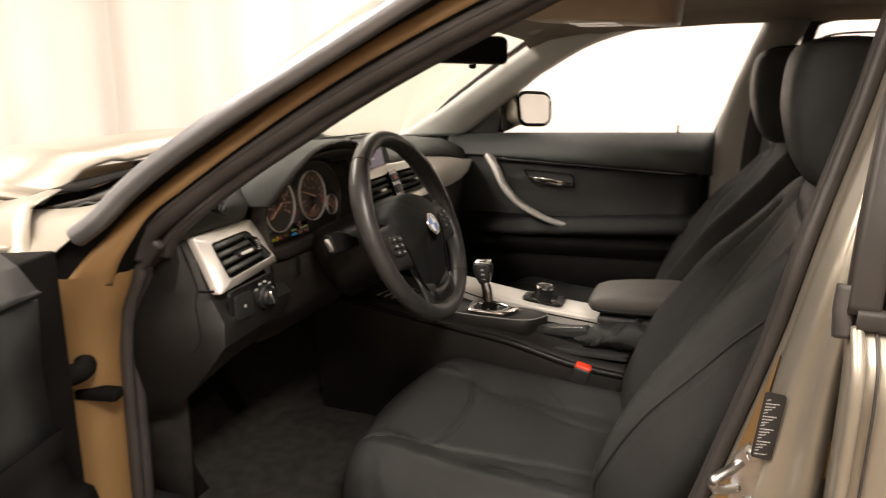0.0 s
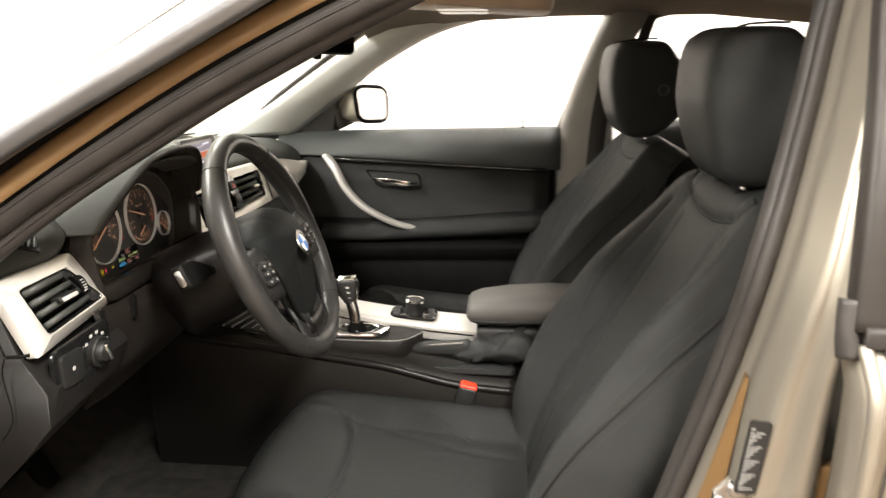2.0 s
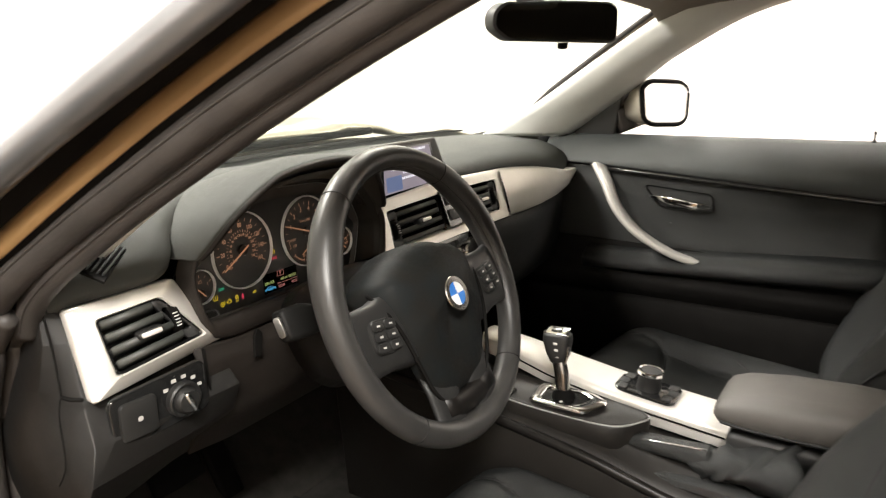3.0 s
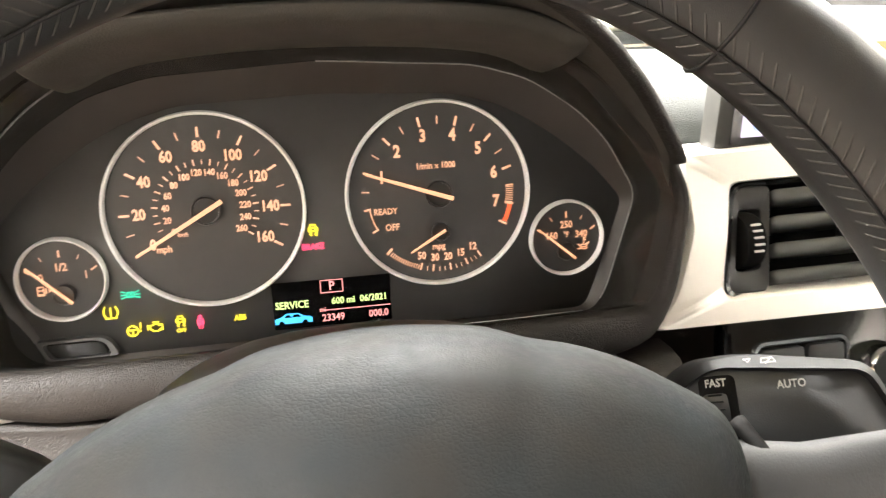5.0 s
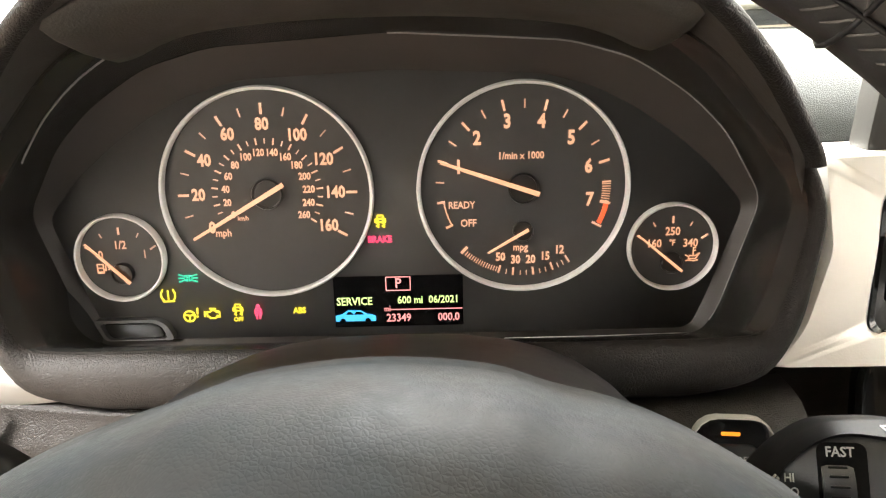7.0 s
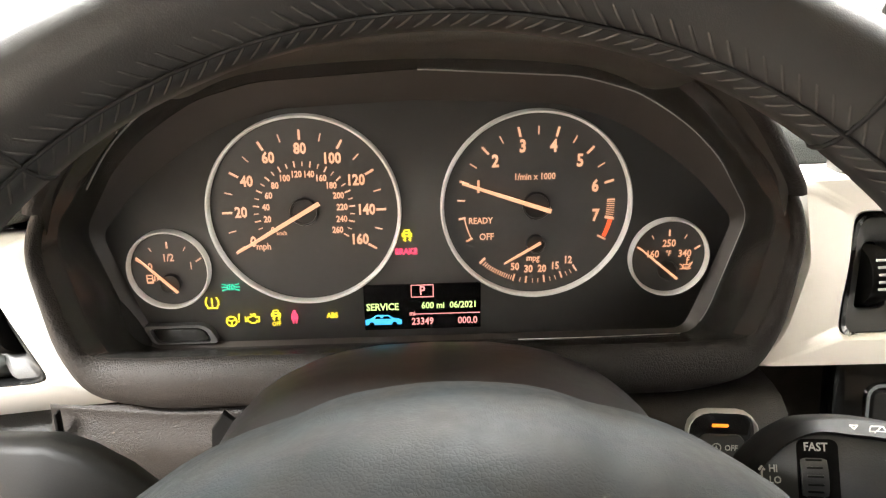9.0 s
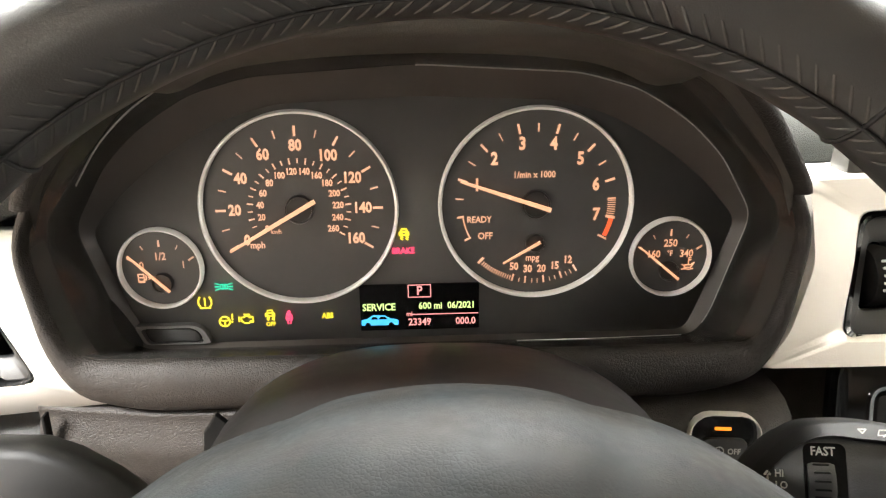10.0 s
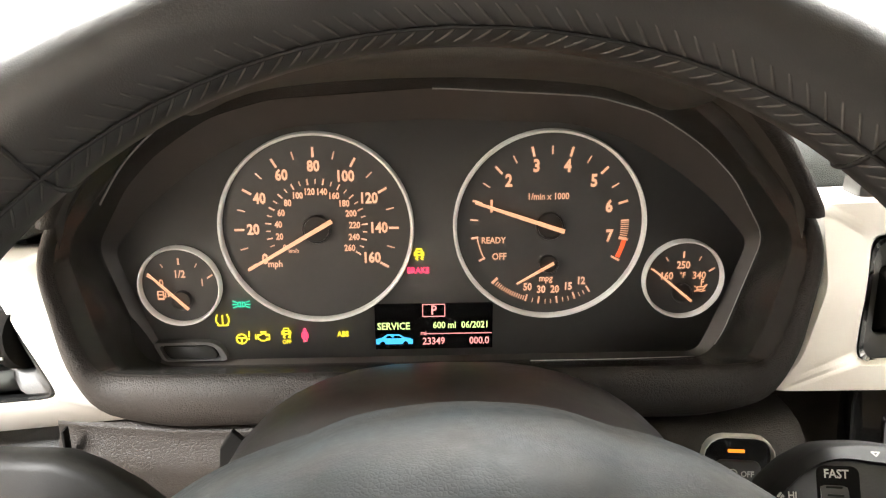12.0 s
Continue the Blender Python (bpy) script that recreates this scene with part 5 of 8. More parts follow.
        part("needle", slab("needle", [(-width * 0.62, -tail), (width * 0.62, -tail), (width * 0.5, reach * 0.5), (width * 0.32, reach), (-width * 0.32, reach), (-width * 0.5, reach * 0.5)], 0.0010, m @ pose(0, 0, 0.002)), LIT_NEEDLE, c, "lit pale orange needle")
    needle(SX, SY, -120, 0.0455, 0.0105, 0.0020, 0.0080)
    needle(TX, TY, -71, 0.0450, 0.0085, 0.0020, 0.0080)
    needle(TX, TY - 0.0228, -120, 0.0215, 0.003, 0.0013, 0.0055)
    needle(FX, FY - 0.0087, -44, 0.0240, 0.0065, 0.0013, 0.0058)
    needle(HX, HY - 0.0087, -50, 0.0245, 0.0065, 0.0013, 0.0058)

    # warning lamps
    def telltale(name, x, y, lines, mat, label, width=0.0008):
        part(name, strokes(name, lines, width, DIAL @ pose(x, y, Z)), mat, c, label)
    telltale("side_light_telltale", -0.1124, -0.0435, [q for sd in (-1, 1) for q in ([(sd * 0.0006, 0.0015), (sd * 0.0006, -0.0015)], [(sd * 0.0006, 0.0015), (sd * 0.0018, 0.0011), (sd * 0.0022, 0.0), (sd * 0.0018, -0.0011), (sd * 0.0006, -0.0015)], [(sd * 0.0028, 0.0014), (sd * 0.0048, 0.0020)], [(sd * 0.0030, 0.0), (sd * 0.0050, 0.0)], [(sd * 0.0028, -0.0014), (sd * 0.0048, -0.0020)])], LED_GREEN, "green side light telltale", 0.0007)
    telltale("tyre_telltale", -0.1242, -0.0530, [[(-0.0028, 0.0032), (-0.0037, 0.0012), (-0.0037, -0.0010), (-0.0026, -0.0028), (-0.0028, -0.0033), (0.0028, -0.0033), (0.0026, -0.0028), (0.0037, -0.0010), (0.0037, 0.0012), (0.0028, 0.0032)], [(0, 0.0026), (0, -0.0004)], [(0, -0.0014), (0, -0.0020)]], LED_AMBER, "amber tyre telltale", 0.0009)
    telltale("steering_telltale", -0.1130, -0.0643, [arc(-0.0010, -0.0008, 0.0030, 0, 360, 14), [(-0.0036, 0.0), (-0.0010, -0.0004), (0.0016, 0.0)], [(-0.0010, -0.0006), (-0.0010, -0.0034)], [(0.0036, 0.0036), (0.0034, 0.0006)], [(0.0033, -0.0008), (0.0033, -0.0013)]], LED_AMBER, "amber steering telltale", 0.0009)
    telltale("engine_telltale", -0.1015, -0.0640, [[(-0.0028, 0.0012), (-0.0012, 0.0012), (-0.0004, 0.0020), (0.0014, 0.0020), (0.0020, 0.0010), (0.0026, 0.0010), (0.0026, 0.0016), (0.0038, 0.0012), (0.0038, -0.0018), (0.0026, -0.0018), (0.0026, -0.0010), (0.0014, -0.0024), (-0.0012, -0.0024), (-0.0020, -0.0014), (-0.0028, -0.0014), (-0.0028, 0.0012)], [(-0.0028, 0.0), (-0.0042, 0.0)], [(-0.0042, 0.0014), (-0.0042, -0.0014)], [(-0.0012, 0.0030), (0.0020, 0.0030)], [(0.0004, 0.0030), (0.0004, 0.0020)]], LED_AMBER, "amber engine telltale", 0.0008)
    car = [[(-0.0026, -0.0002), (-0.0026, 0.0013), (-0.0018, 0.0017), (-0.0013, 0.0034), (0.0013, 0.0034), (0.0018, 0.0017), (0.0026, 0.0013), (0.0026, -0.0002), (-0.0026, -0.0002)], [(-0.0018, 0.0017), (0.0018, 0.0017)], [(-0.0020, 0.0006), (-0.0012, 0.0006)], [(0.0012, 0.0006), (0.0020, 0.0006)]]
    skid = [[(sd * 0.0015 + dx, -0.0008 - 0.0007 * k) for k, dx in enumerate((0, 0.0006, -0.0004, 0.0006))] for sd in (-1, 1)]
    telltale("skid_telltale", -0.0876, -0.0623, car + [[(x, y + 0.0002) for x, y in q] for q in skid], LED_AMBER, "amber skid telltale", 0.0007)
    letters("word", "OFF", 0.0036, LED_AMBER, c, DIAL @ pose(-0.0876, -0.0676, Z), bold=0.03)
    telltale("belt_telltale", -0.0767, -0.0635, [arc(0, 0.0032, 0.0007, 0, 360, 8), [(-0.0018, -0.0006), (-0.0014, 0.0016), (0.0014, 0.0016), (0.0018, -0.0006)], [(-0.0007, 0.0012), (-0.0007, -0.0010)], [(0.0007, 0.0012), (0.0007, -0.0010)], [(-0.0014, 0.0014), (0.0012, -0.0010)], [(-0.0016, -0.0015), (0.0016, -0.0015)], [(-0.0008, -0.0022), (-0.0008, -0.0038)], [(0.0008, -0.0022), (0.0008, -0.0038)]], LED_RED, "red seat belt telltale", 0.0008)
    letters("word", "ABS", 0.0046, LED_AMBER, c, DIAL @ pose(-0.0543, -0.0633, Z), bold=0.04)
    telltale("stability_telltale", -0.0085, -0.0150, car + skid, LED_AMBER, "amber stability telltale", 0.0009)
    letters("word", "BRAKE", 0.0050, LED_RED, c, DIAL @ pose(-0.0092, -0.0246, Z), bold=0.04)
    # display
    dm = DIAL @ pose(-0.0005, -0.0590, 0.0006)
    d = part("display", slab("display", squircle(0.0695, 0.0285, 0.0006), 0.0010, dm), LCD_BLACK, c, "small black trip display with lit text")
    q = lambda x, y: dm @ pose(x, y, 0.0013)
    letters("display_text", "P", 0.0078, LCD_RED, d, q(0.0, 0.0100))
    part("display_box", frame_mesh("display_box", [q(x, 0.0100 + y) @ Vector((0, 0, 0.0002)) for x, y in squircle(0.0135, 0.0080, 0.0004, 2)], [q(x, 0.0100 + y) @ Vector((0, 0, 0.0002)) for x, y in squircle(0.0125, 0.0070, 0.0003, 2)], DIAL.to_3x3() @ Vector((0, 0, -0.0004)), 0.0001), LCD_RED, d)
    letters("display_text", "SERVICE", 0.0062, LCD_AMBER, d, q(-0.0238, 0.0003))
    letters("display_text", "600 mi", 0.0058, LCD_AMBER, d, q(0.0062, 0.0006))
    letters("display_text", "06/2021", 0.0058, LCD_AMBER, d, q(0.0243, 0.0006))
    letters("display_text", "mi", 0.0042, LCD_RED, d, q(-0.0062, -0.0042))
    letters("display_text", "23349", 0.0062, LCD_RED, d, q(-0.0002, -0.0095))
    letters("display_text", "000.0", 0.0062, LCD_RED, d, q(0.0268, -0.0095))
    part("display_line", box("display_line", 0.0395, 0.0005, 0.0004, 0.0001, q(0.0146, -0.0046)), LCD_RED, d)
    part("car_sign", slab("car_sign", [(-0.0108, -0.0022), (0.0108, -0.0022), (0.0110, 0.0004), (0.0092, 0.0014), (0.0062, 0.0018), (0.0030, 0.0038), (-0.0040, 0.0040), (-0.0074, 0.0018), (-0.0108, 0.0010)], 0.0004, q(-0.0235, -0.0085)), LCD_BLUE, d, "blue car sign on the display")
    for x0, x1 in ((-0.0052, -0.0016), (-0.0008, 0.0038)):
        part("car_sign", slab("car_sign", [(x0, 0.0016), (x1 + 0.0008, 0.0016), (x1 - 0.0008, 0.0032), (x0 + 0.0010, 0.0032)], 0.0003, q(-0.0235, -0.0085) @ pose(0, 0, 0.0003)), LCD_BLACK, d)
    for x in (-0.0070, 0.0066):
        part("car_sign", slab("car_sign", circle(0.0016, 12), 0.0003, q(-0.0235 + x, -0.0105) @ pose(0, 0, 0.0003)), LCD_BLACK, d)


cluster()

# ---- dashboard ----
def dashboard():
    d = thing("dashboard", "black soft-touch dashboard with satin silver trim", "dashboard", at=(0, 0.4, 0.8))
    # upper pad: from the windscreen to the edge facing the cabin
    xs = [-0.70, -0.66, -0.60, -0.565, -0.53, -0.46, -0.365, -0.27, -0.20, -0.165, -0.12, -0.02, 0.06, 0.15, 0.25, 0.36, 0.46, 0.56, 0.62, 0.66, 0.69]
    ey = [0.335, 0.315, 0.285, 0.29, 0.33, 0.36, 0.37, 0.36, 0.33, 0.315, 0.315, 0.31, 0.30, 0.29, 0.278, 0.262, 0.252, 0.250, 0.262, 0.29, 0.33]
    ez = [0.872, 0.882, 0.893, 0.905, 0.930, 0.955, 0.962, 0.955, 0.925, 0.902, 0.900, 0.900, 0.902, 0.905, 0.906, 0.902, 0.888, 0.866, 0.872, 0.89, 0.90]
    cz = [0.905, 0.915, 0.925, 0.935, 0.950, 0.966, 0.972, 0.966, 0.954, 0.947, 0.944, 0.942, 0.936, 0.933, 0.938, 0.942, 0.940, 0.932, 0.925, 0.92, 0.915]
    rows = []
    for x, y, z, c in zip(xs, ey, ez, cz):
        rows.append([(x, 0.86 - 0.25 * (abs(x) / 0.7) ** 2.2, 0.895), (x, 0.70 - 0.16 * (abs(x) / 0.7) ** 2.2, 0.918), (x, 0.56 - 0.08 * (abs(x) / 0.7) ** 2.2, lerp(0.93, c, 0.6)), (x, 0.45 - 0.03 * (abs(x) / 0.7) ** 2, c), (x, lerp(y, 0.45, 0.44), lerp(c, z, 0.08)), (x, lerp(y, 0.45, 0.22), lerp(z, c, 0.55)), (x, y, z), (x, y + 0.006, z - 0.014), (x, y + 0.03, z - 0.020)])
    rows = [[*r] for r in zip(*[curve_pts(col, 3) for col in zip(*rows)])]
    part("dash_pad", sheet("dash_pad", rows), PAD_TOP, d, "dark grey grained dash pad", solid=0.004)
    # binnacle hood over the dials: its brow leans out towards the driver, most at the top
    half = [(0.1905, 0.0200, 0.0660), (0.1845, 0.0285, 0.0735), (0.1720, 0.0445, 0.0820), (0.1585, 0.0605, 0.0905), (0.1475, 0.0715, 0.0965), (0.1310, 0.0861, 0.1045), (0.1100, 0.1005, 0.1120), (0.0860, 0.1115, 0.1170), (0.0500, 0.1185, 0.1200), (0.0, 0.1215, 0.1210)]
    brow = curve_pts([(-x, y, z) for x, y, z in half] + [(x, y, z) for x, y, z in reversed(half[:-1])], 5)
    inner = curve_pts([(-0.1880, 0.004, 0.048), (-0.1780, 0.028, 0.049), (-0.1655, 0.0440, 0.049), (-0.1495, 0.0620, 0.049), (-0.1370, 0.0725, 0.049), (-0.1200, 0.0820, 0.049), (-0.0980, 0.0890, 0.049), (-0.0760, 0.0925, 0.049), (-0.045, 0.0948, 0.049), (0.0, 0.0955, 0.049)]
                      + [(0.045, 0.0948, 0.049), (0.0760, 0.0925, 0.049), (0.0980, 0.0890, 0.049), (0.1200, 0.0820, 0.049), (0.1370, 0.0725, 0.049), (0.1495, 0.0620, 0.049), (0.1655, 0.0440, 0.049), (0.1780, 0.028, 0.049), (0.1880, 0.004, 0.048)], 5)
    def along(back, grow):
        """The brow line set back towards the windscreen and grown outward."""
        out = []
        for q in brow:
            o = Vector((q.x * 0.6, q.y, 0)).normalized()
            out.append(dial_pt(q.x + o.x * grow, q.y + o.y * grow, q.z - back))
        return out
    lip = [along(0.006, -0.0085), along(0.0015, -0.0070), along(0.0, -0.0045), along(0.0012, -0.0015), along(0.005, 0.0)]
    part("hood_lip", sheet("hood_lip", lip), PAD_LEATHER, d, "grained rolled lip of the hood")
    wall = [[dial_pt(*q) for q in inner]] + [[dial_pt(*q).lerp(e, t) for q, e in zip(inner, along(0.006, -0.0085))] for t in (0.35, 0.7, 1.0)]
    part("hood_lining", sheet("hood_lining", wall), HOOD, d, "smooth black lining under the hood")
    outer = [along(0.005, 0.0), along(0.014, 0.0012), along(0.04, 0.004), along(0.08, 0.003), along(0.13, -0.006), along(0.20, -0.022), along(0.28, -0.045)]
    part("binnacle_hood", sheet("binnacle_hood", outer), PAD_TOP, d, "grey grained hood over the instrument dials", solid=0.002)
    # lower panel under the dials and round the column
    low = []
    for v, z in ((-0.0950, 0.030), (-0.0952, 0.046), (-0.0975, 0.057), (-0.1030, 0.0655), (-0.1110, 0.0700), (-0.122, 0.0710), (-0.14, 0.066), (-0.19, 0.04), (-0.25, 0.0)):
        flush = lambda x: min(1.0, max(0.0, (0.03 - x) / 0.10))   # sits flush under the lip on the door side
        low.append([dial_pt(x, v - 0.003 + 0.005 * max(0.0, abs(x) - 0.14) / 0.05, z + 0.003 * math.cos(x * 7) - flush(x) * min(0.020, max(0.0, z - 0.046))) for x in [-0.204 + 0.398 * k / 20 for k in range(21)]])
    part("lower_panel", sheet("lower_panel", low), PAD_LEATHER, d, "grained black panel below the dials", solid=0.004)
    part("panel_groove", box("panel_groove", 0.0016, 0.060, 0.006, 0.0004, DIAL @ pose(-0.1968, -0.122, 0.0545)), DARK, d, "dark joint beside the lower panel")
    part("column_slot", slab("column_slot", [(-0.006, -0.020), (0.006, -0.022), (0.012, 0.010), (0.004, 0.018), (-0.003, 0.008)], 0.004, DIAL @ pose(-0.1125, -0.1120, 0.0540), 0.001), DARK, d, "dark slot beside the steering column")
    # end cap and knee panel on the driver's door side
    knee = []
    for z, xl, yl, xm, ym, xr, yr in ((0.880, -0.705, 0.345, -0.69, 0.318, -0.60, 0.285), (0.83, -0.715, 0.33, -0.705, 0.285, -0.55, 0.25), (0.775, -0.722, 0.34, -0.715, 0.258, -0.525, 0.243), (0.73, -0.726, 0.36, -0.722, 0.242, -0.52, 0.235), (0.69, -0.728, 0.40, -0.735, 0.235, -0.52, 0.25), (0.62, -0.72, 0.43, -0.71, 0.30, -0.50, 0.32), (0.55, -0.70, 0.46, -0.69, 0.37, -0.48, 0.42), (0.50, -0.69, 0.50, -0.67, 0.43, -0.45, 0.50)):
        if z > 0.76:
            xm, ym, yr = xm + 0.012, ym + 0.030, yr + 0.028
        l, m_, r = Vector((xl, yl, z)), Vector((xm, ym, z)), Vector((xr, yr, z))
        knee.append([l + Vector((0.02, 0.12, 0)), l, l.lerp(m_, 0.5), l.lerp(m_, 0.9), m_, m_.lerp(r, 0.12), m_.lerp(r, 0.5), m_.lerp(r, 0.92), r, r + Vector((0.012, 0.03, 0)), r + Vector((0.02, 0.10, 0))])
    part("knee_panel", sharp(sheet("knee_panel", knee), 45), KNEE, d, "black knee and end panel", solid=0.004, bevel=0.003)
    for pts, r in (([(-0.7245, 0.288, 0.7825), (-0.7225, 0.275, 0.7825), (-0.7165, 0.262, 0.783)], 0.0024), ([(-0.7255, 0.290, 0.780), (-0.7275, 0.294, 0.757), (-0.7335, 0.284, 0.709), (-0.7360, 0.288, 0.690), (-0.7350, 0.302, 0.672)], 0.0009), ([(-0.7060, 0.336, 0.862), (-0.7140, 0.312, 0.825), (-0.7245, 0.289, 0.7830)], 0.0013)):
        part("panel_groove", tube("panel_groove", curve_pts(pts, 6), r, 6), DARK, d)
    # under-dash in front of the feet and behind the wheel
    und = [[(x, 0.262 + 0.05 * (x + 0.52) ** 2, 0.76), (x, 0.27, 0.70), (x, 0.30, 0.63), (x, 0.40, 0.58), (x, 0.60, 0.56)] for x in (-0.53, -0.45, -0.36, -0.27, -0.17)]
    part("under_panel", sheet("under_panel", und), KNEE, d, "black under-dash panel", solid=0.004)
    # passenger's side lower dash and glove box
    rows = []
    for x in (0.155, 0.20, 0.30, 0.42, 0.53, 0.60, 0.655):
        y0 = table(x, (0.155, 0.45, 0.60, 0.655), (0.255, 0.250, 0.262, 0.30))
        zt = table(x, (0.155, 0.40, 0.50, 0.60, 0.655), (0.80, 0.79, 0.80, 0.84, 0.86))
        rows.append([(x, y0 + 0.02, zt + 0.01), (x, y0 + 0.004, zt - 0.01), (x, y0, zt - 0.05), (x, y0 + 0.008, 0.68), (x, y0 + 0.03, 0.62), (x, y0 + 0.08, 0.57), (x, y0 + 0.25, 0.54)])
    part("glove_box", sheet("glove_box", rows), HARD, d, "black glove box lid", solid=0.004)
    part("glove_latch", box("glove_latch", 0.04, 0.012, 0.012, 0.004, pose(0.22, 0.248, 0.735)), CHROME, d, "small chrome glove box latch")
    # side demister louvre at the driver's end of the pad
    lm = pose(-0.655, 0.296, 0.921) @ pose(0, 0, 0, 12, -10, 28)
    part("louvre_well", slab("louvre_well", [(-0.042, -0.026), (0.036, -0.014), (0.044, 0.020), (-0.024, 0.028)], 0.003, lm @ pose(0, 0, -0.002)), DARK, d, "dark demister opening")
    for k in range(6):
        w = 0.066 - 0.003 * k
        part("louvre", box("louvre", w, 0.0022, 0.005, 0.0006, lm @ pose(0.002, -0.016 + 0.0068 * k, 0.0022) @ pose(0, 0, 0, 25, 0, 6)), PAD, d)
    return d


def vent(parent_name, corners, normal, slats, label, lever_at=0.5, wheel_side=1, group="dashboard vents"):
    """An air vent: four corners (top left, top right, bottom right, bottom left) of its opening."""
    tl, tr, br, bl = [Vector(c) for c in corners]
    nrm = Vector(normal).normalized()
    t = thing(parent_name, label, "air vent", group, at=tuple((tl + br) / 2))
    outer = rloop([tl, tr, br, bl], 0.010)
    c = (tl + tr + br + bl) / 4
    inner = [p.lerp(c, 0.05) for p in outer]
    part("vent_frame", frame_mesh("vent_frame", [p - nrm * 0.002 for p in outer], [p - nrm * 0.004 for p in inner], -nrm * 0.03), GLOSS, t, "black vent surround")
    part("vent_back", loft("vent_back", [[p - nrm * 0.035 for p in outer], [p - nrm * 0.038 for p in inner]]), DARK, t)
    w0, w1 = (0.05, 0.80) if wheel_side == 1 else (0.20, 0.95)
    for k in range(slats):
        f = (k + 0.6) / (slats + 0.2)
        a = tl.lerp(bl, f).lerp(tr.lerp(br, f), w0) - nrm * 0.012
        b = tl.lerp(bl, f).lerp(tr.lerp(br, f), w1) - nrm * 0.012
        up = (tl - bl).normalized()
        prof = [(-0.012, -0.0060), (0.010, -0.0042), (0.0115, -0.0020), (0.0115, 0.0022), (0.010, 0.0040), (-0.012, 0.0022)]
        part("slat", sweep("slat", [a, a.lerp(b, 0.5), b], prof, up=up), SLAT, t)
    f = 0.52
    p = tl.lerp(bl, f).lerp(tr.lerp(br, f), lever_at)
    right = (tr - tl).normalized()
    m = Matrix((right, -nrm, right.cross(-nrm))).transposed().to_4x4()
    m.translation = p + nrm * 0.001
    lv = part("lever", box("lever", 0.030, 0.022, 0.010, 0.003, m), HARD, t, "black vent lever")
    part("lever_tip", box("lever_tip", 0.024, 0.004, 0.006, 0.0015, m @ pose(0, -0.012, 0)), SILVER, lv, "bright lever tip")
    # thumb wheel in a narrow plate beside the slats
    e0, e1 = (0.82, 0.985) if wheel_side == 1 else (0.015, 0.18)
    plate = [tl.lerp(tr, e0).lerp(bl.lerp(br, e0), 0.03), tl.lerp(tr, e1).lerp(bl.lerp(br, e1), 0.03), tl.lerp(tr, e1).lerp(bl.lerp(br, e1), 0.97), tl.lerp(tr, e0).lerp(bl.lerp(br, e0), 0.97)]
    pc = sum(plate, Vector()) / 4
    pi = [p.lerp(pc, 0.42) for p in plate]
    part("wheel_plate", frame_mesh("wheel_plate", rloop([p - nrm * 0.004 for p in plate], 0.005), rloop([p - nrm * 0.005 for p in pi], 0.004), -nrm * 0.012, 0.001), HARD, t, "black plate round the thumb wheel")
    f0 = tl.lerp(bl, 0.5).lerp(tr.lerp(br, 0.5), 0.90 if wheel_side == 1 else 0.10)
    m2 = m.copy()
    m2.translation = f0 - nrm * 0.0125
    h = (tl - bl).length
    part("thumb_wheel", lathe("thumb_wheel", [(0.0, -0.0045), (h * 0.24, -0.0055), (h * 0.26, 0), (h * 0.24, 0.0055), (0.0, 0.0045)], m2 @ pose(0, 0, 0, 0, 90, 0), 24), DARK, t, "ribbed black thumb wheel")
    for k in range(5):
        part("wheel_mark", box("wheel_mark", 0.006, 0.0012, 0.0014, 0.0003, m2 @ pose(0, -h * 0.258 * math.cos((k - 2) * 0.23), h * 0.258 * math.sin((k - 2) * 0.23))), PRINT, t)
    return t


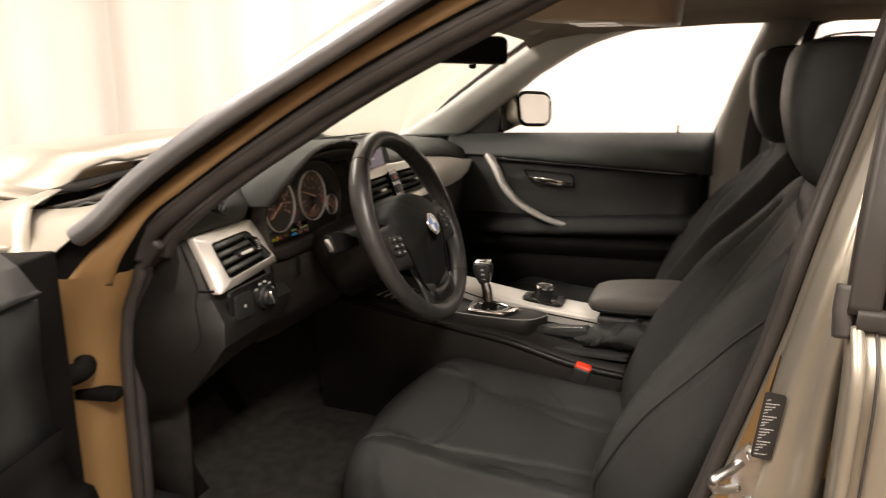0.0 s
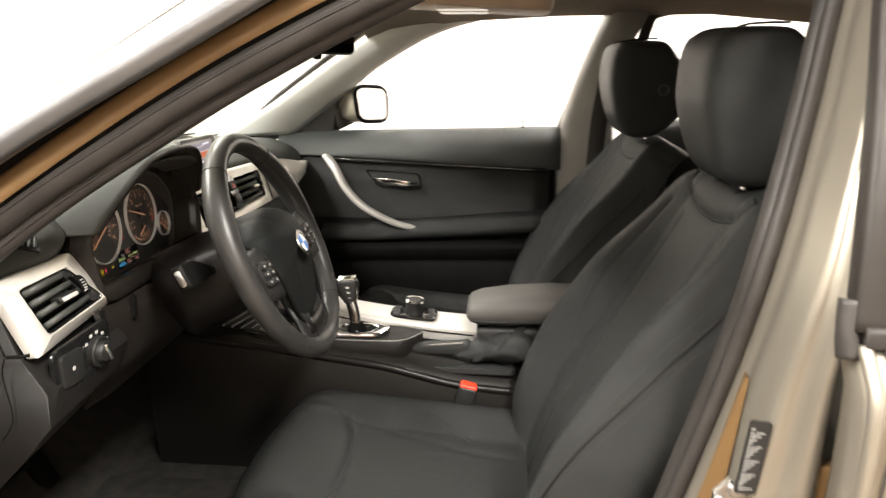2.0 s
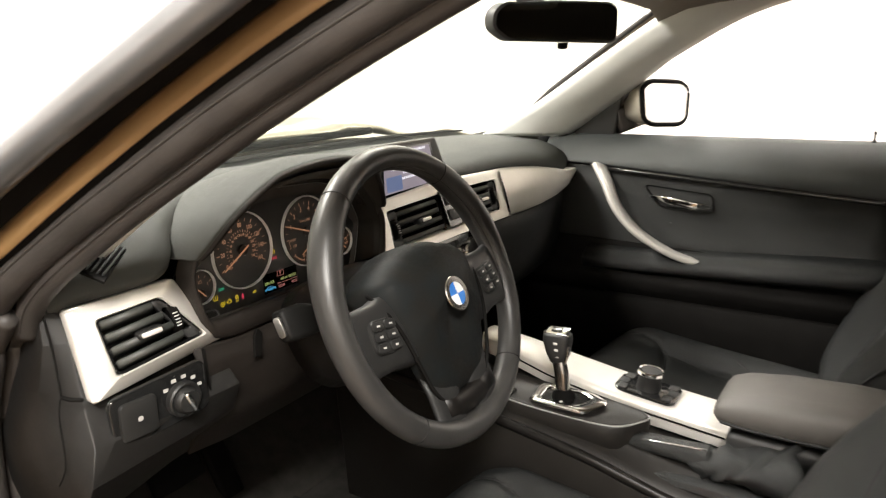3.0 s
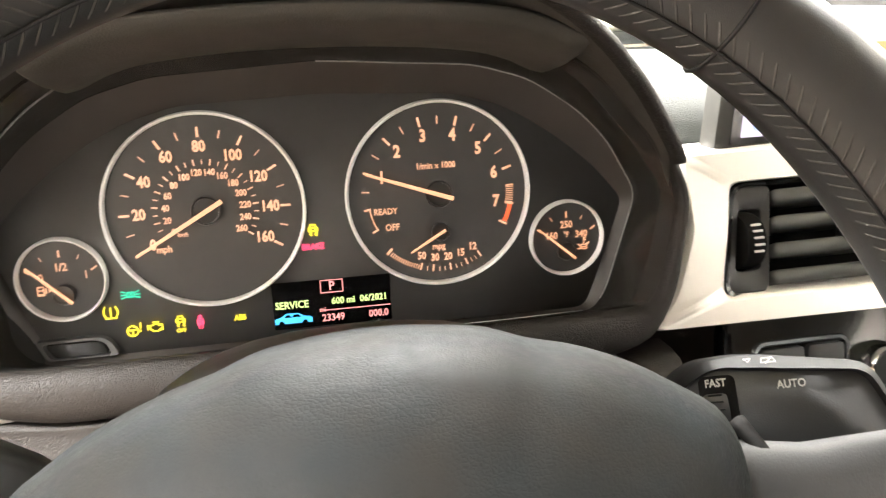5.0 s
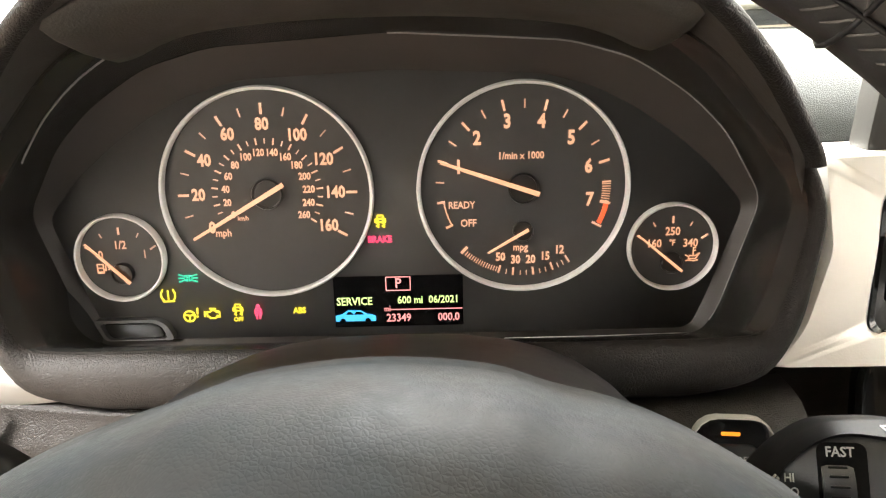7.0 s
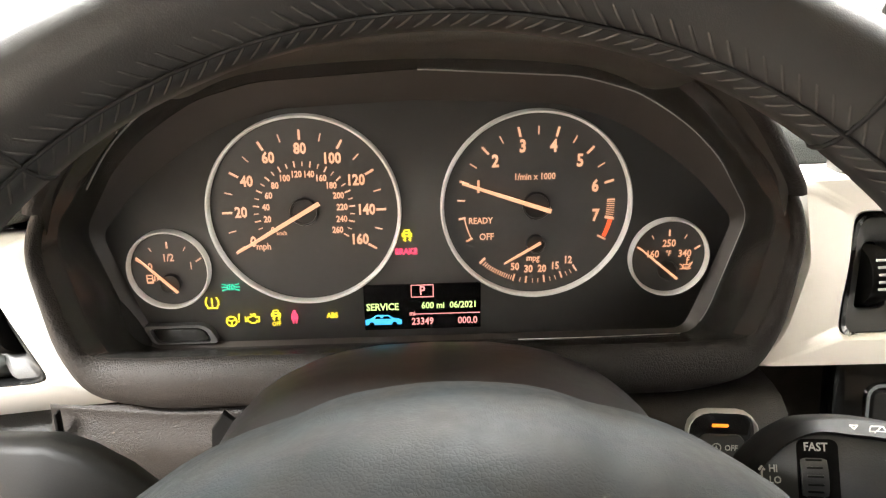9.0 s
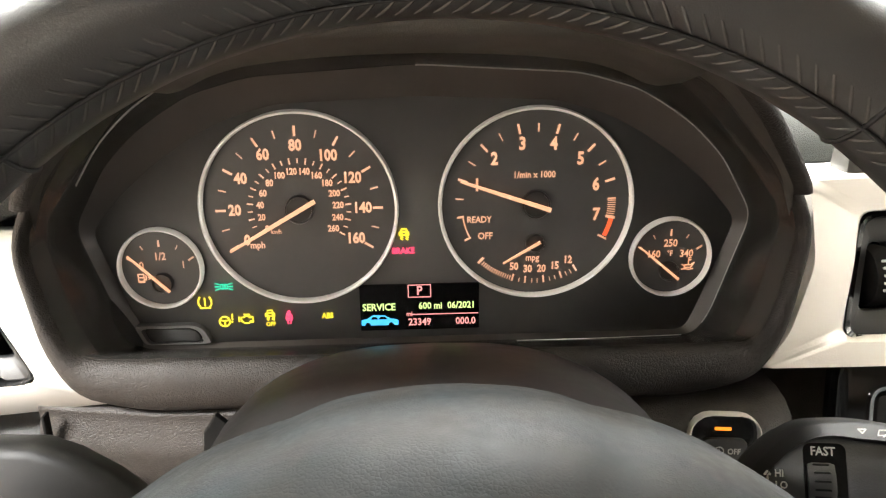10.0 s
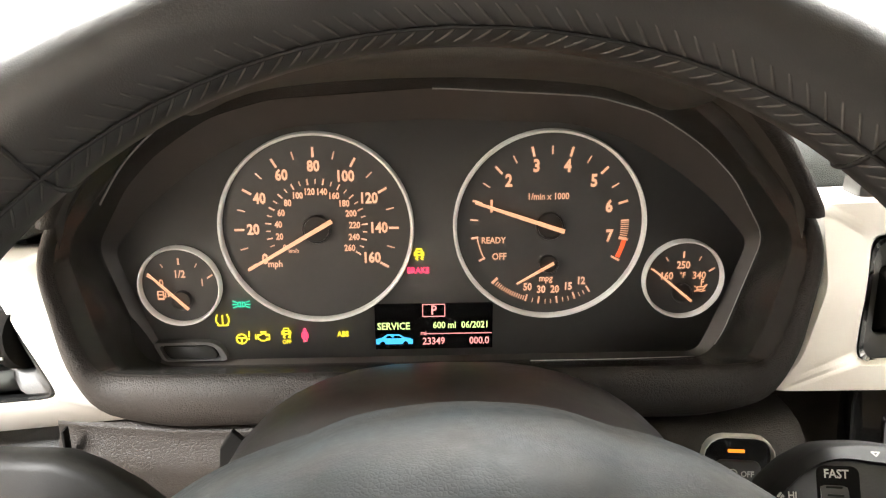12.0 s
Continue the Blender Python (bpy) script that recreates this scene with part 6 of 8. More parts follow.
def dash_trim():
    # driver's vent and its silver frame
    tl, tr, r, bl = (-0.694, 0.316, 0.868), (-0.570, 0.282, 0.880), (-0.520, 0.259, 0.789), (-0.709, 0.256, 0.774)
    nrm = (-0.30, -0.92, 0.22)
    t = thing("vent_trim", "satin silver trim frame round the driver's air vent", "dashboard trim", at=bl)
    ins = [(-0.668, 0.297, 0.852), (-0.600, 0.270, 0.866), (-0.560, 0.243, 0.812), (-0.674, 0.258, 0.794)]
    part("trim_frame", frame_mesh("trim_frame", rloop([tl, tr, (-0.554, 0.262, 0.835), (-0.541, 0.259, 0.812), r, bl], 0.006), rloop([ins[0], ins[1], (-0.582, 0.258, 0.842), (-0.570, 0.250, 0.826), ins[2], ins[3]], 0.006), (0.005, 0.018, -0.004), 0.003), SILVER, t)
    vent("air_vent", ins, nrm, 4, "black driver's side air vent with angled slats", 0.52, 1)
    # silver trim by the dials, running down beside the bezel
    # light switch unit
    lm = pose(-0.634, 0.2455, 0.748, 90, 0, -4)
    ls = thing("light_switch", "black headlamp switch panel with rotary knob", "light switch", at=(-0.634, 0.24, 0.738))
    part("switch_panel", slab("switch_panel", squircle(0.128, 0.066, 0.012), 0.006, lm @ pose(0, 0, 0, 0, 0, 4), 0.002), GLOSS, ls)
    part("switch_panel", slab("switch_panel", squircle(0.046, 0.046, 0.006), 0.009, lm @ pose(-0.032, -0.003, 0.002), 0.002), HARD, ls, "square black push button")
    part("knob_ring", lathe("knob_ring", [(0.022, 0.0), (0.022, 0.010), (0.020, 0.012), (0.016, 0.010), (0.016, 0.0)], lm @ pose(0.026, -0.002, 0.004), 36, True), HARD, ls)
    kn = part("knob", lathe("knob", [(0.0, 0.0), (0.016, 0.0), (0.0155, 0.014), (0.013, 0.017), (0.0, 0.017)], lm @ pose(0.026, -0.002, 0.006), 32), HARD, ls, "black rotary knob")
    part("knob_bar", box("knob_bar", 0.007, 0.030, 0.010, 0.003, lm @ pose(0.026, -0.002, 0.024) @ pose(0, 0, 0, 0, 0, 25)), CHROME, ls, "chrome grip bar of the knob")
    part("button_mark", slab("button_mark", squircle(0.006, 0.006, 0.002), 0.0004, lm @ pose(-0.032, -0.003, 0.0112)), PRINT, ls)
    for a in (-50, -20, 10, 40, 70):
        part("button_mark", slab("button_mark", squircle(0.0065, 0.0045, 0.001), 0.0004, lm @ pose(0.026 + 0.027 * math.sin(radians(a)), -0.002 + 0.027 * math.cos(radians(a)), 0.0064)), PRINT, ls)
    # centre trim with two vents
    c = thing("centre_trim", "satin silver trim band across the centre and passenger dash", "dashboard trim", at=(0.05, 0.26, 0.80))
    top, bot = 0.904, 0.806
    outer = rloop([(-0.158, 0.288, top - 0.006), (0.05, 0.286, top), (0.268, 0.272, top - 0.003), (0.262, 0.240, bot - 0.004), (0.05, 0.242, bot - 0.001), (-0.187, 0.2495, bot - 0.003), (-0.171, 0.256, 0.822), (-0.156, 0.270, 0.856)], 0.006, 4)
    inner = rloop([(-0.126, 0.282, 0.879), (0.05, 0.277, 0.884), (0.236, 0.264, 0.884), (0.230, 0.246, 0.822), (0.05, 0.250, 0.820), (-0.140, 0.2535, 0.818), (-0.137, 0.260, 0.832), (-0.131, 0.270, 0.853)], 0.007, 4)
    part("trim_frame", frame_mesh("trim_frame", outer, inner, (0, 0.025, 0), 0.003), SILVER, c)
    rows = []
    for x, yt, zt, yb, zb in ((0.262, 0.273, 0.902, 0.240, 0.802), (0.33, 0.266, 0.898, 0.240, 0.800), (0.42, 0.256, 0.888, 0.240, 0.800), (0.50, 0.246, 0.874, 0.238, 0.806), (0.57, 0.240, 0.860, 0.238, 0.822), (0.635, 0.248, 0.856, 0.246, 0.848)):
        a, b = Vector((x, yt, zt)), Vector((x, yb, zb))
        rows.append([a + Vector((0, 0.02, 0)), a + Vector((0, 0.003, 0.0)), a.lerp(b, 0.06) + Vector((0, -0.003, 0)), a.lerp(b, 0.5) + Vector((0, -0.005, 0)), a.lerp(b, 0.94) + Vector((0, -0.003, 0)), b + Vector((0, 0.003, 0)), b + Vector((0, 0.02, 0))])
    part("trim_panel", sheet("trim_panel", rows), SILVER, c, "satin silver passenger trim panel")
    vent("air_vent", [(-0.126, 0.282, 0.879), (0.026, 0.278, 0.884), (0.030, 0.251, 0.820), (-0.140, 0.2535, 0.818)], (0, -0.91, 0.40), 4, "black centre air vent with five slats", 0.56, -1)
    vent("air_vent", [(0.074, 0.276, 0.884), (0.236, 0.264, 0.884), (0.230, 0.246, 0.822), (0.072, 0.250, 0.820)], (-0.07, -0.91, 0.40), 4, "black centre air vent with five slats", 0.56, 1)
    dv = thing("hazard_switch", "black hazard switch panel between the centre vents", "switch panel", at=(0.05, 0.265, 0.855))
    dm = pose(0.051, 0.266, 0.856, 90 - 22, 0, 0)
    part("panel", slab("panel", squircle(0.044, 0.072, 0.006), 0.006, dm), GLOSS, dv)
    part("button", slab("button", squircle(0.030, 0.022, 0.004), 0.003, dm @ pose(0, 0.016, 0.006), 0.001), HARD, dv)
    part("hazard_mark", slab("hazard_mark", [(-0.007, -0.005), (0.007, -0.005), (0, 0.007)], 0.0004, dm @ pose(0, 0.016, 0.0091)), RED, dv, "red triangle")
    part("button", slab("button", squircle(0.030, 0.022, 0.004), 0.003, dm @ pose(0, -0.014, 0.006), 0.001), HARD, dv)
    # centre stack: radio and climate controls
    s = thing("climate_panel", "black radio and climate control panel with silver knobs", "control panel", at=(0.05, 0.25, 0.72))
    sm = pose(0.045, 0.262, 0.725, 90 - 12, 0, 0)
    part("panel", slab("panel", squircle(0.345, 0.155, 0.02), 0.012, sm @ pose(0, 0, -0.008), 0.003), GLOSS, s)
    for sd in (-1, 1):
        kx, ky = sd * 0.120, 0.037
        part("chrome_surround", frame_mesh("chrome_surround", [sm @ Vector((kx + x, ky + y, 0.007)) for x, y in squircle(0.068, 0.034, 0.008)], [sm @ Vector((kx + x, ky + y, 0.007)) for x, y in squircle(0.063, 0.029, 0.006)], sm.to_3x3() @ Vector((0, 0, -0.006)), 0.001), CHROME, s, "thin chrome surround")
        part("button", slab("button", squircle(0.031, 0.024, 0.003), 0.005, sm @ pose(kx + sd * 0.0145, ky, 0.003), 0.001), HARD, s)
        letters("button_mark", "MIN" if sd < 0 else "MAX", 0.0075, PRINT, s, sm @ pose(kx + sd * 0.0145, ky, 0.0083))
        part("button", slab("button", squircle(0.026, 0.024, 0.003), 0.005, sm @ pose(kx - sd * 0.0165, ky, 0.003), 0.001), HARD, s)
        part("knob", lathe("knob", [(0.0, 0.0), (0.0145, 0.0), (0.0145, 0.013), (0.0125, 0.016), (0.0, 0.0155)], sm @ pose(sd * 0.066, 0.032, 0.003), 32), CHROME, s, "chrome-edged rotary knob")
        part("knob_face", lathe("knob_face", [(0.0, 0.0), (0.0115, 0.0), (0.0115, 0.001), (0.0, 0.001)], sm @ pose(sd * 0.066, 0.032, 0.0188), 32), HARD, s)
    part("silver_strip", box("silver_strip", 0.096, 0.012, 0.006, 0.002, sm @ pose(0.0, 0.036, 0.006)), SILVER, s, "satin silver strip between the knobs")
    for k in range(6):
        part("button", slab("button", squircle(0.0135, 0.012, 0.002), 0.004, sm @ pose(-0.0375 + 0.015 * k, 0.054, 0.004), 0.001), HARD, s)
        part("button", slab("button", squircle(0.034, 0.013, 0.002), 0.004, sm @ pose(-0.095 + 0.038 * k, -0.040, 0.004), 0.001), HARD, s)
        part("button_mark", slab("button_mark", squircle(0.010, 0.003, 0.001), 0.0004, sm @ pose(-0.095 + 0.038 * k, -0.040, 0.0082)), PRINT, s)
    part("disc_slot", box("disc_slot", 0.18, 0.006, 0.004, 0.001, sm @ pose(0, 0.016, 0.004)), DARK, s)
    part("chrome_strip", box("chrome_strip", 0.27, 0.004, 0.004, 0.001, sm @ pose(0, -0.012, 0.005)), CHROME, s, "thin chrome strip")
    # start button beside the column
    b = thing("start_button", "black engine start button in a silver surround", "button", at=(-0.212, 0.24, 0.785))
    bm_ = pose(-0.2105, 0.2275, 0.7725, 90 - 14, 0, -6)
    part("surround", frame_mesh("surround", [bm_ @ Vector((x, y, 0.006)) for x, y in squircle(0.0364, 0.0376, 0.011)], [bm_ @ Vector((x, y, 0.006)) for x, y in squircle(0.0350, 0.0362, 0.0103)], bm_.to_3x3() @ Vector((0, 0, -0.006)), 0.001), SILVER, b, "thin satin silver surround")
    part("push_face", slab("push_face", squircle(0.0338, 0.035, 0.0095), 0.0030, bm_, 0.001), GLOSS, b, "glossy black well of the button")
    part("push_face", slab("push_face", squircle(0.0230, 0.0225, 0.004), 0.0022, bm_ @ pose(0, -0.0055, 0.0030), 0.001), HARD, b, "black push button")
    part("lamp", box("lamp", 0.0085, 0.0018, 0.0008, 0.0003, bm_ @ pose(-0.001, 0.0105, 0.0034)), LED_ORANGE, b, "small orange lamp bar")
    letters("marking", "OFF", 0.0044, PRINT, b, bm_ @ pose(0.0046, -0.0010, 0.0054))
    letters("marking", "A", 0.0034, PRINT, b, bm_ @ pose(-0.0030, -0.0010, 0.0054))
    part("marking", tube("marking", [bm_ @ Vector((-0.0030 + 0.0024 * math.cos(a), -0.0010 + 0.0024 * math.sin(a), 0.0054)) for a in [2 * math.pi * k / 14 for k in range(14)]], 0.0003, 5, True), PRINT, b)


def screen():
    t = thing("centre_screen", "free-standing dashboard display with a menu in a dark frame", "display", at=(-0.01, 0.31, 0.90))
    m = pose(0.0, 0.307, 0.942, 90 - 6, 0, 3)
    out = [(-0.124, 0.050), (0.076, 0.044), (0.120, -0.048), (-0.136, -0.048)]
    o = [(p.x, p.y) for p in rloop([(x, y, 0) for x, y in out], 0.008, 4)]
    part("housing", slab("housing", o, 0.015, m @ pose(0, 0, -0.011), 0.004), SCREEN_FRAME, t, "dark grey display frame")
    part("bezel", slab("bezel", [(-0.116, 0.042), (0.052, 0.037), (0.074, -0.042), (-0.125, -0.042)], 0.0008, m @ pose(0, 0, 0.0040)), GLOSS, t, "gloss black border of the screen")
    d = part("display_panel", slab("display_panel", [(-0.110, 0.038), (0.046, 0.0335), (0.066, -0.038), (-0.118, -0.038)], 0.0006, m @ pose(0, 0, 0.0048)), SCREEN_GREY, t, "dim mauve-grey screen")
    part("screen_bar", box("screen_bar", 0.118, 0.012, 0.0006, 0.0002, m @ pose(-0.030, 0.0085, 0.0060)), SCREEN_ORANGE, d, "orange menu bar")
    for y in (0.0155, 0.0015):
        part("screen_line", box("screen_line", 0.122, 0.0010, 0.0005, 0.0001, m @ pose(-0.030, y, 0.0061)), SCREEN_TEXT, d)
    part("screen_line", box("screen_line", 0.090, 0.0009, 0.0005, 0.0001, m @ pose(-0.050, 0.0265, 0.0060)), SCREEN_TEXT, d)
    part("screen_picture", slab("screen_picture", squircle(0.050, 0.026, 0.003), 0.0005, m @ pose(-0.085, -0.022, 0.0056)), SCREEN_BLUE, d, "blue picture on the screen")
    for x, y, w in ((0.012, 0.030, 0.046), (-0.085, 0.0310, 0.040), (-0.050, 0.0205, 0.034), (-0.030, -0.006, 0.05), (-0.030, -0.016, 0.06)):
        for k in range(int(w / 0.006)):
            part("text_bar", box("text_bar", 0.0042, 0.0042, 0.0005, 0.0001, m @ pose(x - w / 2 + 0.006 * k + 0.003, y, 0.0059)), SCREEN_TEXT, d)


dashboard()
dash_trim()
screen()

# ---- centre console ----
def console():
    c = thing("centre_console", "black centre console with silver trim strip", "console", at=(0, -0.1, 0.30))
    # main body: driver's side wall sweeps back and up
    st = ((0.42, 0.115, 0.61, 0.575), (0.25, 0.117, 0.595, 0.560), (0.13, 0.121, 0.580, 0.548), (0.0, 0.125, 0.566, 0.533), (-0.10, 0.127, 0.556, 0.520), (-0.17, 0.124, 0.540, 0.502), (-0.26, 0.119, 0.525, 0.480), (-0.40, 0.112, 0.515, 0.465), (-0.60, 0.108, 0.515, 0.46), (-0.85, 0.105, 0.50, 0.46))
    rings = []
    for y, w, zt, zs in st:
        rings.append([(-w + 0.020, y, 0.25), (-w - 0.004, y, zs - 0.10), (-w - 0.010, y, zs), (-w - 0.004, y, zs + 0.012), (-w + 0.012, y, zs + 0.022), (-w + 0.030, y, zt - 0.012), (-w + 0.042, y, zt), (0.0, y, zt + 0.002), (w - 0.03, y, zt), (w, y, zt - 0.02), (w + 0.01, y, zs), (w - 0.02, y, 0.25)])
    part("console_body", loft("console_body", rings), CONSOLE, c, "black plastic console body", bevel=0.003)
    part("console_edge", tube("console_edge", curve_pts([(-w - 0.004, y, zs + 0.008) for y, w, zt, zs in st], 5), 0.009, 8), SHROUD, c, "rounded black console edge")
    # raised shifter deck
    deck = curve_pts([(-0.100, 0.20, 0), (-0.108, 0.08, 0), (-0.108, -0.05, 0), (-0.098, -0.130, 0), (-0.060, -0.165, 0), (-0.030, -0.168, 0), (-0.012, -0.10, 0), (-0.008, 0.0, 0), (-0.012, 0.12, 0), (-0.02, 0.20, 0)], 4, True)
    zz = lambda y: 0.578 + 0.05 * max(0, y) - 0.01 * max(0, -y)
    rings = [[(p.x, p.y, 0.50) for p in deck], [(p.x - 0.003, p.y, zz(p.y) - 0.022) for p in deck], [(p.x, p.y, zz(p.y) - 0.006) for p in deck], [(lerp(p.x, -0.055, 0.06), lerp(p.y, 0.02, 0.02), zz(p.y)) for p in deck], [(lerp(p.x, -0.055, 0.12), lerp(p.y, 0.02, 0.04), zz(p.y) - 0.001) for p in deck]]
    part("shifter_deck", loft("shifter_deck", rings), CONSOLE, c, "satin black shifter deck")
    part("deck_rim", tube("deck_rim", [Vector((lerp(p.x, -0.055, 0.025), lerp(p.y, 0.02, 0.010), zz(p.y) - 0.0022)) for p in deck], 0.0013, 6, True), EDGE, c, "pale edge of the shifter deck")
    # ribbed shutter of the tray in front of the lever
    sh = part("tray_shutter", box("tray_shutter", 0.100, 0.125, 0.004, 0.0015, pose(-0.052, 0.198, 0.5895, 2.5, 0, -14)), SHROUD, c, "ribbed black tray shutter")
    for k, (wide, mat) in enumerate(((0.0022, EDGE), (0.0022, EDGE), (0.0024, EDGE), (0.0050, CHROME), (0.0026, CHROME))):
        part("shutter_rib", box("shutter_rib", 0.096, wide, 0.004, 0.0008, pose(-0.050 - 0.002 * k, 0.242 - 0.021 * k, 0.5940 - 0.0009 * k, 0, 0, -14)), mat, sh)
    # silver strip beside the shifter, with the control knob on it
    strip = []
    for y, xl, xr, z in ((0.16, 0.0, 0.050, 0.64), (0.08, -0.006, 0.062, 0.625), (0.0, -0.010, 0.078, 0.606), (-0.08, -0.010, 0.085, 0.592), (-0.16, -0.008, 0.088, 0.582), (-0.24, -0.006, 0.090, 0.575), (-0.292, -0.006, 0.090, 0.572)):
        strip.append([(xl - 0.002, y, z - 0.035), (xl - 0.002, y, z - 0.006), (xl + 0.004, y, z), (lerp(xl, xr, 0.5), y, z + 0.003), (xr - 0.004, y, z), (xr, y, z - 0.006), (xr, y, z - 0.035)])
    part("trim_strip", loft("trim_strip", strip), SILVER, c, "satin silver console strip", bevel=0.002)
    part("strip_line", tube("strip_line", curve_pts([(-0.0085, 0.08, 0.607), (-0.0125, 0.0, 0.589), (-0.0125, -0.12, 0.572), (-0.0085, -0.285, 0.556)], 5), 0.0015, 6), DARK, c)
    # gear lever
    g = thing("gear_lever", "black and chrome gear lever in a silver gate", "gear lever", at=(-0.055, -0.03, 0.575))
    gm = pose(-0.058, -0.030, 0.579)
    gate = [(-0.042, 0.045), (0.030, 0.052), (0.038, -0.04), (0.018, -0.075), (-0.035, -0.052)]
    part("gate_plate", frame_mesh("gate_plate", rloop([gm @ Vector((x, y, 0.006)) for x, y in gate], 0.012), rloop([gm @ Vector((x * 0.68, y * 0.66 + 0.002, 0.007)) for x, y in gate], 0.010), (0, 0, -0.006), 0.001), CHROME, g, "polished silver gate plate")
    part("gate_floor", slab("gate_floor", [(x * 0.7, y * 0.68 + 0.002) for x, y in gate], 0.004, gm), GLOSS, g)
    part("gaiter", lathe("gaiter", [(0.020, 0.0), (0.019, 0.006), (0.013, 0.012), (0.012, 0.016)], gm @ pose(0.0, 0.0, 0.004), 20), DARK, g)
    path = curve_pts([(-0.058, -0.030, 0.585), (-0.055, -0.024, 0.62), (-0.050, -0.016, 0.645), (-0.044, -0.010, 0.672), (-0.042, -0.008, 0.690)], 6)
    part("neck", sweep("neck", path[:16], lambda t: squircle(lerp(0.022, 0.019, t), lerp(0.024, 0.022, t), 0.008, 4), up=(0, 1, 0)), DARK_CHROME, g, "dark polished neck of the lever")
    head = path[11:]
    part("grip", sweep("grip", head, lambda t: squircle(table(t, (0, 0.25, 0.6, 0.9, 1.0), (0.021, 0.029, 0.034, 0.033, 0.026)), table(t, (0, 0.25, 0.6, 0.9, 1.0), (0.026, 0.040, 0.048, 0.046, 0.036)), 0.011, 5), up=(0, 1, 0)), HARD, g, "black grip")
    for dy in (-0.0215, 0.0205):
        part("grip_trim", sweep("grip_trim", [p + Vector((-0.006, dy * table(k / (len(head) - 1), (0, 0.3, 1.0), (0.55, 0.9, 1.0)), 0.001)) for k, p in enumerate(head)], lambda t: squircle(0.007, 0.0045, 0.002, 3), up=(0, 1, 0)), DARK_CHROME, g, "dark chrome edge of the grip")
    part("grip_cap", box("grip_cap", 0.024, 0.040, 0.006, 0.0028, pose(-0.042, -0.008, 0.6915) @ pose(0, 0, 0, -6, -14)), CHROME, g, "chrome top of the grip")
    part("cap_button", box("cap_button", 0.013, 0.020, 0.004, 0.0015, pose(-0.043, -0.008, 0.6945) @ pose(0, 0, 0, -6, -14)), GLOSS, g)
    for k in range(3):
        part("button_mark", box("button_mark", 0.0016, 0.007, 0.004, 0.0006, pose(-0.0608, -0.012 - 0.002 * k, 0.676 - 0.011 * k) @ pose(0, 0, 0, 0, 10)), PRINT, g)
    for k in range(3):
        part("deck_button", box("deck_button", 0.022, 0.012, 0.004, 0.0015, pose(-0.086 + 0.002 * k, 0.055 - 0.045 * k, 0.583)), GLOSS, c)
        part("deck_mark", slab("deck_mark", squircle(0.009, 0.004, 0.001), 0.0004, pose(-0.086 + 0.002 * k, 0.055 - 0.045 * k, 0.5852)), PRINT, c)
    # control knob
    k = thing("control_knob", "round silver-topped control knob with black keys", "control knob", at=(0.038, -0.145, 0.585))
    km = pose(0.038, -0.145, 0.585, 4, 0, 0)
    part("key_plate", slab("key_plate", squircle(0.070, 0.105, 0.016), 0.005, km, 0.001), GLOSS, k)
    for sx, sy in ((-0.022, 0.038), (0.022, 0.038), (0.0, 0.042), (-0.022, -0.038), (0.022, -0.038), (0.0, -0.042)):
        part("key", slab("key", squircle(0.020, 0.016, 0.003), 0.004, km @ pose(sx, sy, 0.004), 0.001), HARD, k)
    part("knob", lathe("knob", [(0.0, 0.0), (0.021, 0.0), (0.020, 0.004), (0.0195, 0.022), (0.0215, 0.026), (0.0215, 0.031), (0.0195, 0.033), (0.0, 0.0335)], km @ pose(0, 0, 0.005), 40), HARD, k, "black ribbed knob")
    part("knob_top", lathe("knob_top", [(0.017, 0.0), (0.0222, 0.0), (0.0222, 0.005), (0.020, 0.0066), (0.017, 0.006)], km @ pose(0, 0, 0.0325), 40, True), CHROME, k, "silver knob rim")
    # armrest
    a = thing("armrest", "grey leather padded centre armrest", "armrest", at=(0, -0.45, 0.56))
    rings = []
    for y, h, w in ((-0.268, 0.012, 0.058), (-0.276, 0.026, 0.066), (-0.30, 0.036, 0.072), (-0.36, 0.042, 0.075), (-0.45, 0.045, 0.076), (-0.55, 0.044, 0.076), (-0.60, 0.036, 0.072), (-0.615, 0.018, 0.062)):
        zc = 0.615 + 0.012 * min(1, (-0.268 - y) / 0.15)
        rings.append([(0.018 + w * math.copysign(abs(math.cos(b)) ** 0.5, math.cos(b)), y, zc + h * 0.8 * math.copysign(abs(math.sin(b)) ** 0.7, math.sin(b))) for b in [2 * math.pi * q / 20 for q in range(20)]])
    part("cushion", loft("cushion", rings), material("grey_leather", (0.075, 0.070, 0.064), 0.5, bump=0.25, bump_scale=900, kind="grain", vary=0.12, vary_scale=14), a, "dark grey leather cushion")
    part("seam", tube("seam", curve_pts([(-0.052, -0.28, 0.606), (-0.058, -0.33, 0.606), (-0.060, -0.45, 0.610), (-0.060, -0.58, 0.612)], 5), 0.0022, 6), SEAM, a)
    part("base", box("base", 0.135, 0.33, 0.05, 0.010, pose(0.018, -0.455, 0.565)), HARD, a, "black armrest base")
    # handbrake with its gaiter
    h = thing("handbrake", "black leather handbrake lever with creased gaiter", "handbrake", at=(-0.062, -0.25, 0.52))
    part("grip", sweep("grip", curve_pts([(-0.066, -0.142, 0.540), (-0.066, -0.18, 0.547), (-0.066, -0.24, 0.549), (-0.066, -0.275, 0.552)], 5), lambda t: squircle(0.028 + 0.006 * t, (0.024 + 0.008 * t) * (0.8 if t < 0.06 else 1), 0.010, 4)), LEATHER, h, "black leather grip")
    part("grip_button", lathe("grip_button", [(0.0, 0.0), (0.007, 0.0), (0.007, 0.006), (0.005, 0.008), (0.0, 0.008)], pose(-0.066, -0.142, 0.540, -95, 0, 0), 16), CHROME, h)
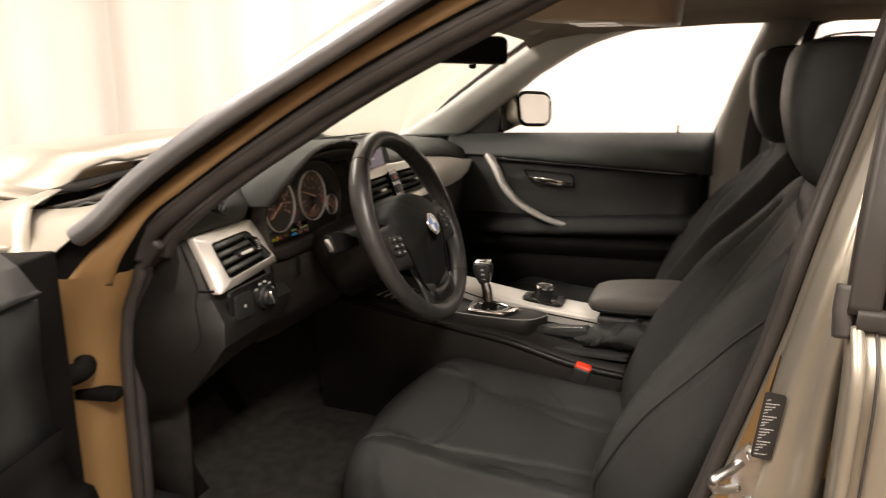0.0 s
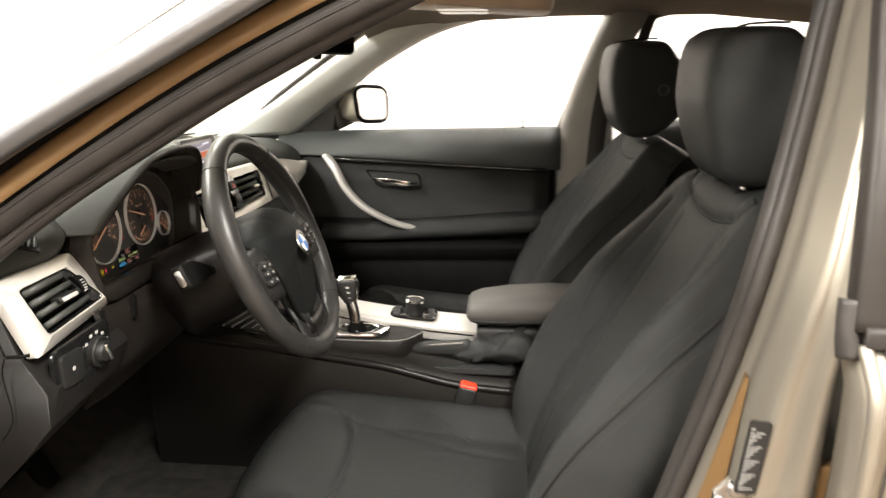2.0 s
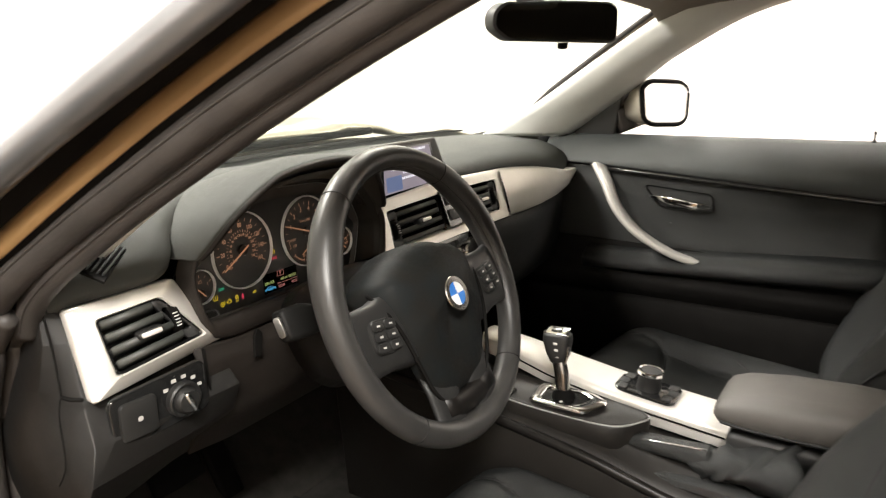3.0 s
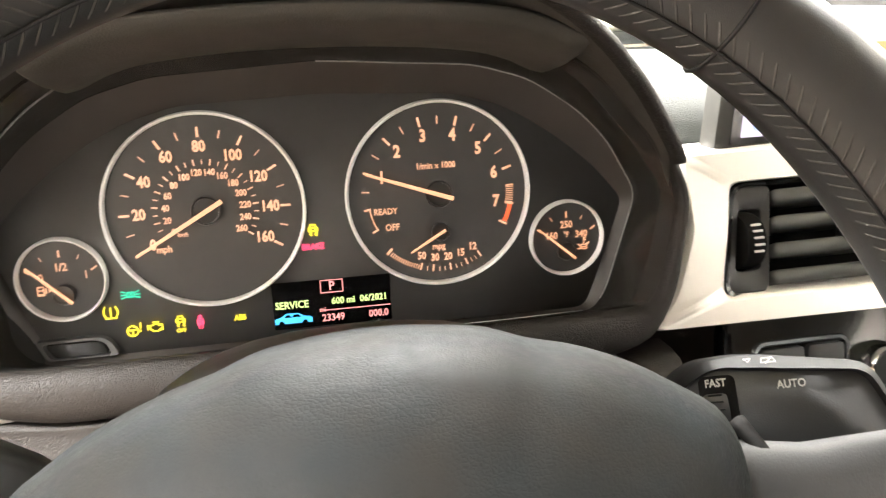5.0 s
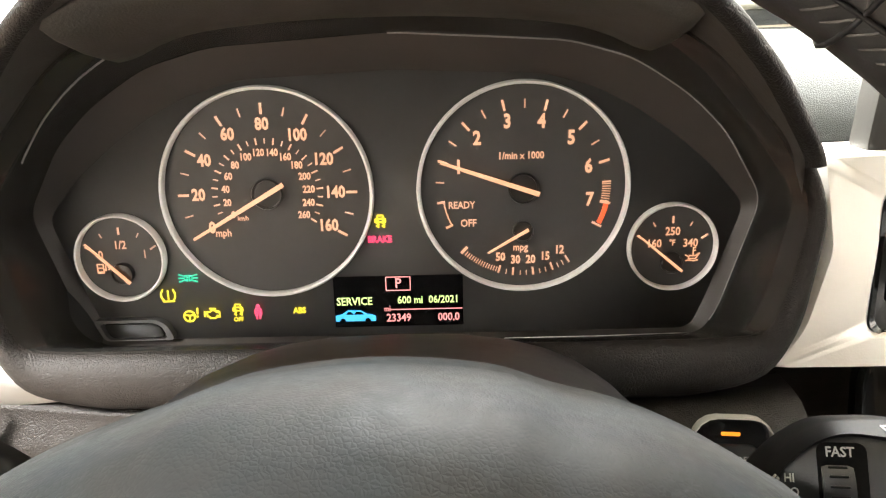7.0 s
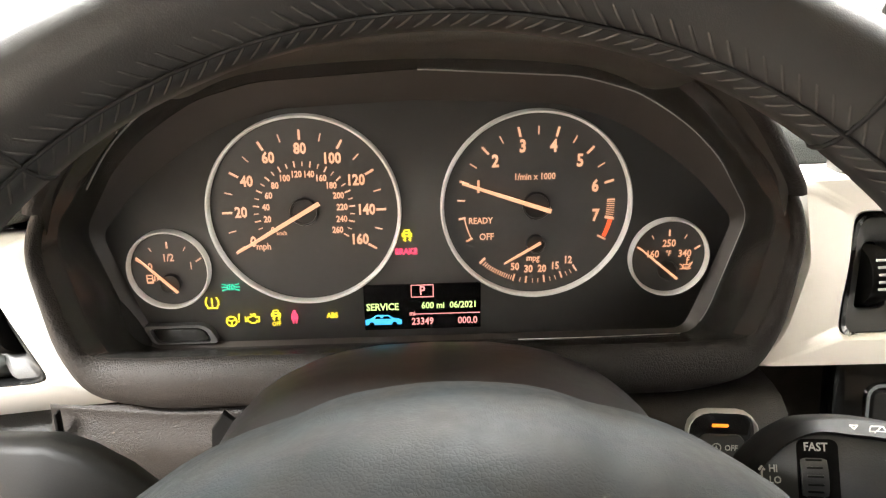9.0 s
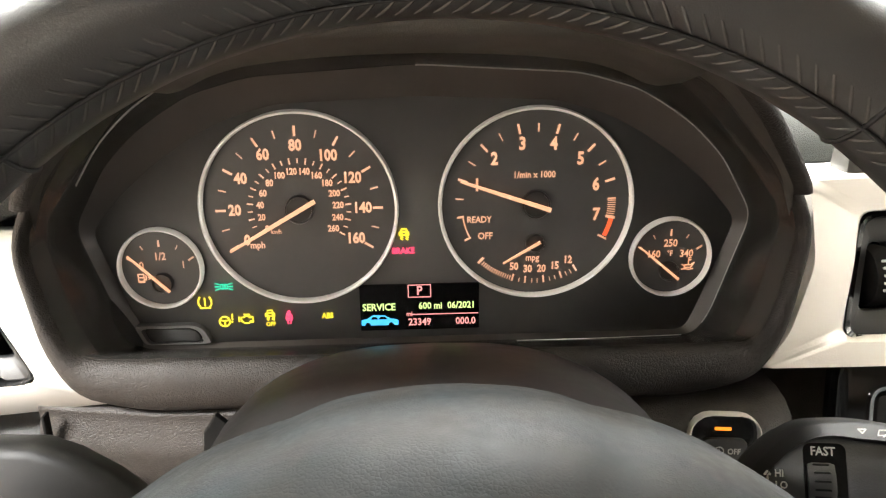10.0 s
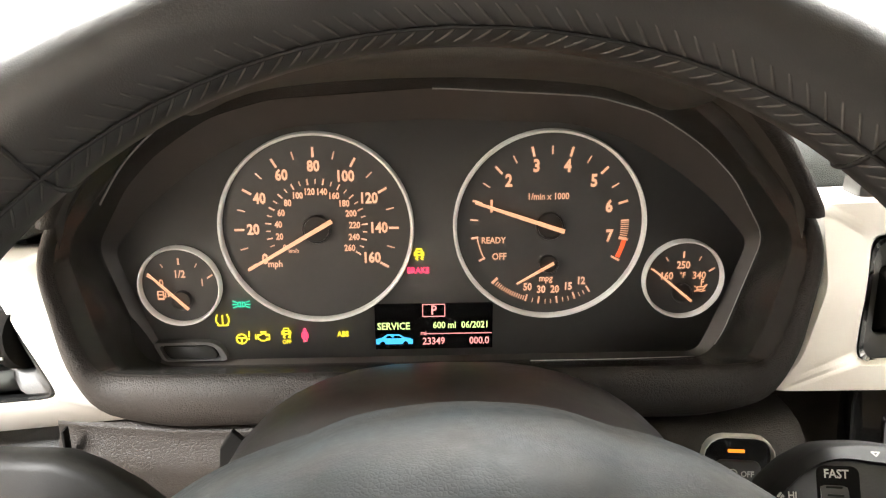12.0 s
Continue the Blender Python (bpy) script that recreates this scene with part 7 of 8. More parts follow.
    part("grip_line", tube("grip_line", curve_pts([(-0.076, -0.150, 0.551), (-0.077, -0.20, 0.559), (-0.077, -0.27, 0.566)], 4), 0.0018, 6), CHROME, h, "bright line along the grip")
    rings = []
    for i in range(15):
        t = i / 14
        y, zc = lerp(-0.255, -0.40, t), lerp(0.548, 0.575, t)
        w, hh = lerp(0.022, 0.058, t), lerp(0.020, 0.036, t)
        fold = 0.005 * math.sin(t * 24)
        rings.append([(-0.062 + (w + fold * math.sin(b * 2 + t * 5)) * math.cos(b), y + 0.012 * math.sin(b * 3 + t * 9), zc - 0.012 + (hh + fold) * math.sin(b) + 0.004 * math.sin(b * 4 + t * 11)) for b in [2 * math.pi * q / 24 for q in range(24)]])
    part("gaiter", loft("gaiter", rings), LEATHER, h, "creased black leather gaiter")
    part("gaiter_base", slab("gaiter_base", [(p.x, p.y) for p in rloop([(-0.034, 0.13, 0), (0.034, 0.13, 0), (0.040, -0.10, 0), (-0.040, -0.10, 0)], 0.02)], 0.012, pose(-0.070, -0.275, 0.508), 0.004), LEATHER, h)
    # belt buckle between the seat and the console
    b = thing("belt_buckle", "black seat belt buckle with a red release", "belt buckle", at=(-0.115, -0.27, 0.40))
    bm_ = pose(-0.126, -0.268, 0.452, 14, -8, 0)
    part("housing", box("housing", 0.028, 0.040, 0.085, 0.006, bm_), HARD, b)
    part("release", box("release", 0.0235, 0.036, 0.012, 0.004, bm_ @ pose(0, 0, 0.041)), RED, b, "red release button")
    part("strap", sweep("strap", [(-0.122, -0.262, 0.412), (-0.122, -0.258, 0.35), (-0.122, -0.262, 0.29)], squircle(0.008, 0.04, 0.002), up=(0, 1, 0)), HARD, b)


console()

# ---- front seats ----
def pad_line(a):
    """Where the seam behind the front pad runs, at a (0..1) from the middle."""
    return table(a, (0.0, 0.30, 0.50, 0.60), (-0.068, -0.063, -0.048, -0.030))


def cushion_top(u, y):
    """Height of the seat cushion at u (-1..1 across) and y: a raised front pad, a sunk middle and side bolsters."""
    base = table(y, (-0.46, -0.40, -0.25, -0.12, -0.060, -0.030, 0.0, 0.05, 0.09, 0.118, 0.132), (0.405, 0.408, 0.422, 0.438, 0.447, 0.453, 0.462, 0.469, 0.459, 0.430, 0.385))
    a = abs(u)
    b = max(0.0, (a - 0.56) / 0.44)
    bolster = 0.034 * math.sin(min(1.0, b * 1.15) * math.pi * 0.62) * table(y, (-0.46, -0.3, -0.05, 0.06, 0.13), (1.0, 1.0, 0.7, 0.25, 0.0))
    drop = 0.055 * max(0.0, (a - 0.86) / 0.14) ** 2
    cross = math.exp(-((y - pad_line(a)) / 0.006) ** 2) * min(1.0, max(0.0, (0.66 - a) / 0.08))
    if y > -0.045:
        side = 0.0055 * math.exp(-((a - table(y, (-0.045, -0.02, 0.03, 0.08, 0.13), (0.57, 0.65, 0.71, 0.75, 0.78))) / 0.022) ** 2)
    else:
        side = 0.0055 * math.exp(-((a - table(y, (-0.46, -0.33, -0.24, -0.15, -0.045), (0.30, 0.33, 0.39, 0.47, 0.57))) / 0.020) ** 2)
    return base + bolster - drop - 0.008 * cross - side


def back_line(s):
    """Middle of the backrest's front at s (0 foot .. 1 top): y, z."""
    y = table(s, (0, 0.1, 0.3, 0.55, 0.8, 0.93, 1.0), (-0.395, -0.415, -0.465, -0.54, -0.622, -0.668, -0.700))
    z = table(s, (0, 0.1, 0.3, 0.55, 0.8, 0.93, 1.0), (0.40, 0.455, 0.565, 0.705, 0.847, 0.932, 0.978))
    return y, z


def back_half(s):
    return table(s, (0, 0.15, 0.4, 0.65, 0.85, 0.95, 1.0), (0.235, 0.255, 0.268, 0.260, 0.240, 0.220, 0.180))


def back_front(cx, u, s):
    y, z = back_line(s)
    b = max(0.0, (abs(u) - 0.52) / 0.48)
    bol = 0.070 * math.sin(min(1.0, b * 1.1) * math.pi * 0.6) * table(s, (0, 0.12, 0.4, 0.65, 0.85, 1.0), (0.4, 0.8, 1.0, 0.85, 0.35, 0.1))
    groove = -0.006 * math.exp(-((abs(u) - table(s, (0.26, 0.36, 0.48, 0.62, 0.9), (0.34, 0.53, 0.64, 0.69, 0.70))) / 0.035) ** 2) * min(1.0, max(0.0, (s - 0.24) / 0.1)) * (1 if s < 0.9 else 0)
    groove -= 0.004 * math.exp(-((abs(u) - table(s, (0.05, 0.2, 0.35, 0.5, 0.66, 0.9), (0.16, 0.16, 0.20, 0.27, 0.36, 0.42))) / 0.03) ** 2) * (1 if s < 0.88 else 0)
    groove -= 0.006 * math.exp(-((s - table(abs(u), (0.0, 0.25, 0.55, 0.75), (0.900, 0.904, 0.925, 0.975))) / 0.010) ** 2) * (1 if abs(u) < 0.75 else 0)
    flap = s - table(abs(u), (0.0, 0.25, 0.55, 0.75), (0.900, 0.904, 0.925, 0.975))
    groove += 0.005 * min(1.0, max(0.0, flap / 0.010)) * (1 if abs(u) < 0.75 else 0)
    edge = -0.085 * max(0.0, (abs(u) - 0.84) / 0.16) ** 2
    lum = 0.018 * math.exp(-((s - 0.25) / 0.2) ** 2) * (1 - u * u)
    n = Vector((0, 0.88, 0.47))
    p = Vector((cx + u * back_half(s), y, z)) + n * (bol + groove + edge + lum)
    return p


def seat(cx, label):
    st = thing("car_chair", label, "car seat", "front seats", at=(cx, -0.2, 0.26))
    # cushion
    us = [k / 40 for k in range(-40, 41)]
    ysr = [0.138, 0.132, 0.124, 0.112, 0.098, 0.08, 0.06, 0.04, 0.02, 0.0, -0.015, -0.025, -0.032, -0.038, -0.045, -0.052, -0.057, -0.062, -0.068, -0.074, -0.082, -0.10, -0.13, -0.16, -0.20, -0.25, -0.30, -0.38, -0.46]
    half = lambda y: table(y, (-0.46, -0.2, 0.0, 0.08, 0.12, 0.138), (0.262, 0.265, 0.257, 0.245, 0.225, 0.205))
    rings = []
    for i, y in enumerate(ysr):
        top = [(cx + u * half(y) + 0.006 * math.copysign(1, u) * (abs(u) > 0.9), y - 0.03 * u * u * (1 if y > 0.02 else 0.3), cushion_top(u, y) if i else cushion_top(u, 0.132) - 0.02) for u in us]
        w = half(y) + 0.012
        rings.append(top + [(cx + w, y - 0.03, table(y, (-0.46, 0.138), (0.36, 0.35))), (cx + w - 0.01, y - 0.03, 0.30), (cx, y - 0.03, 0.285), (cx - w + 0.01, y - 0.03, 0.30), (cx - w, y - 0.03, table(y, (-0.46, 0.138), (0.36, 0.35)))])
    part("cushion", loft("cushion", rings), LEATHER, st, "black leather seat cushion", sub=1)

    def on_cushion(pts, r=0.0022, mat=SEAM, lift=0.0):
        path = [Vector((cx + u * half(y), y - 0.03 * u * u * (1 if y > 0.02 else 0.3), cushion_top(u, y) + lift)) for u, y in [(p.x, p.y) for p in curve_pts([(a, b, 0) for a, b in pts], 6)]]
        part("seam", tube("seam", path, r, 6), mat, st)
    for s in (-1, 1):
        on_cushion([(s * 0.31, -0.42), (s * 0.33, -0.33), (s * 0.39, -0.24), (s * 0.47, -0.15), (s * 0.57, -0.045)], 0.0022, lift=-0.0002)
        on_cushion([(s * 0.57, -0.045), (s * 0.65, -0.02), (s * 0.71, 0.03), (s * 0.75, 0.08), (s * 0.77, 0.115)], 0.0024, lift=-0.0002)
        on_cushion([(s * 0.72, -0.19), (s * 0.62, -0.235), (s * 0.50, -0.285)], 0.0014)
    on_cushion([(k / 10, pad_line(abs(k) / 10)) for k in range(-6, 7)], 0.0030, lift=-0.0004)
    # side valance and rail
    for s in (-1, 1):
        rows = [[(cx + s * x, y, z) for y, z in ((0.02, 0.34), (0.0, 0.27), (-0.45, 0.27), (-0.50, 0.36))] for x in (0.262, 0.275)]
        part("side_cover", loft("side_cover", rows), HARD, st, "black plastic seat side cover", bevel=0.004)
        part("rail", box("rail", 0.04, 0.50, 0.03, 0.004, pose(cx + s * 0.19, -0.2, 0.275)), STEEL, st, "steel seat rail")
    # backrest
    ss = [0, 0.04, 0.09, 0.14, 0.20, 0.26, 0.32, 0.38, 0.44, 0.50, 0.56, 0.62, 0.68, 0.74, 0.80, 0.85, 0.875, 0.89, 0.90, 0.91, 0.925, 0.94, 0.955, 0.97, 0.985, 1.0]
    rings = []
    for s in ss:
        y, z = back_line(s)
        front = [back_front(cx, u, s) for u in us]
        if s > 0.95:
            k = (s - 0.95) / 0.05
            front = [p + Vector((0, -0.030, -0.006)) * k * k for p in front]
        w = back_half(s)
        th = table(s, (0, 0.3, 0.85, 1.0), (0.13, 0.135, 0.10, 0.05))
        nb = Vector((0, -0.92, -0.38))
        c = Vector((cx, y, z))
        back = [c + Vector((w * 1.02, 0, 0)) + nb * 0.05, c + Vector((w * 0.98, 0, 0)) + nb * th * 0.8, c + Vector((w * 0.6, 0, 0)) + nb * th, c + nb * th * 1.02, c + Vector((-w * 0.6, 0, 0)) + nb * th, c + Vector((-w * 0.98, 0, 0)) + nb * th * 0.8, c + Vector((-w * 1.02, 0, 0)) + nb * 0.05]
        rings.append(front + back)
    part("backrest", loft("backrest", rings), LEATHER, st, "black leather backrest with side bolsters", sub=1)

    def on_back(pts, r=0.0020, lift=0.0, mat=SEAM):
        path = [back_front(cx, p.x, p.y) + Vector((0, 0.88, 0.47)) * lift for p in curve_pts([(a, b, 0) for a, b in pts], 6)]
        part("seam", tube("seam", path, r, 6), mat, st)
    for s in (-1, 1):
        on_back([(s * 0.34, 0.26), (s * 0.53, 0.36), (s * 0.64, 0.48), (s * 0.69, 0.62), (s * 0.70, 0.76), (s * 0.71, 0.90)], 0.0024, -0.0002)
        on_back([(s * 0.16, 0.06), (s * 0.16, 0.2), (s * 0.20, 0.35), (s * 0.27, 0.5), (s * 0.36, 0.66), (s * 0.42, 0.88)], 0.0022, -0.0002)
        on_back([(s * 0.885, 0.08), (s * 0.905, 0.2), (s * 0.935, 0.42), (s * 0.955, 0.58), (s * 0.965, 0.72), (s * 0.965, 0.86)], 0.0022)
    on_back([(-0.75, 0.975), (-0.55, 0.925), (-0.25, 0.904), (0.0, 0.900), (0.25, 0.904), (0.55, 0.925), (0.75, 0.975)], 0.0030, 0.0012)
    def stitches(path, n, width=0.0007, length=0.0032):
        """A row of short thread stitches along a line, as one mesh."""
        verts, faces = [], []
        total = len(path) - 1
        for k in range(n):
            f = k / n * total
            i = min(int(f), total - 1)
            p = path[i].lerp(path[i + 1], f - i)
            d = (path[i + 1] - path[i]).normalized() * length / 2
            nrm = Vector((0, 0.75, 0.55)) * 0.0007
            sd = d.cross(nrm).normalized() * width
            j = len(verts)
            verts += [p - d - sd, p - d + sd, p + d + sd, p + d - sd, p - d * 0.7 + nrm, p + d * 0.7 + nrm]
            faces += [(j, j + 1, j + 4), (j + 1, j + 2, j + 5, j + 4), (j + 2, j + 3, j + 5), (j + 3, j, j + 4, j + 5)]
        ob = part("stitching", mesh_of("stitching", verts, faces, False), SEAT_STITCH, st, "row of dark stitches")
        ob["kind"] = "stuff"
    for s in (-1, 1):
        for du in (-0.022, 0.018):
            stitches([back_front(cx, p.x, p.y) + Vector((0, 0.0010, 0.0006)) for p in curve_pts([(s * (du + 0.885), 0.08, 0), (s * (du + 0.905), 0.2, 0), (s * (du + 0.935), 0.42, 0), (s * (du + 0.955), 0.58, 0), (s * (du + 0.965), 0.72, 0), (s * (du + 0.965), 0.86, 0)], 8)], 110)
    # headrest on two chrome posts
    hb = Vector((cx, -0.705, 0.985))
    back = 0.026 if cx < 0 else 0.0   # the driver's headrest is set further back
    rings = []
    for t, w, yf, yb in ((0.0, 0.086, -0.655, -0.700), (0.03, 0.098, -0.634, -0.722), (0.14, 0.110, -0.612, -0.752), (0.34, 0.122, -0.598, -0.790), (0.44, 0.126, -0.593, -0.806), (0.50, 0.128, -0.590, -0.808), (0.56, 0.129, -0.588, -0.800), (0.78, 0.128, -0.589, -0.762), (0.92, 0.124, -0.597, -0.738), (0.975, 0.117, -0.611, -0.726), (1.0, 0.096, -0.640, -0.708)):
        z = lerp(0.968, 1.200, t)
        yf, yb = yf - back, yb - back * 0.4
        cy, hy = (yf + yb) / 2, (yf - yb) / 2
        rings.append([(cx + w * math.copysign(abs(math.cos(b)) ** 0.32, math.cos(b)), cy + hy * math.copysign(abs(math.sin(b)) ** 0.52, math.sin(b)), z) for b in [2 * math.pi * q / 40 for q in range(40)]])
    hr = part("headrest", loft("headrest", rings), LEATHER, st, "black leather headrest", sub=1)
    for s in (-1, 1):
        path = curve_pts([(cx + s * 0.076, -0.648, 0.985), (cx + s * 0.098, -0.620, 1.03), (cx + s * 0.108, -0.605, 1.10), (cx + s * 0.106, -0.604, 1.165), (cx + s * 0.092, -0.630, 1.198), (cx + s * 0.084, -0.70, 1.204)], 5)
        part("seam", tube("seam", [p - Vector((0, back, 0)) for p in path], 0.0018, 6), SEAM, hr)
        part("post", tube("post", [(cx + s * 0.055, -0.695, 0.93), (cx + s * 0.055, -0.697, 0.995)], 0.006, 10, up=(0, 1, 0)), CHROME, st, "chrome headrest post")
        part("post_collar", lathe("post_collar", [(0.006, 0), (0.014, 0), (0.013, 0.008), (0.007, 0.010)], pose(cx + s * 0.055, -0.696, 0.953), 16), HARD, st)
        bm_ = pose(cx + s * 0.1270, -0.715, 1.085, 0, s * 90, 0)
        if cx > 0 or s > 0:
            part("pivot_ring", lathe("pivot_ring", [(0.010, -0.004), (0.014, -0.004), (0.014, 0.0015), (0.012, 0.0025), (0.010, 0.0010)], bm_, 24, True), SLAT, hr, "round pivot cap")
    return st


seat(-0.365, "black leather driver's seat with side bolsters and headrest")
seat(0.385, "black leather passenger's seat with side bolsters and headrest")


def mats():
    for cx in (-0.40, 0.40):
        m = thing("floor_mat", "black ribbed floor mat on the carpet", "floor mat", "floor mats", at=(cx, 0.25, 0.262))
        part("mat", box("mat", 0.46, 0.55, 0.010, 0.004, pose(cx, 0.26, 0.266)), CARPET, m)
    p = thing("pedals", "dark foot pedals below the dashboard", "pedals", at=(-0.36, 0.55, 0.35))
    part("accelerator", box("accelerator", 0.05, 0.02, 0.22, 0.006, pose(-0.27, 0.60, 0.36, -30, 0, 0)), DARK, p)
    part("brake_pedal", box("brake_pedal", 0.11, 0.02, 0.06, 0.008, pose(-0.385, 0.58, 0.41, -25, 0, 0)), DARK, p)
    part("foot_rest", box("foot_rest", 0.07, 0.02, 0.25, 0.008, pose(-0.58, 0.52, 0.36, -35, 0, 0)), DARK, p)


mats()

# ---- front doors: built for the passenger's side, mirrored and swung open for the driver's ----
def front_door(side, swing, label):
    """side 1: passenger's, -1: driver's; swing: degrees open about the hinge."""
    hinge = Vector((0.83, 0.50, 0))
    m = Matrix.Diagonal((side, 1, 1, 1)) @ Matrix.Translation(hinge + Vector((0.085 if swing else 0.0, 0, 0))) @ Matrix.Rotation(radians(swing), 4, "Z") @ Matrix.Translation(-hinge)

    def P(x, y, z):
        return m @ Vector((x, y, z))

    def row(pts):
        return [P(*p) for p in pts]
    t = thing("front_door", label, "car door", "front doors", at=tuple(P(0.75, 0.1, 0.35)))
    # outer skin with its edge turned in
    ys = [0.49, 0.48, 0.40, 0.25, 0.1, -0.1, -0.3, -0.5, -0.62, -0.645]
    rows = []
    for z in (0.28, 0.36, 0.45, 0.55, 0.63, 0.70, 0.76, 0.81, 0.85, 0.875, 0.892):
        x = table(z, (0.28, 0.45, 0.55, 0.66, 0.72, 0.79, 0.845, 0.872, 0.892), (0.868, 0.884, 0.894, 0.898, 0.900, 0.905, 0.902, 0.884, 0.866))
        rows.append(row([(x - 0.07, 0.488, z)] + [(x - (0.006 if i in (0, 9) else 0), y, z) for i, y in enumerate(ys)] + [(x - 0.07, -0.642, z)]))
    part("door_skin", sheet("door_skin", rows), PAINT, t, solid=0.003)
    part("door_shell", loft("door_shell", [row([(0.72, y, z) for y, z in ((0.482, 0.29), (0.482, 0.89), (-0.64, 0.89), (-0.56, 0.40), (-0.50, 0.29))]), row([(0.855, y, z) for y, z in ((0.482, 0.29), (0.482, 0.88), (-0.64, 0.88), (-0.56, 0.40), (-0.50, 0.29))])]), DARK, t, bevel=0.004)
    # inner panel in horizontal courses
    def course(name, prof, mat, label="", y0=0.42, y1=-0.50, n=14, bevel=0.0):
        rows = []
        if swing:
            y0 = min(y0, 0.10 if name in ("armrest_panel", "pocket") else 0.34)
        for k in range(n + 1):
            y = lerp(y0, y1, k / n)
            rows.append(row([(x, y, z) for x, z in prof(y)]))
        return part(name, sheet(name, rows), mat, t, label, solid=0.004, bevel=bevel)
    belt = lambda y: 0.93 - 0.030 * (y - 0.18)
    # the open door's panel gets a darker plastic for its backlit shade
    course("upper_panel", lambda y: [(0.738, belt(y) + 0.004), (0.722, belt(y) + 0.008), (0.700, belt(y) + 0.002), (0.670, belt(y) - 0.020), (0.648, belt(y) - 0.050), (0.640, table(y, (-0.5, 0.2), (0.842, 0.872))), (0.655, table(y, (-0.5, 0.2), (0.834, 0.864)))], HARD if swing else PAD, "dark grey upper door panel", y0=0.345, y1=-0.515)
    course("trim_line", lambda y: [(0.648, table(y, (-0.5, 0.2), (0.840, 0.868))), (0.637, table(y, (-0.5, 0.2), (0.838, 0.866))), (0.636, table(y, (-0.5, 0.2), (0.830, 0.858))), (0.648, table(y, (-0.5, 0.2), (0.826, 0.854)))], GLOSS, "gloss black trim line", y0=0.16, y1=-0.475)
    course("insert_panel", lambda y: [(0.652, table(y, (-0.5, 0.2), (0.832, 0.862))), (0.660, 0.78), (0.658, 0.70), (0.645, table(y, (-0.5, 0.05, 0.35), (0.700, 0.66, 0.64)))], LEATHER, "black leather door insert", y0=0.40, y1=-0.485)
    course("armrest_panel", lambda y: [(0.655, table(y, (-0.5, 0.05, 0.4), (0.715, 0.675, 0.66))), (0.615, table(y, (-0.5, 0.05, 0.4), (0.705, 0.662, 0.645))), (0.590, table(y, (-0.5, 0.05, 0.4), (0.690, 0.645, 0.63))), (0.592, table(y, (-0.5, 0.05, 0.4), (0.665, 0.625, 0.615))), (0.62, table(y, (-0.5, 0.05, 0.4), (0.648, 0.608, 0.60)))], LEATHER, "black padded door armrest", y0=0.20, y1=-0.48)
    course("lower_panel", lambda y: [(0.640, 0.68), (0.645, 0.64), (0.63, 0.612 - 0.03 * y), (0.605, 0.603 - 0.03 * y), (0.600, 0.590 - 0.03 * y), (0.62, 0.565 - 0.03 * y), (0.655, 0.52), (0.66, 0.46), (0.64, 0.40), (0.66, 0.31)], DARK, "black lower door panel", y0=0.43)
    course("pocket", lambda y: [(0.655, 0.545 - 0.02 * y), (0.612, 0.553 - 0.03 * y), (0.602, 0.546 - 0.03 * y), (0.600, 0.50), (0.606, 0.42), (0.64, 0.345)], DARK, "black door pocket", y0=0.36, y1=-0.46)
    # pull handle: a silver arc
    pl = curve_pts([(0.628, 0.180, 0.868), (0.608, 0.150, 0.830), (0.590, 0.115, 0.775), (0.585, 0.06, 0.722), (0.595, -0.02, 0.678), (0.612, -0.085, 0.658), (0.632, -0.118, 0.653)], 6)
    part("pull_handle", sweep("pull_handle", row([tuple(p) for p in pl]), lambda s: [(side * x, y) for x, y in squircle(0.016 if s < 0.85 else 0.012, lerp(0.056, 0.018, s ** 1.2), 0.007, 4)], up=(-side, 0, 0) if swing == 0 else tuple((m.to_3x3() @ Vector((-1, 0, 0))))), PULL, t, "curved satin grey pull handle")
    # inner release in its cup
    cup = [(0.647, 0.072, 0.828), (0.647, -0.095, 0.818), (0.648, -0.102, 0.775), (0.648, 0.030, 0.775)]
    part("release_cup", frame_mesh("release_cup", rloop(row(cup), 0.014), rloop([P(x + 0.002, lerp(y, -0.02, 0.06), lerp(z, 0.80, 0.1)) for x, y, z in cup], 0.012), m.to_3x3() @ Vector((0.02, 0, 0)), 0.001), GLOSS, t, "black release cup")
    part("cup_back", loft("cup_back", [rloop([P(0.657, y, z) for x, y, z in cup], 0.014), rloop([P(0.662, y, z) for x, y, z in cup], 0.014)]), DARK, t)
    part("release_lever", sweep("release_lever", row([(0.640, 0.050, 0.802), (0.636, 0.0, 0.796), (0.634, -0.05, 0.790), (0.640, -0.092, 0.789)]), lambda s: squircle(0.007, lerp(0.008, 0.020, math.sin(s * 3)), 0.003, 3), up=(0, 0, 1)), CHROME, t, "chrome release lever")
    part("lock_button", lathe("lock_button", [(0, 0), (0.004, 0), (0.004, 0.004), (0, 0.005)], Matrix.Translation(P(0.655, 0.0, 0.735)) @ pose(0, 0, 0, 0, -90 * side, 0), 12), HARD, t)
    part("lock_pin", lathe("lock_pin", [(0.005, 0), (0.004, 0.004), (0.0025, 0.006), (0.0022, 0.016), (0.0035, 0.020), (0.0030, 0.024), (0.0, 0.025)], Matrix.Translation(P(0.715, -0.403, belt(-0.403) + 0.006)), 12), HARD, t, "small black lock pin")
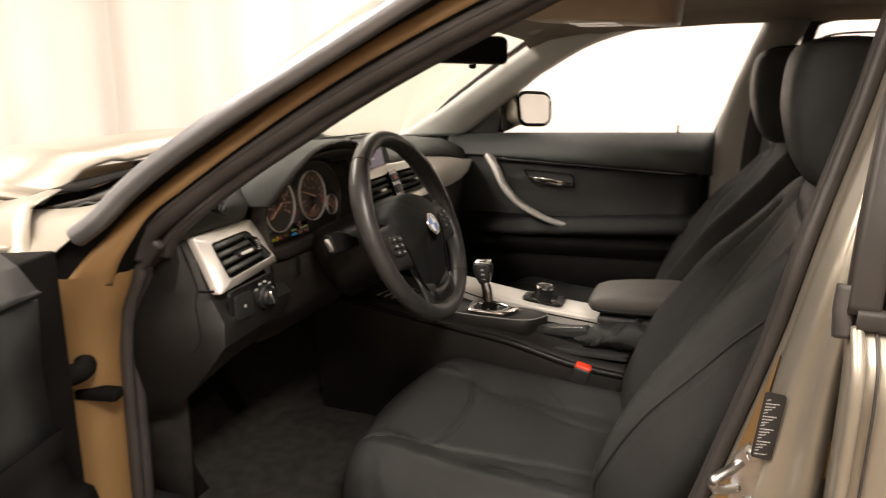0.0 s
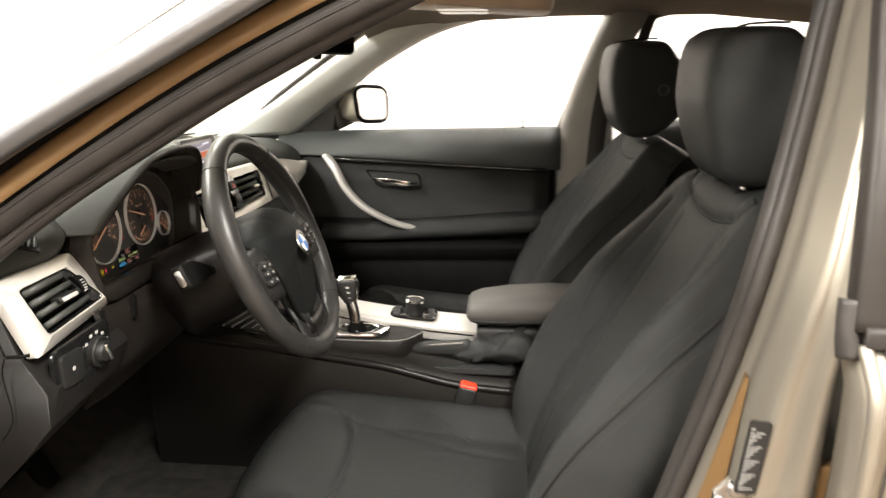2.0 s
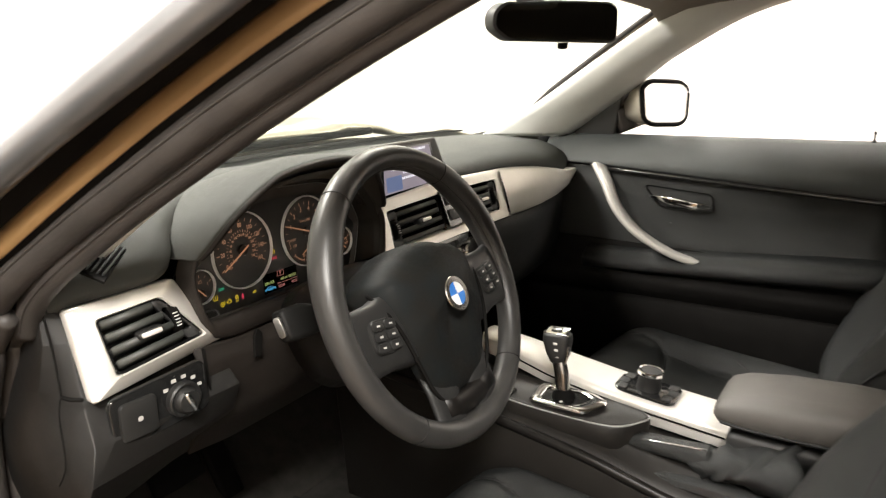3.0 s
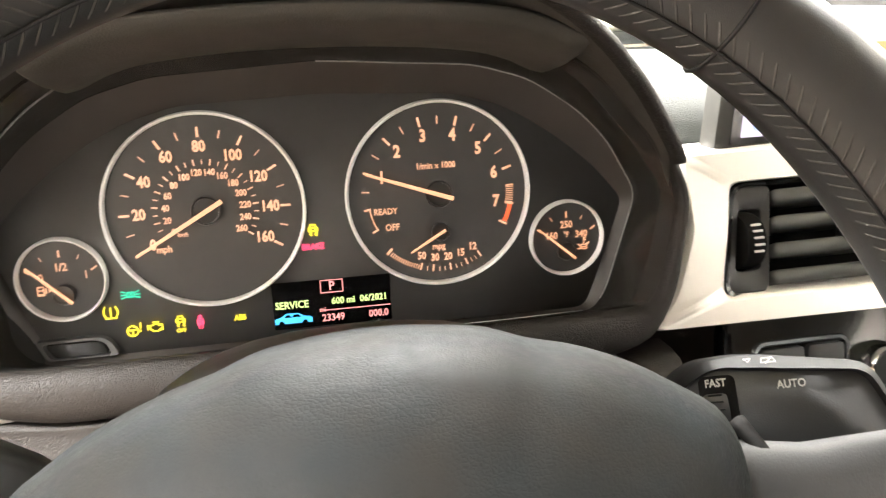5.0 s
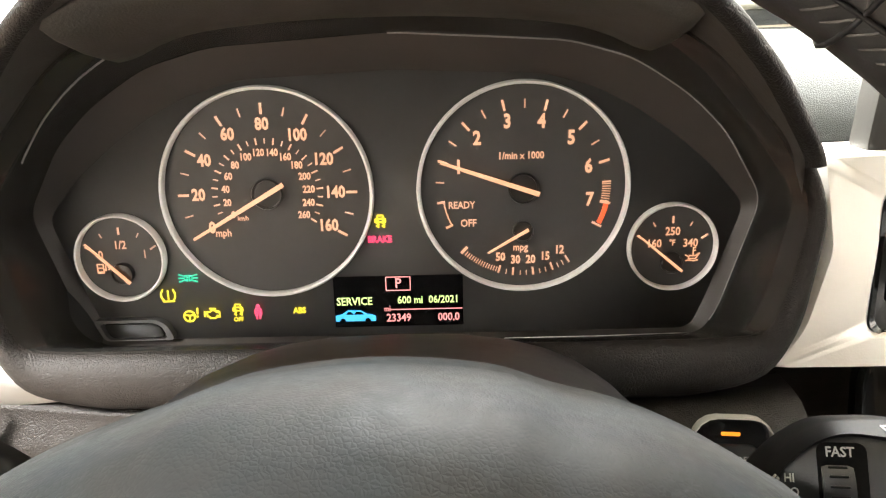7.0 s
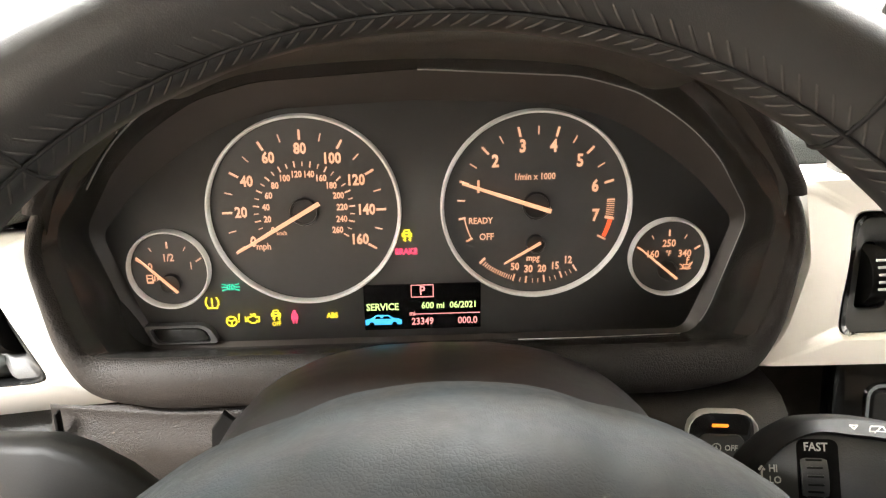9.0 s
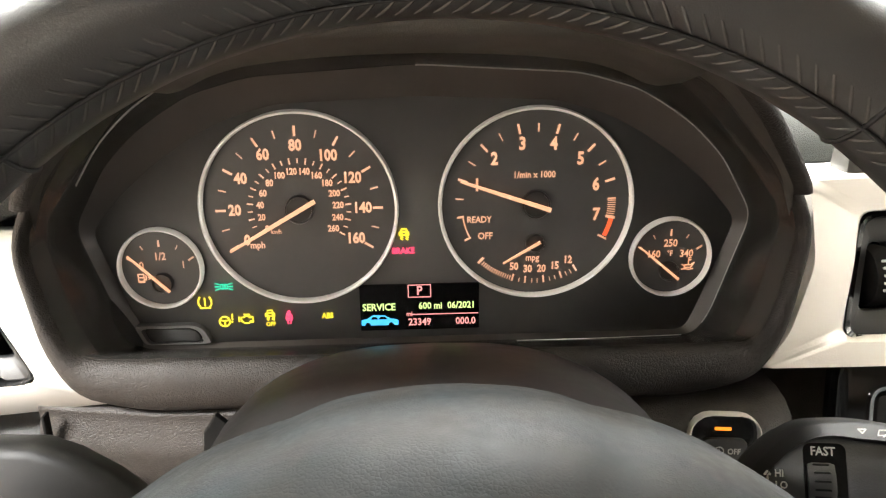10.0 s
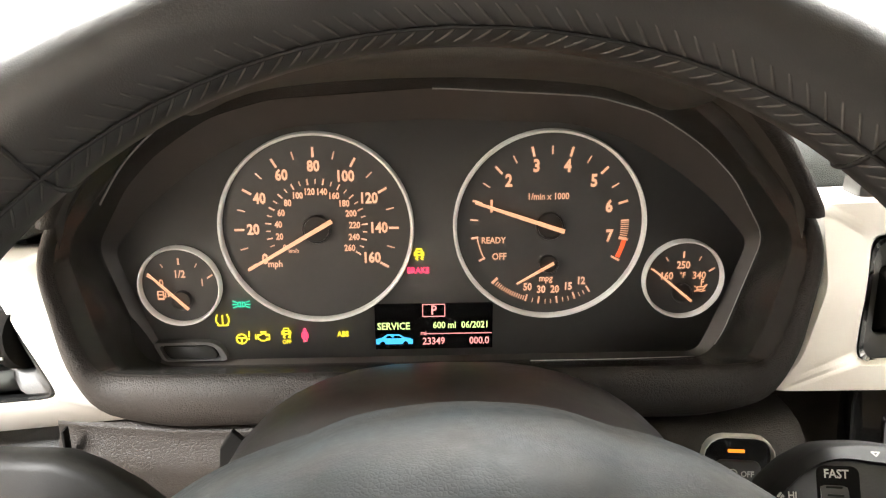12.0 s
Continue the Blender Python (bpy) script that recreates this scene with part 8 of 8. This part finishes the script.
    # window: frame, glass, mirror triangle
    fr = [(0.738, 0.205, 0.93), (0.730, 0.170, 1.015), (0.706, 0.116, 1.071), (0.692, 0.065, 1.112), (0.679, 0.018, 1.143), (0.650, -0.124, 1.221), (0.631, -0.261, 1.264), (0.6235, -0.389, 1.284), (0.618, -0.508, 1.295), (0.6155, -0.600, 1.299), (0.6225, -0.624, 1.271), (0.662, -0.591, 1.16), (0.70, -0.549, 1.06), (0.736, -0.513, 0.956), (0.742, -0.508, 0.93)]
    part("window_frame", sweep("window_frame", row([tuple(p) for p in curve_pts(fr, 5)]), squircle(0.012, 0.010, 0.004, 3), up=(-side, 0, 0.2)), RUBBER, t, "black window frame")
    part("frame_trim", sweep("frame_trim", row([(x - 0.012, y - 0.018, z) for x, y, z in [tuple(p) for p in curve_pts(fr[9:], 5)]]), squircle(0.026, 0.016, 0.005, 3), up=(-side, 0, 0.2)), PILLAR, t, "grey frame trim")
    gl = []
    for k in range(13):
        y = lerp(0.17, -0.60, k / 12)
        top = table(y, (-0.60, -0.585, -0.508, -0.389, -0.257, -0.145, -0.035, 0.03, 0.11, 0.19), (1.27, 1.295, 1.292, 1.276, 1.248, 1.205, 1.15, 1.09, 1.026, 0.962))
        foot = max(belt(y) - 0.03, table(y, (-0.60, -0.50), (1.22, 0.90)))
        gl.append([P(lerp(0.742, 0.742 - (top - 0.9) * 0.32, s), y, lerp(foot, top, s)) for s in (0, 0.25, 0.5, 0.75, 1)])
    g = part("window_pane", sheet("window_pane", gl), GLASS, t, "clear window glass")
    g.visible_shadow = False
    part("mirror_triangle", loft("mirror_triangle", [row([(x, y, z) for y, z in ((0.345, 0.925), (0.335, 0.945), (0.20, 1.045), (0.175, 1.060), (0.160, 1.045), (0.178, 0.932))]) for x in (0.716, 0.742)]), HARD, t, "black mirror triangle", bevel=0.004)
    # outside mirror
    arm = part("mirror_arm", sweep("mirror_arm", row([(0.74, 0.195, 0.97), (0.77, 0.175, 0.98), (0.80, 0.155, 0.99)]), squircle(0.075, 0.07, 0.014, 4), up=(0, 0, 1)), FRAME_BLACK, t, "black mirror foot")
    gc, gx, gz = Vector((0.770, 0.076, 1.017)), Vector((0.068, -0.036, -0.004)), Vector((0.0088, 0.0053, 0.050))
    shape = [(q[0] / 0.5, q[1] / 0.5) for q in squircle(1.0, 1.0, 0.26, 6)]
    back = Vector((0.55, 0.83, 0)).normalized()
    lp = [gc + gx * (a * (1.0 if b > 0 else 0.94)) + gz * b for a, b in shape]
    rings = []
    for s, k in ((-0.004, 1.02), (0.004, 1.10), (0.030, 1.13), (0.060, 1.05), (0.085, 0.85), (0.100, 0.5)):
        rings.append([P(*(gc + (p - gc) * k + back * s)) for p in lp])
    part("mirror_housing", loft("mirror_housing", rings), PAINT, t, "bronze-silver mirror housing")
    part("mirror_glass", sharp(loft("mirror_glass", [[P(*(p - back * 0.016)) for p in lp], [P(*(p - back * 0.008)) for p in lp]]), 30), MIRROR, t, "mirror glass")
    part("mirror_edge", tube("mirror_edge", [P(*(gc + (p - gc) * 1.04 - back * 0.012)) for p in lp], 0.0065, 8, True), DARK, t, "black mirror edge")
    if side == -1:
        part("door_check", box("door_check", 0.03, 0.10, 0.02, 0.004, pose(-0.80, 0.47, 0.60, 0, 0, 12)), DARK, t, "black door check strap")
        part("wiring_boot", tube("wiring_boot", curve_pts([(-0.79, 0.50, 0.66), (-0.82, 0.46, 0.655), (-0.86, 0.47, 0.65)], 6), 0.018, 12), DARK, t, "black rubber wiring boot")
    return t


front_door(1, 0, "shut passenger's door with black panel and silver pull")
front_door(-1, 78, "driver's door standing wide open beside the seat")


def rear_mirror():
    t = thing("rear_view_mirror", "black interior rear-view mirror below the headliner", "mirror", at=(0.13, 0.12, 1.25))
    a, b = Vector((0.02, 0.158, 1.198)), Vector((0.232, 0.012, 1.196))
    c, x = (a + b) / 2, (b - a).normalized()
    z = Vector((0, 0, 1))
    n = x.cross(z).normalized() * -1
    n = -n if n.y > 0 else n
    m = Matrix((x, z, x.cross(z))).transposed().to_4x4()
    m.translation = c
    w = (b - a).length
    sgn = 1 if (m.to_3x3() @ Vector((0, 0, 1))).y < 0 else -1
    out = [(-w / 2, 0.012), (-w / 2 + 0.02, 0.030), (0, 0.036), (w / 2 - 0.015, 0.036), (w / 2, 0.026), (w / 2, -0.030), (w / 2 - 0.012, -0.036), (-w / 2 + 0.03, -0.034), (-w / 2, -0.014)]
    o = [(p.x, p.y) for p in rloop([(x_, y_, 0) for x_, y_ in out], 0.012, 4)]
    part("housing", slab("housing", o, 0.030, m @ pose(0, 0, -0.034 if sgn == 1 else 0.004), 0.004), HARD, t, "black mirror housing")
    part("mirror_glass", slab("mirror_glass", [(x_ * 0.955, y_ * 0.88) for x_, y_ in o], 0.003, m @ pose(0, 0, -0.003)), MIRROR_DARK, t, "dark dimming mirror glass")
    part("stem", tube("stem", curve_pts([tuple(c + Vector((0, 0.03, 0.02))), tuple(c + Vector((-0.02, 0.07, 0.05))), tuple(c + Vector((-0.04, 0.09, 0.10)))], 5), 0.014, 10), HARD, t, "black mirror stem")
    part("sensor_button", lathe("sensor_button", [(0.0, 0), (0.010, 0), (0.009, 0.010), (0.0, 0.012)], pose(c.x + 0.02, c.y, c.z - 0.036, 180, 0, 0), 14), DARK, t)


rear_mirror()
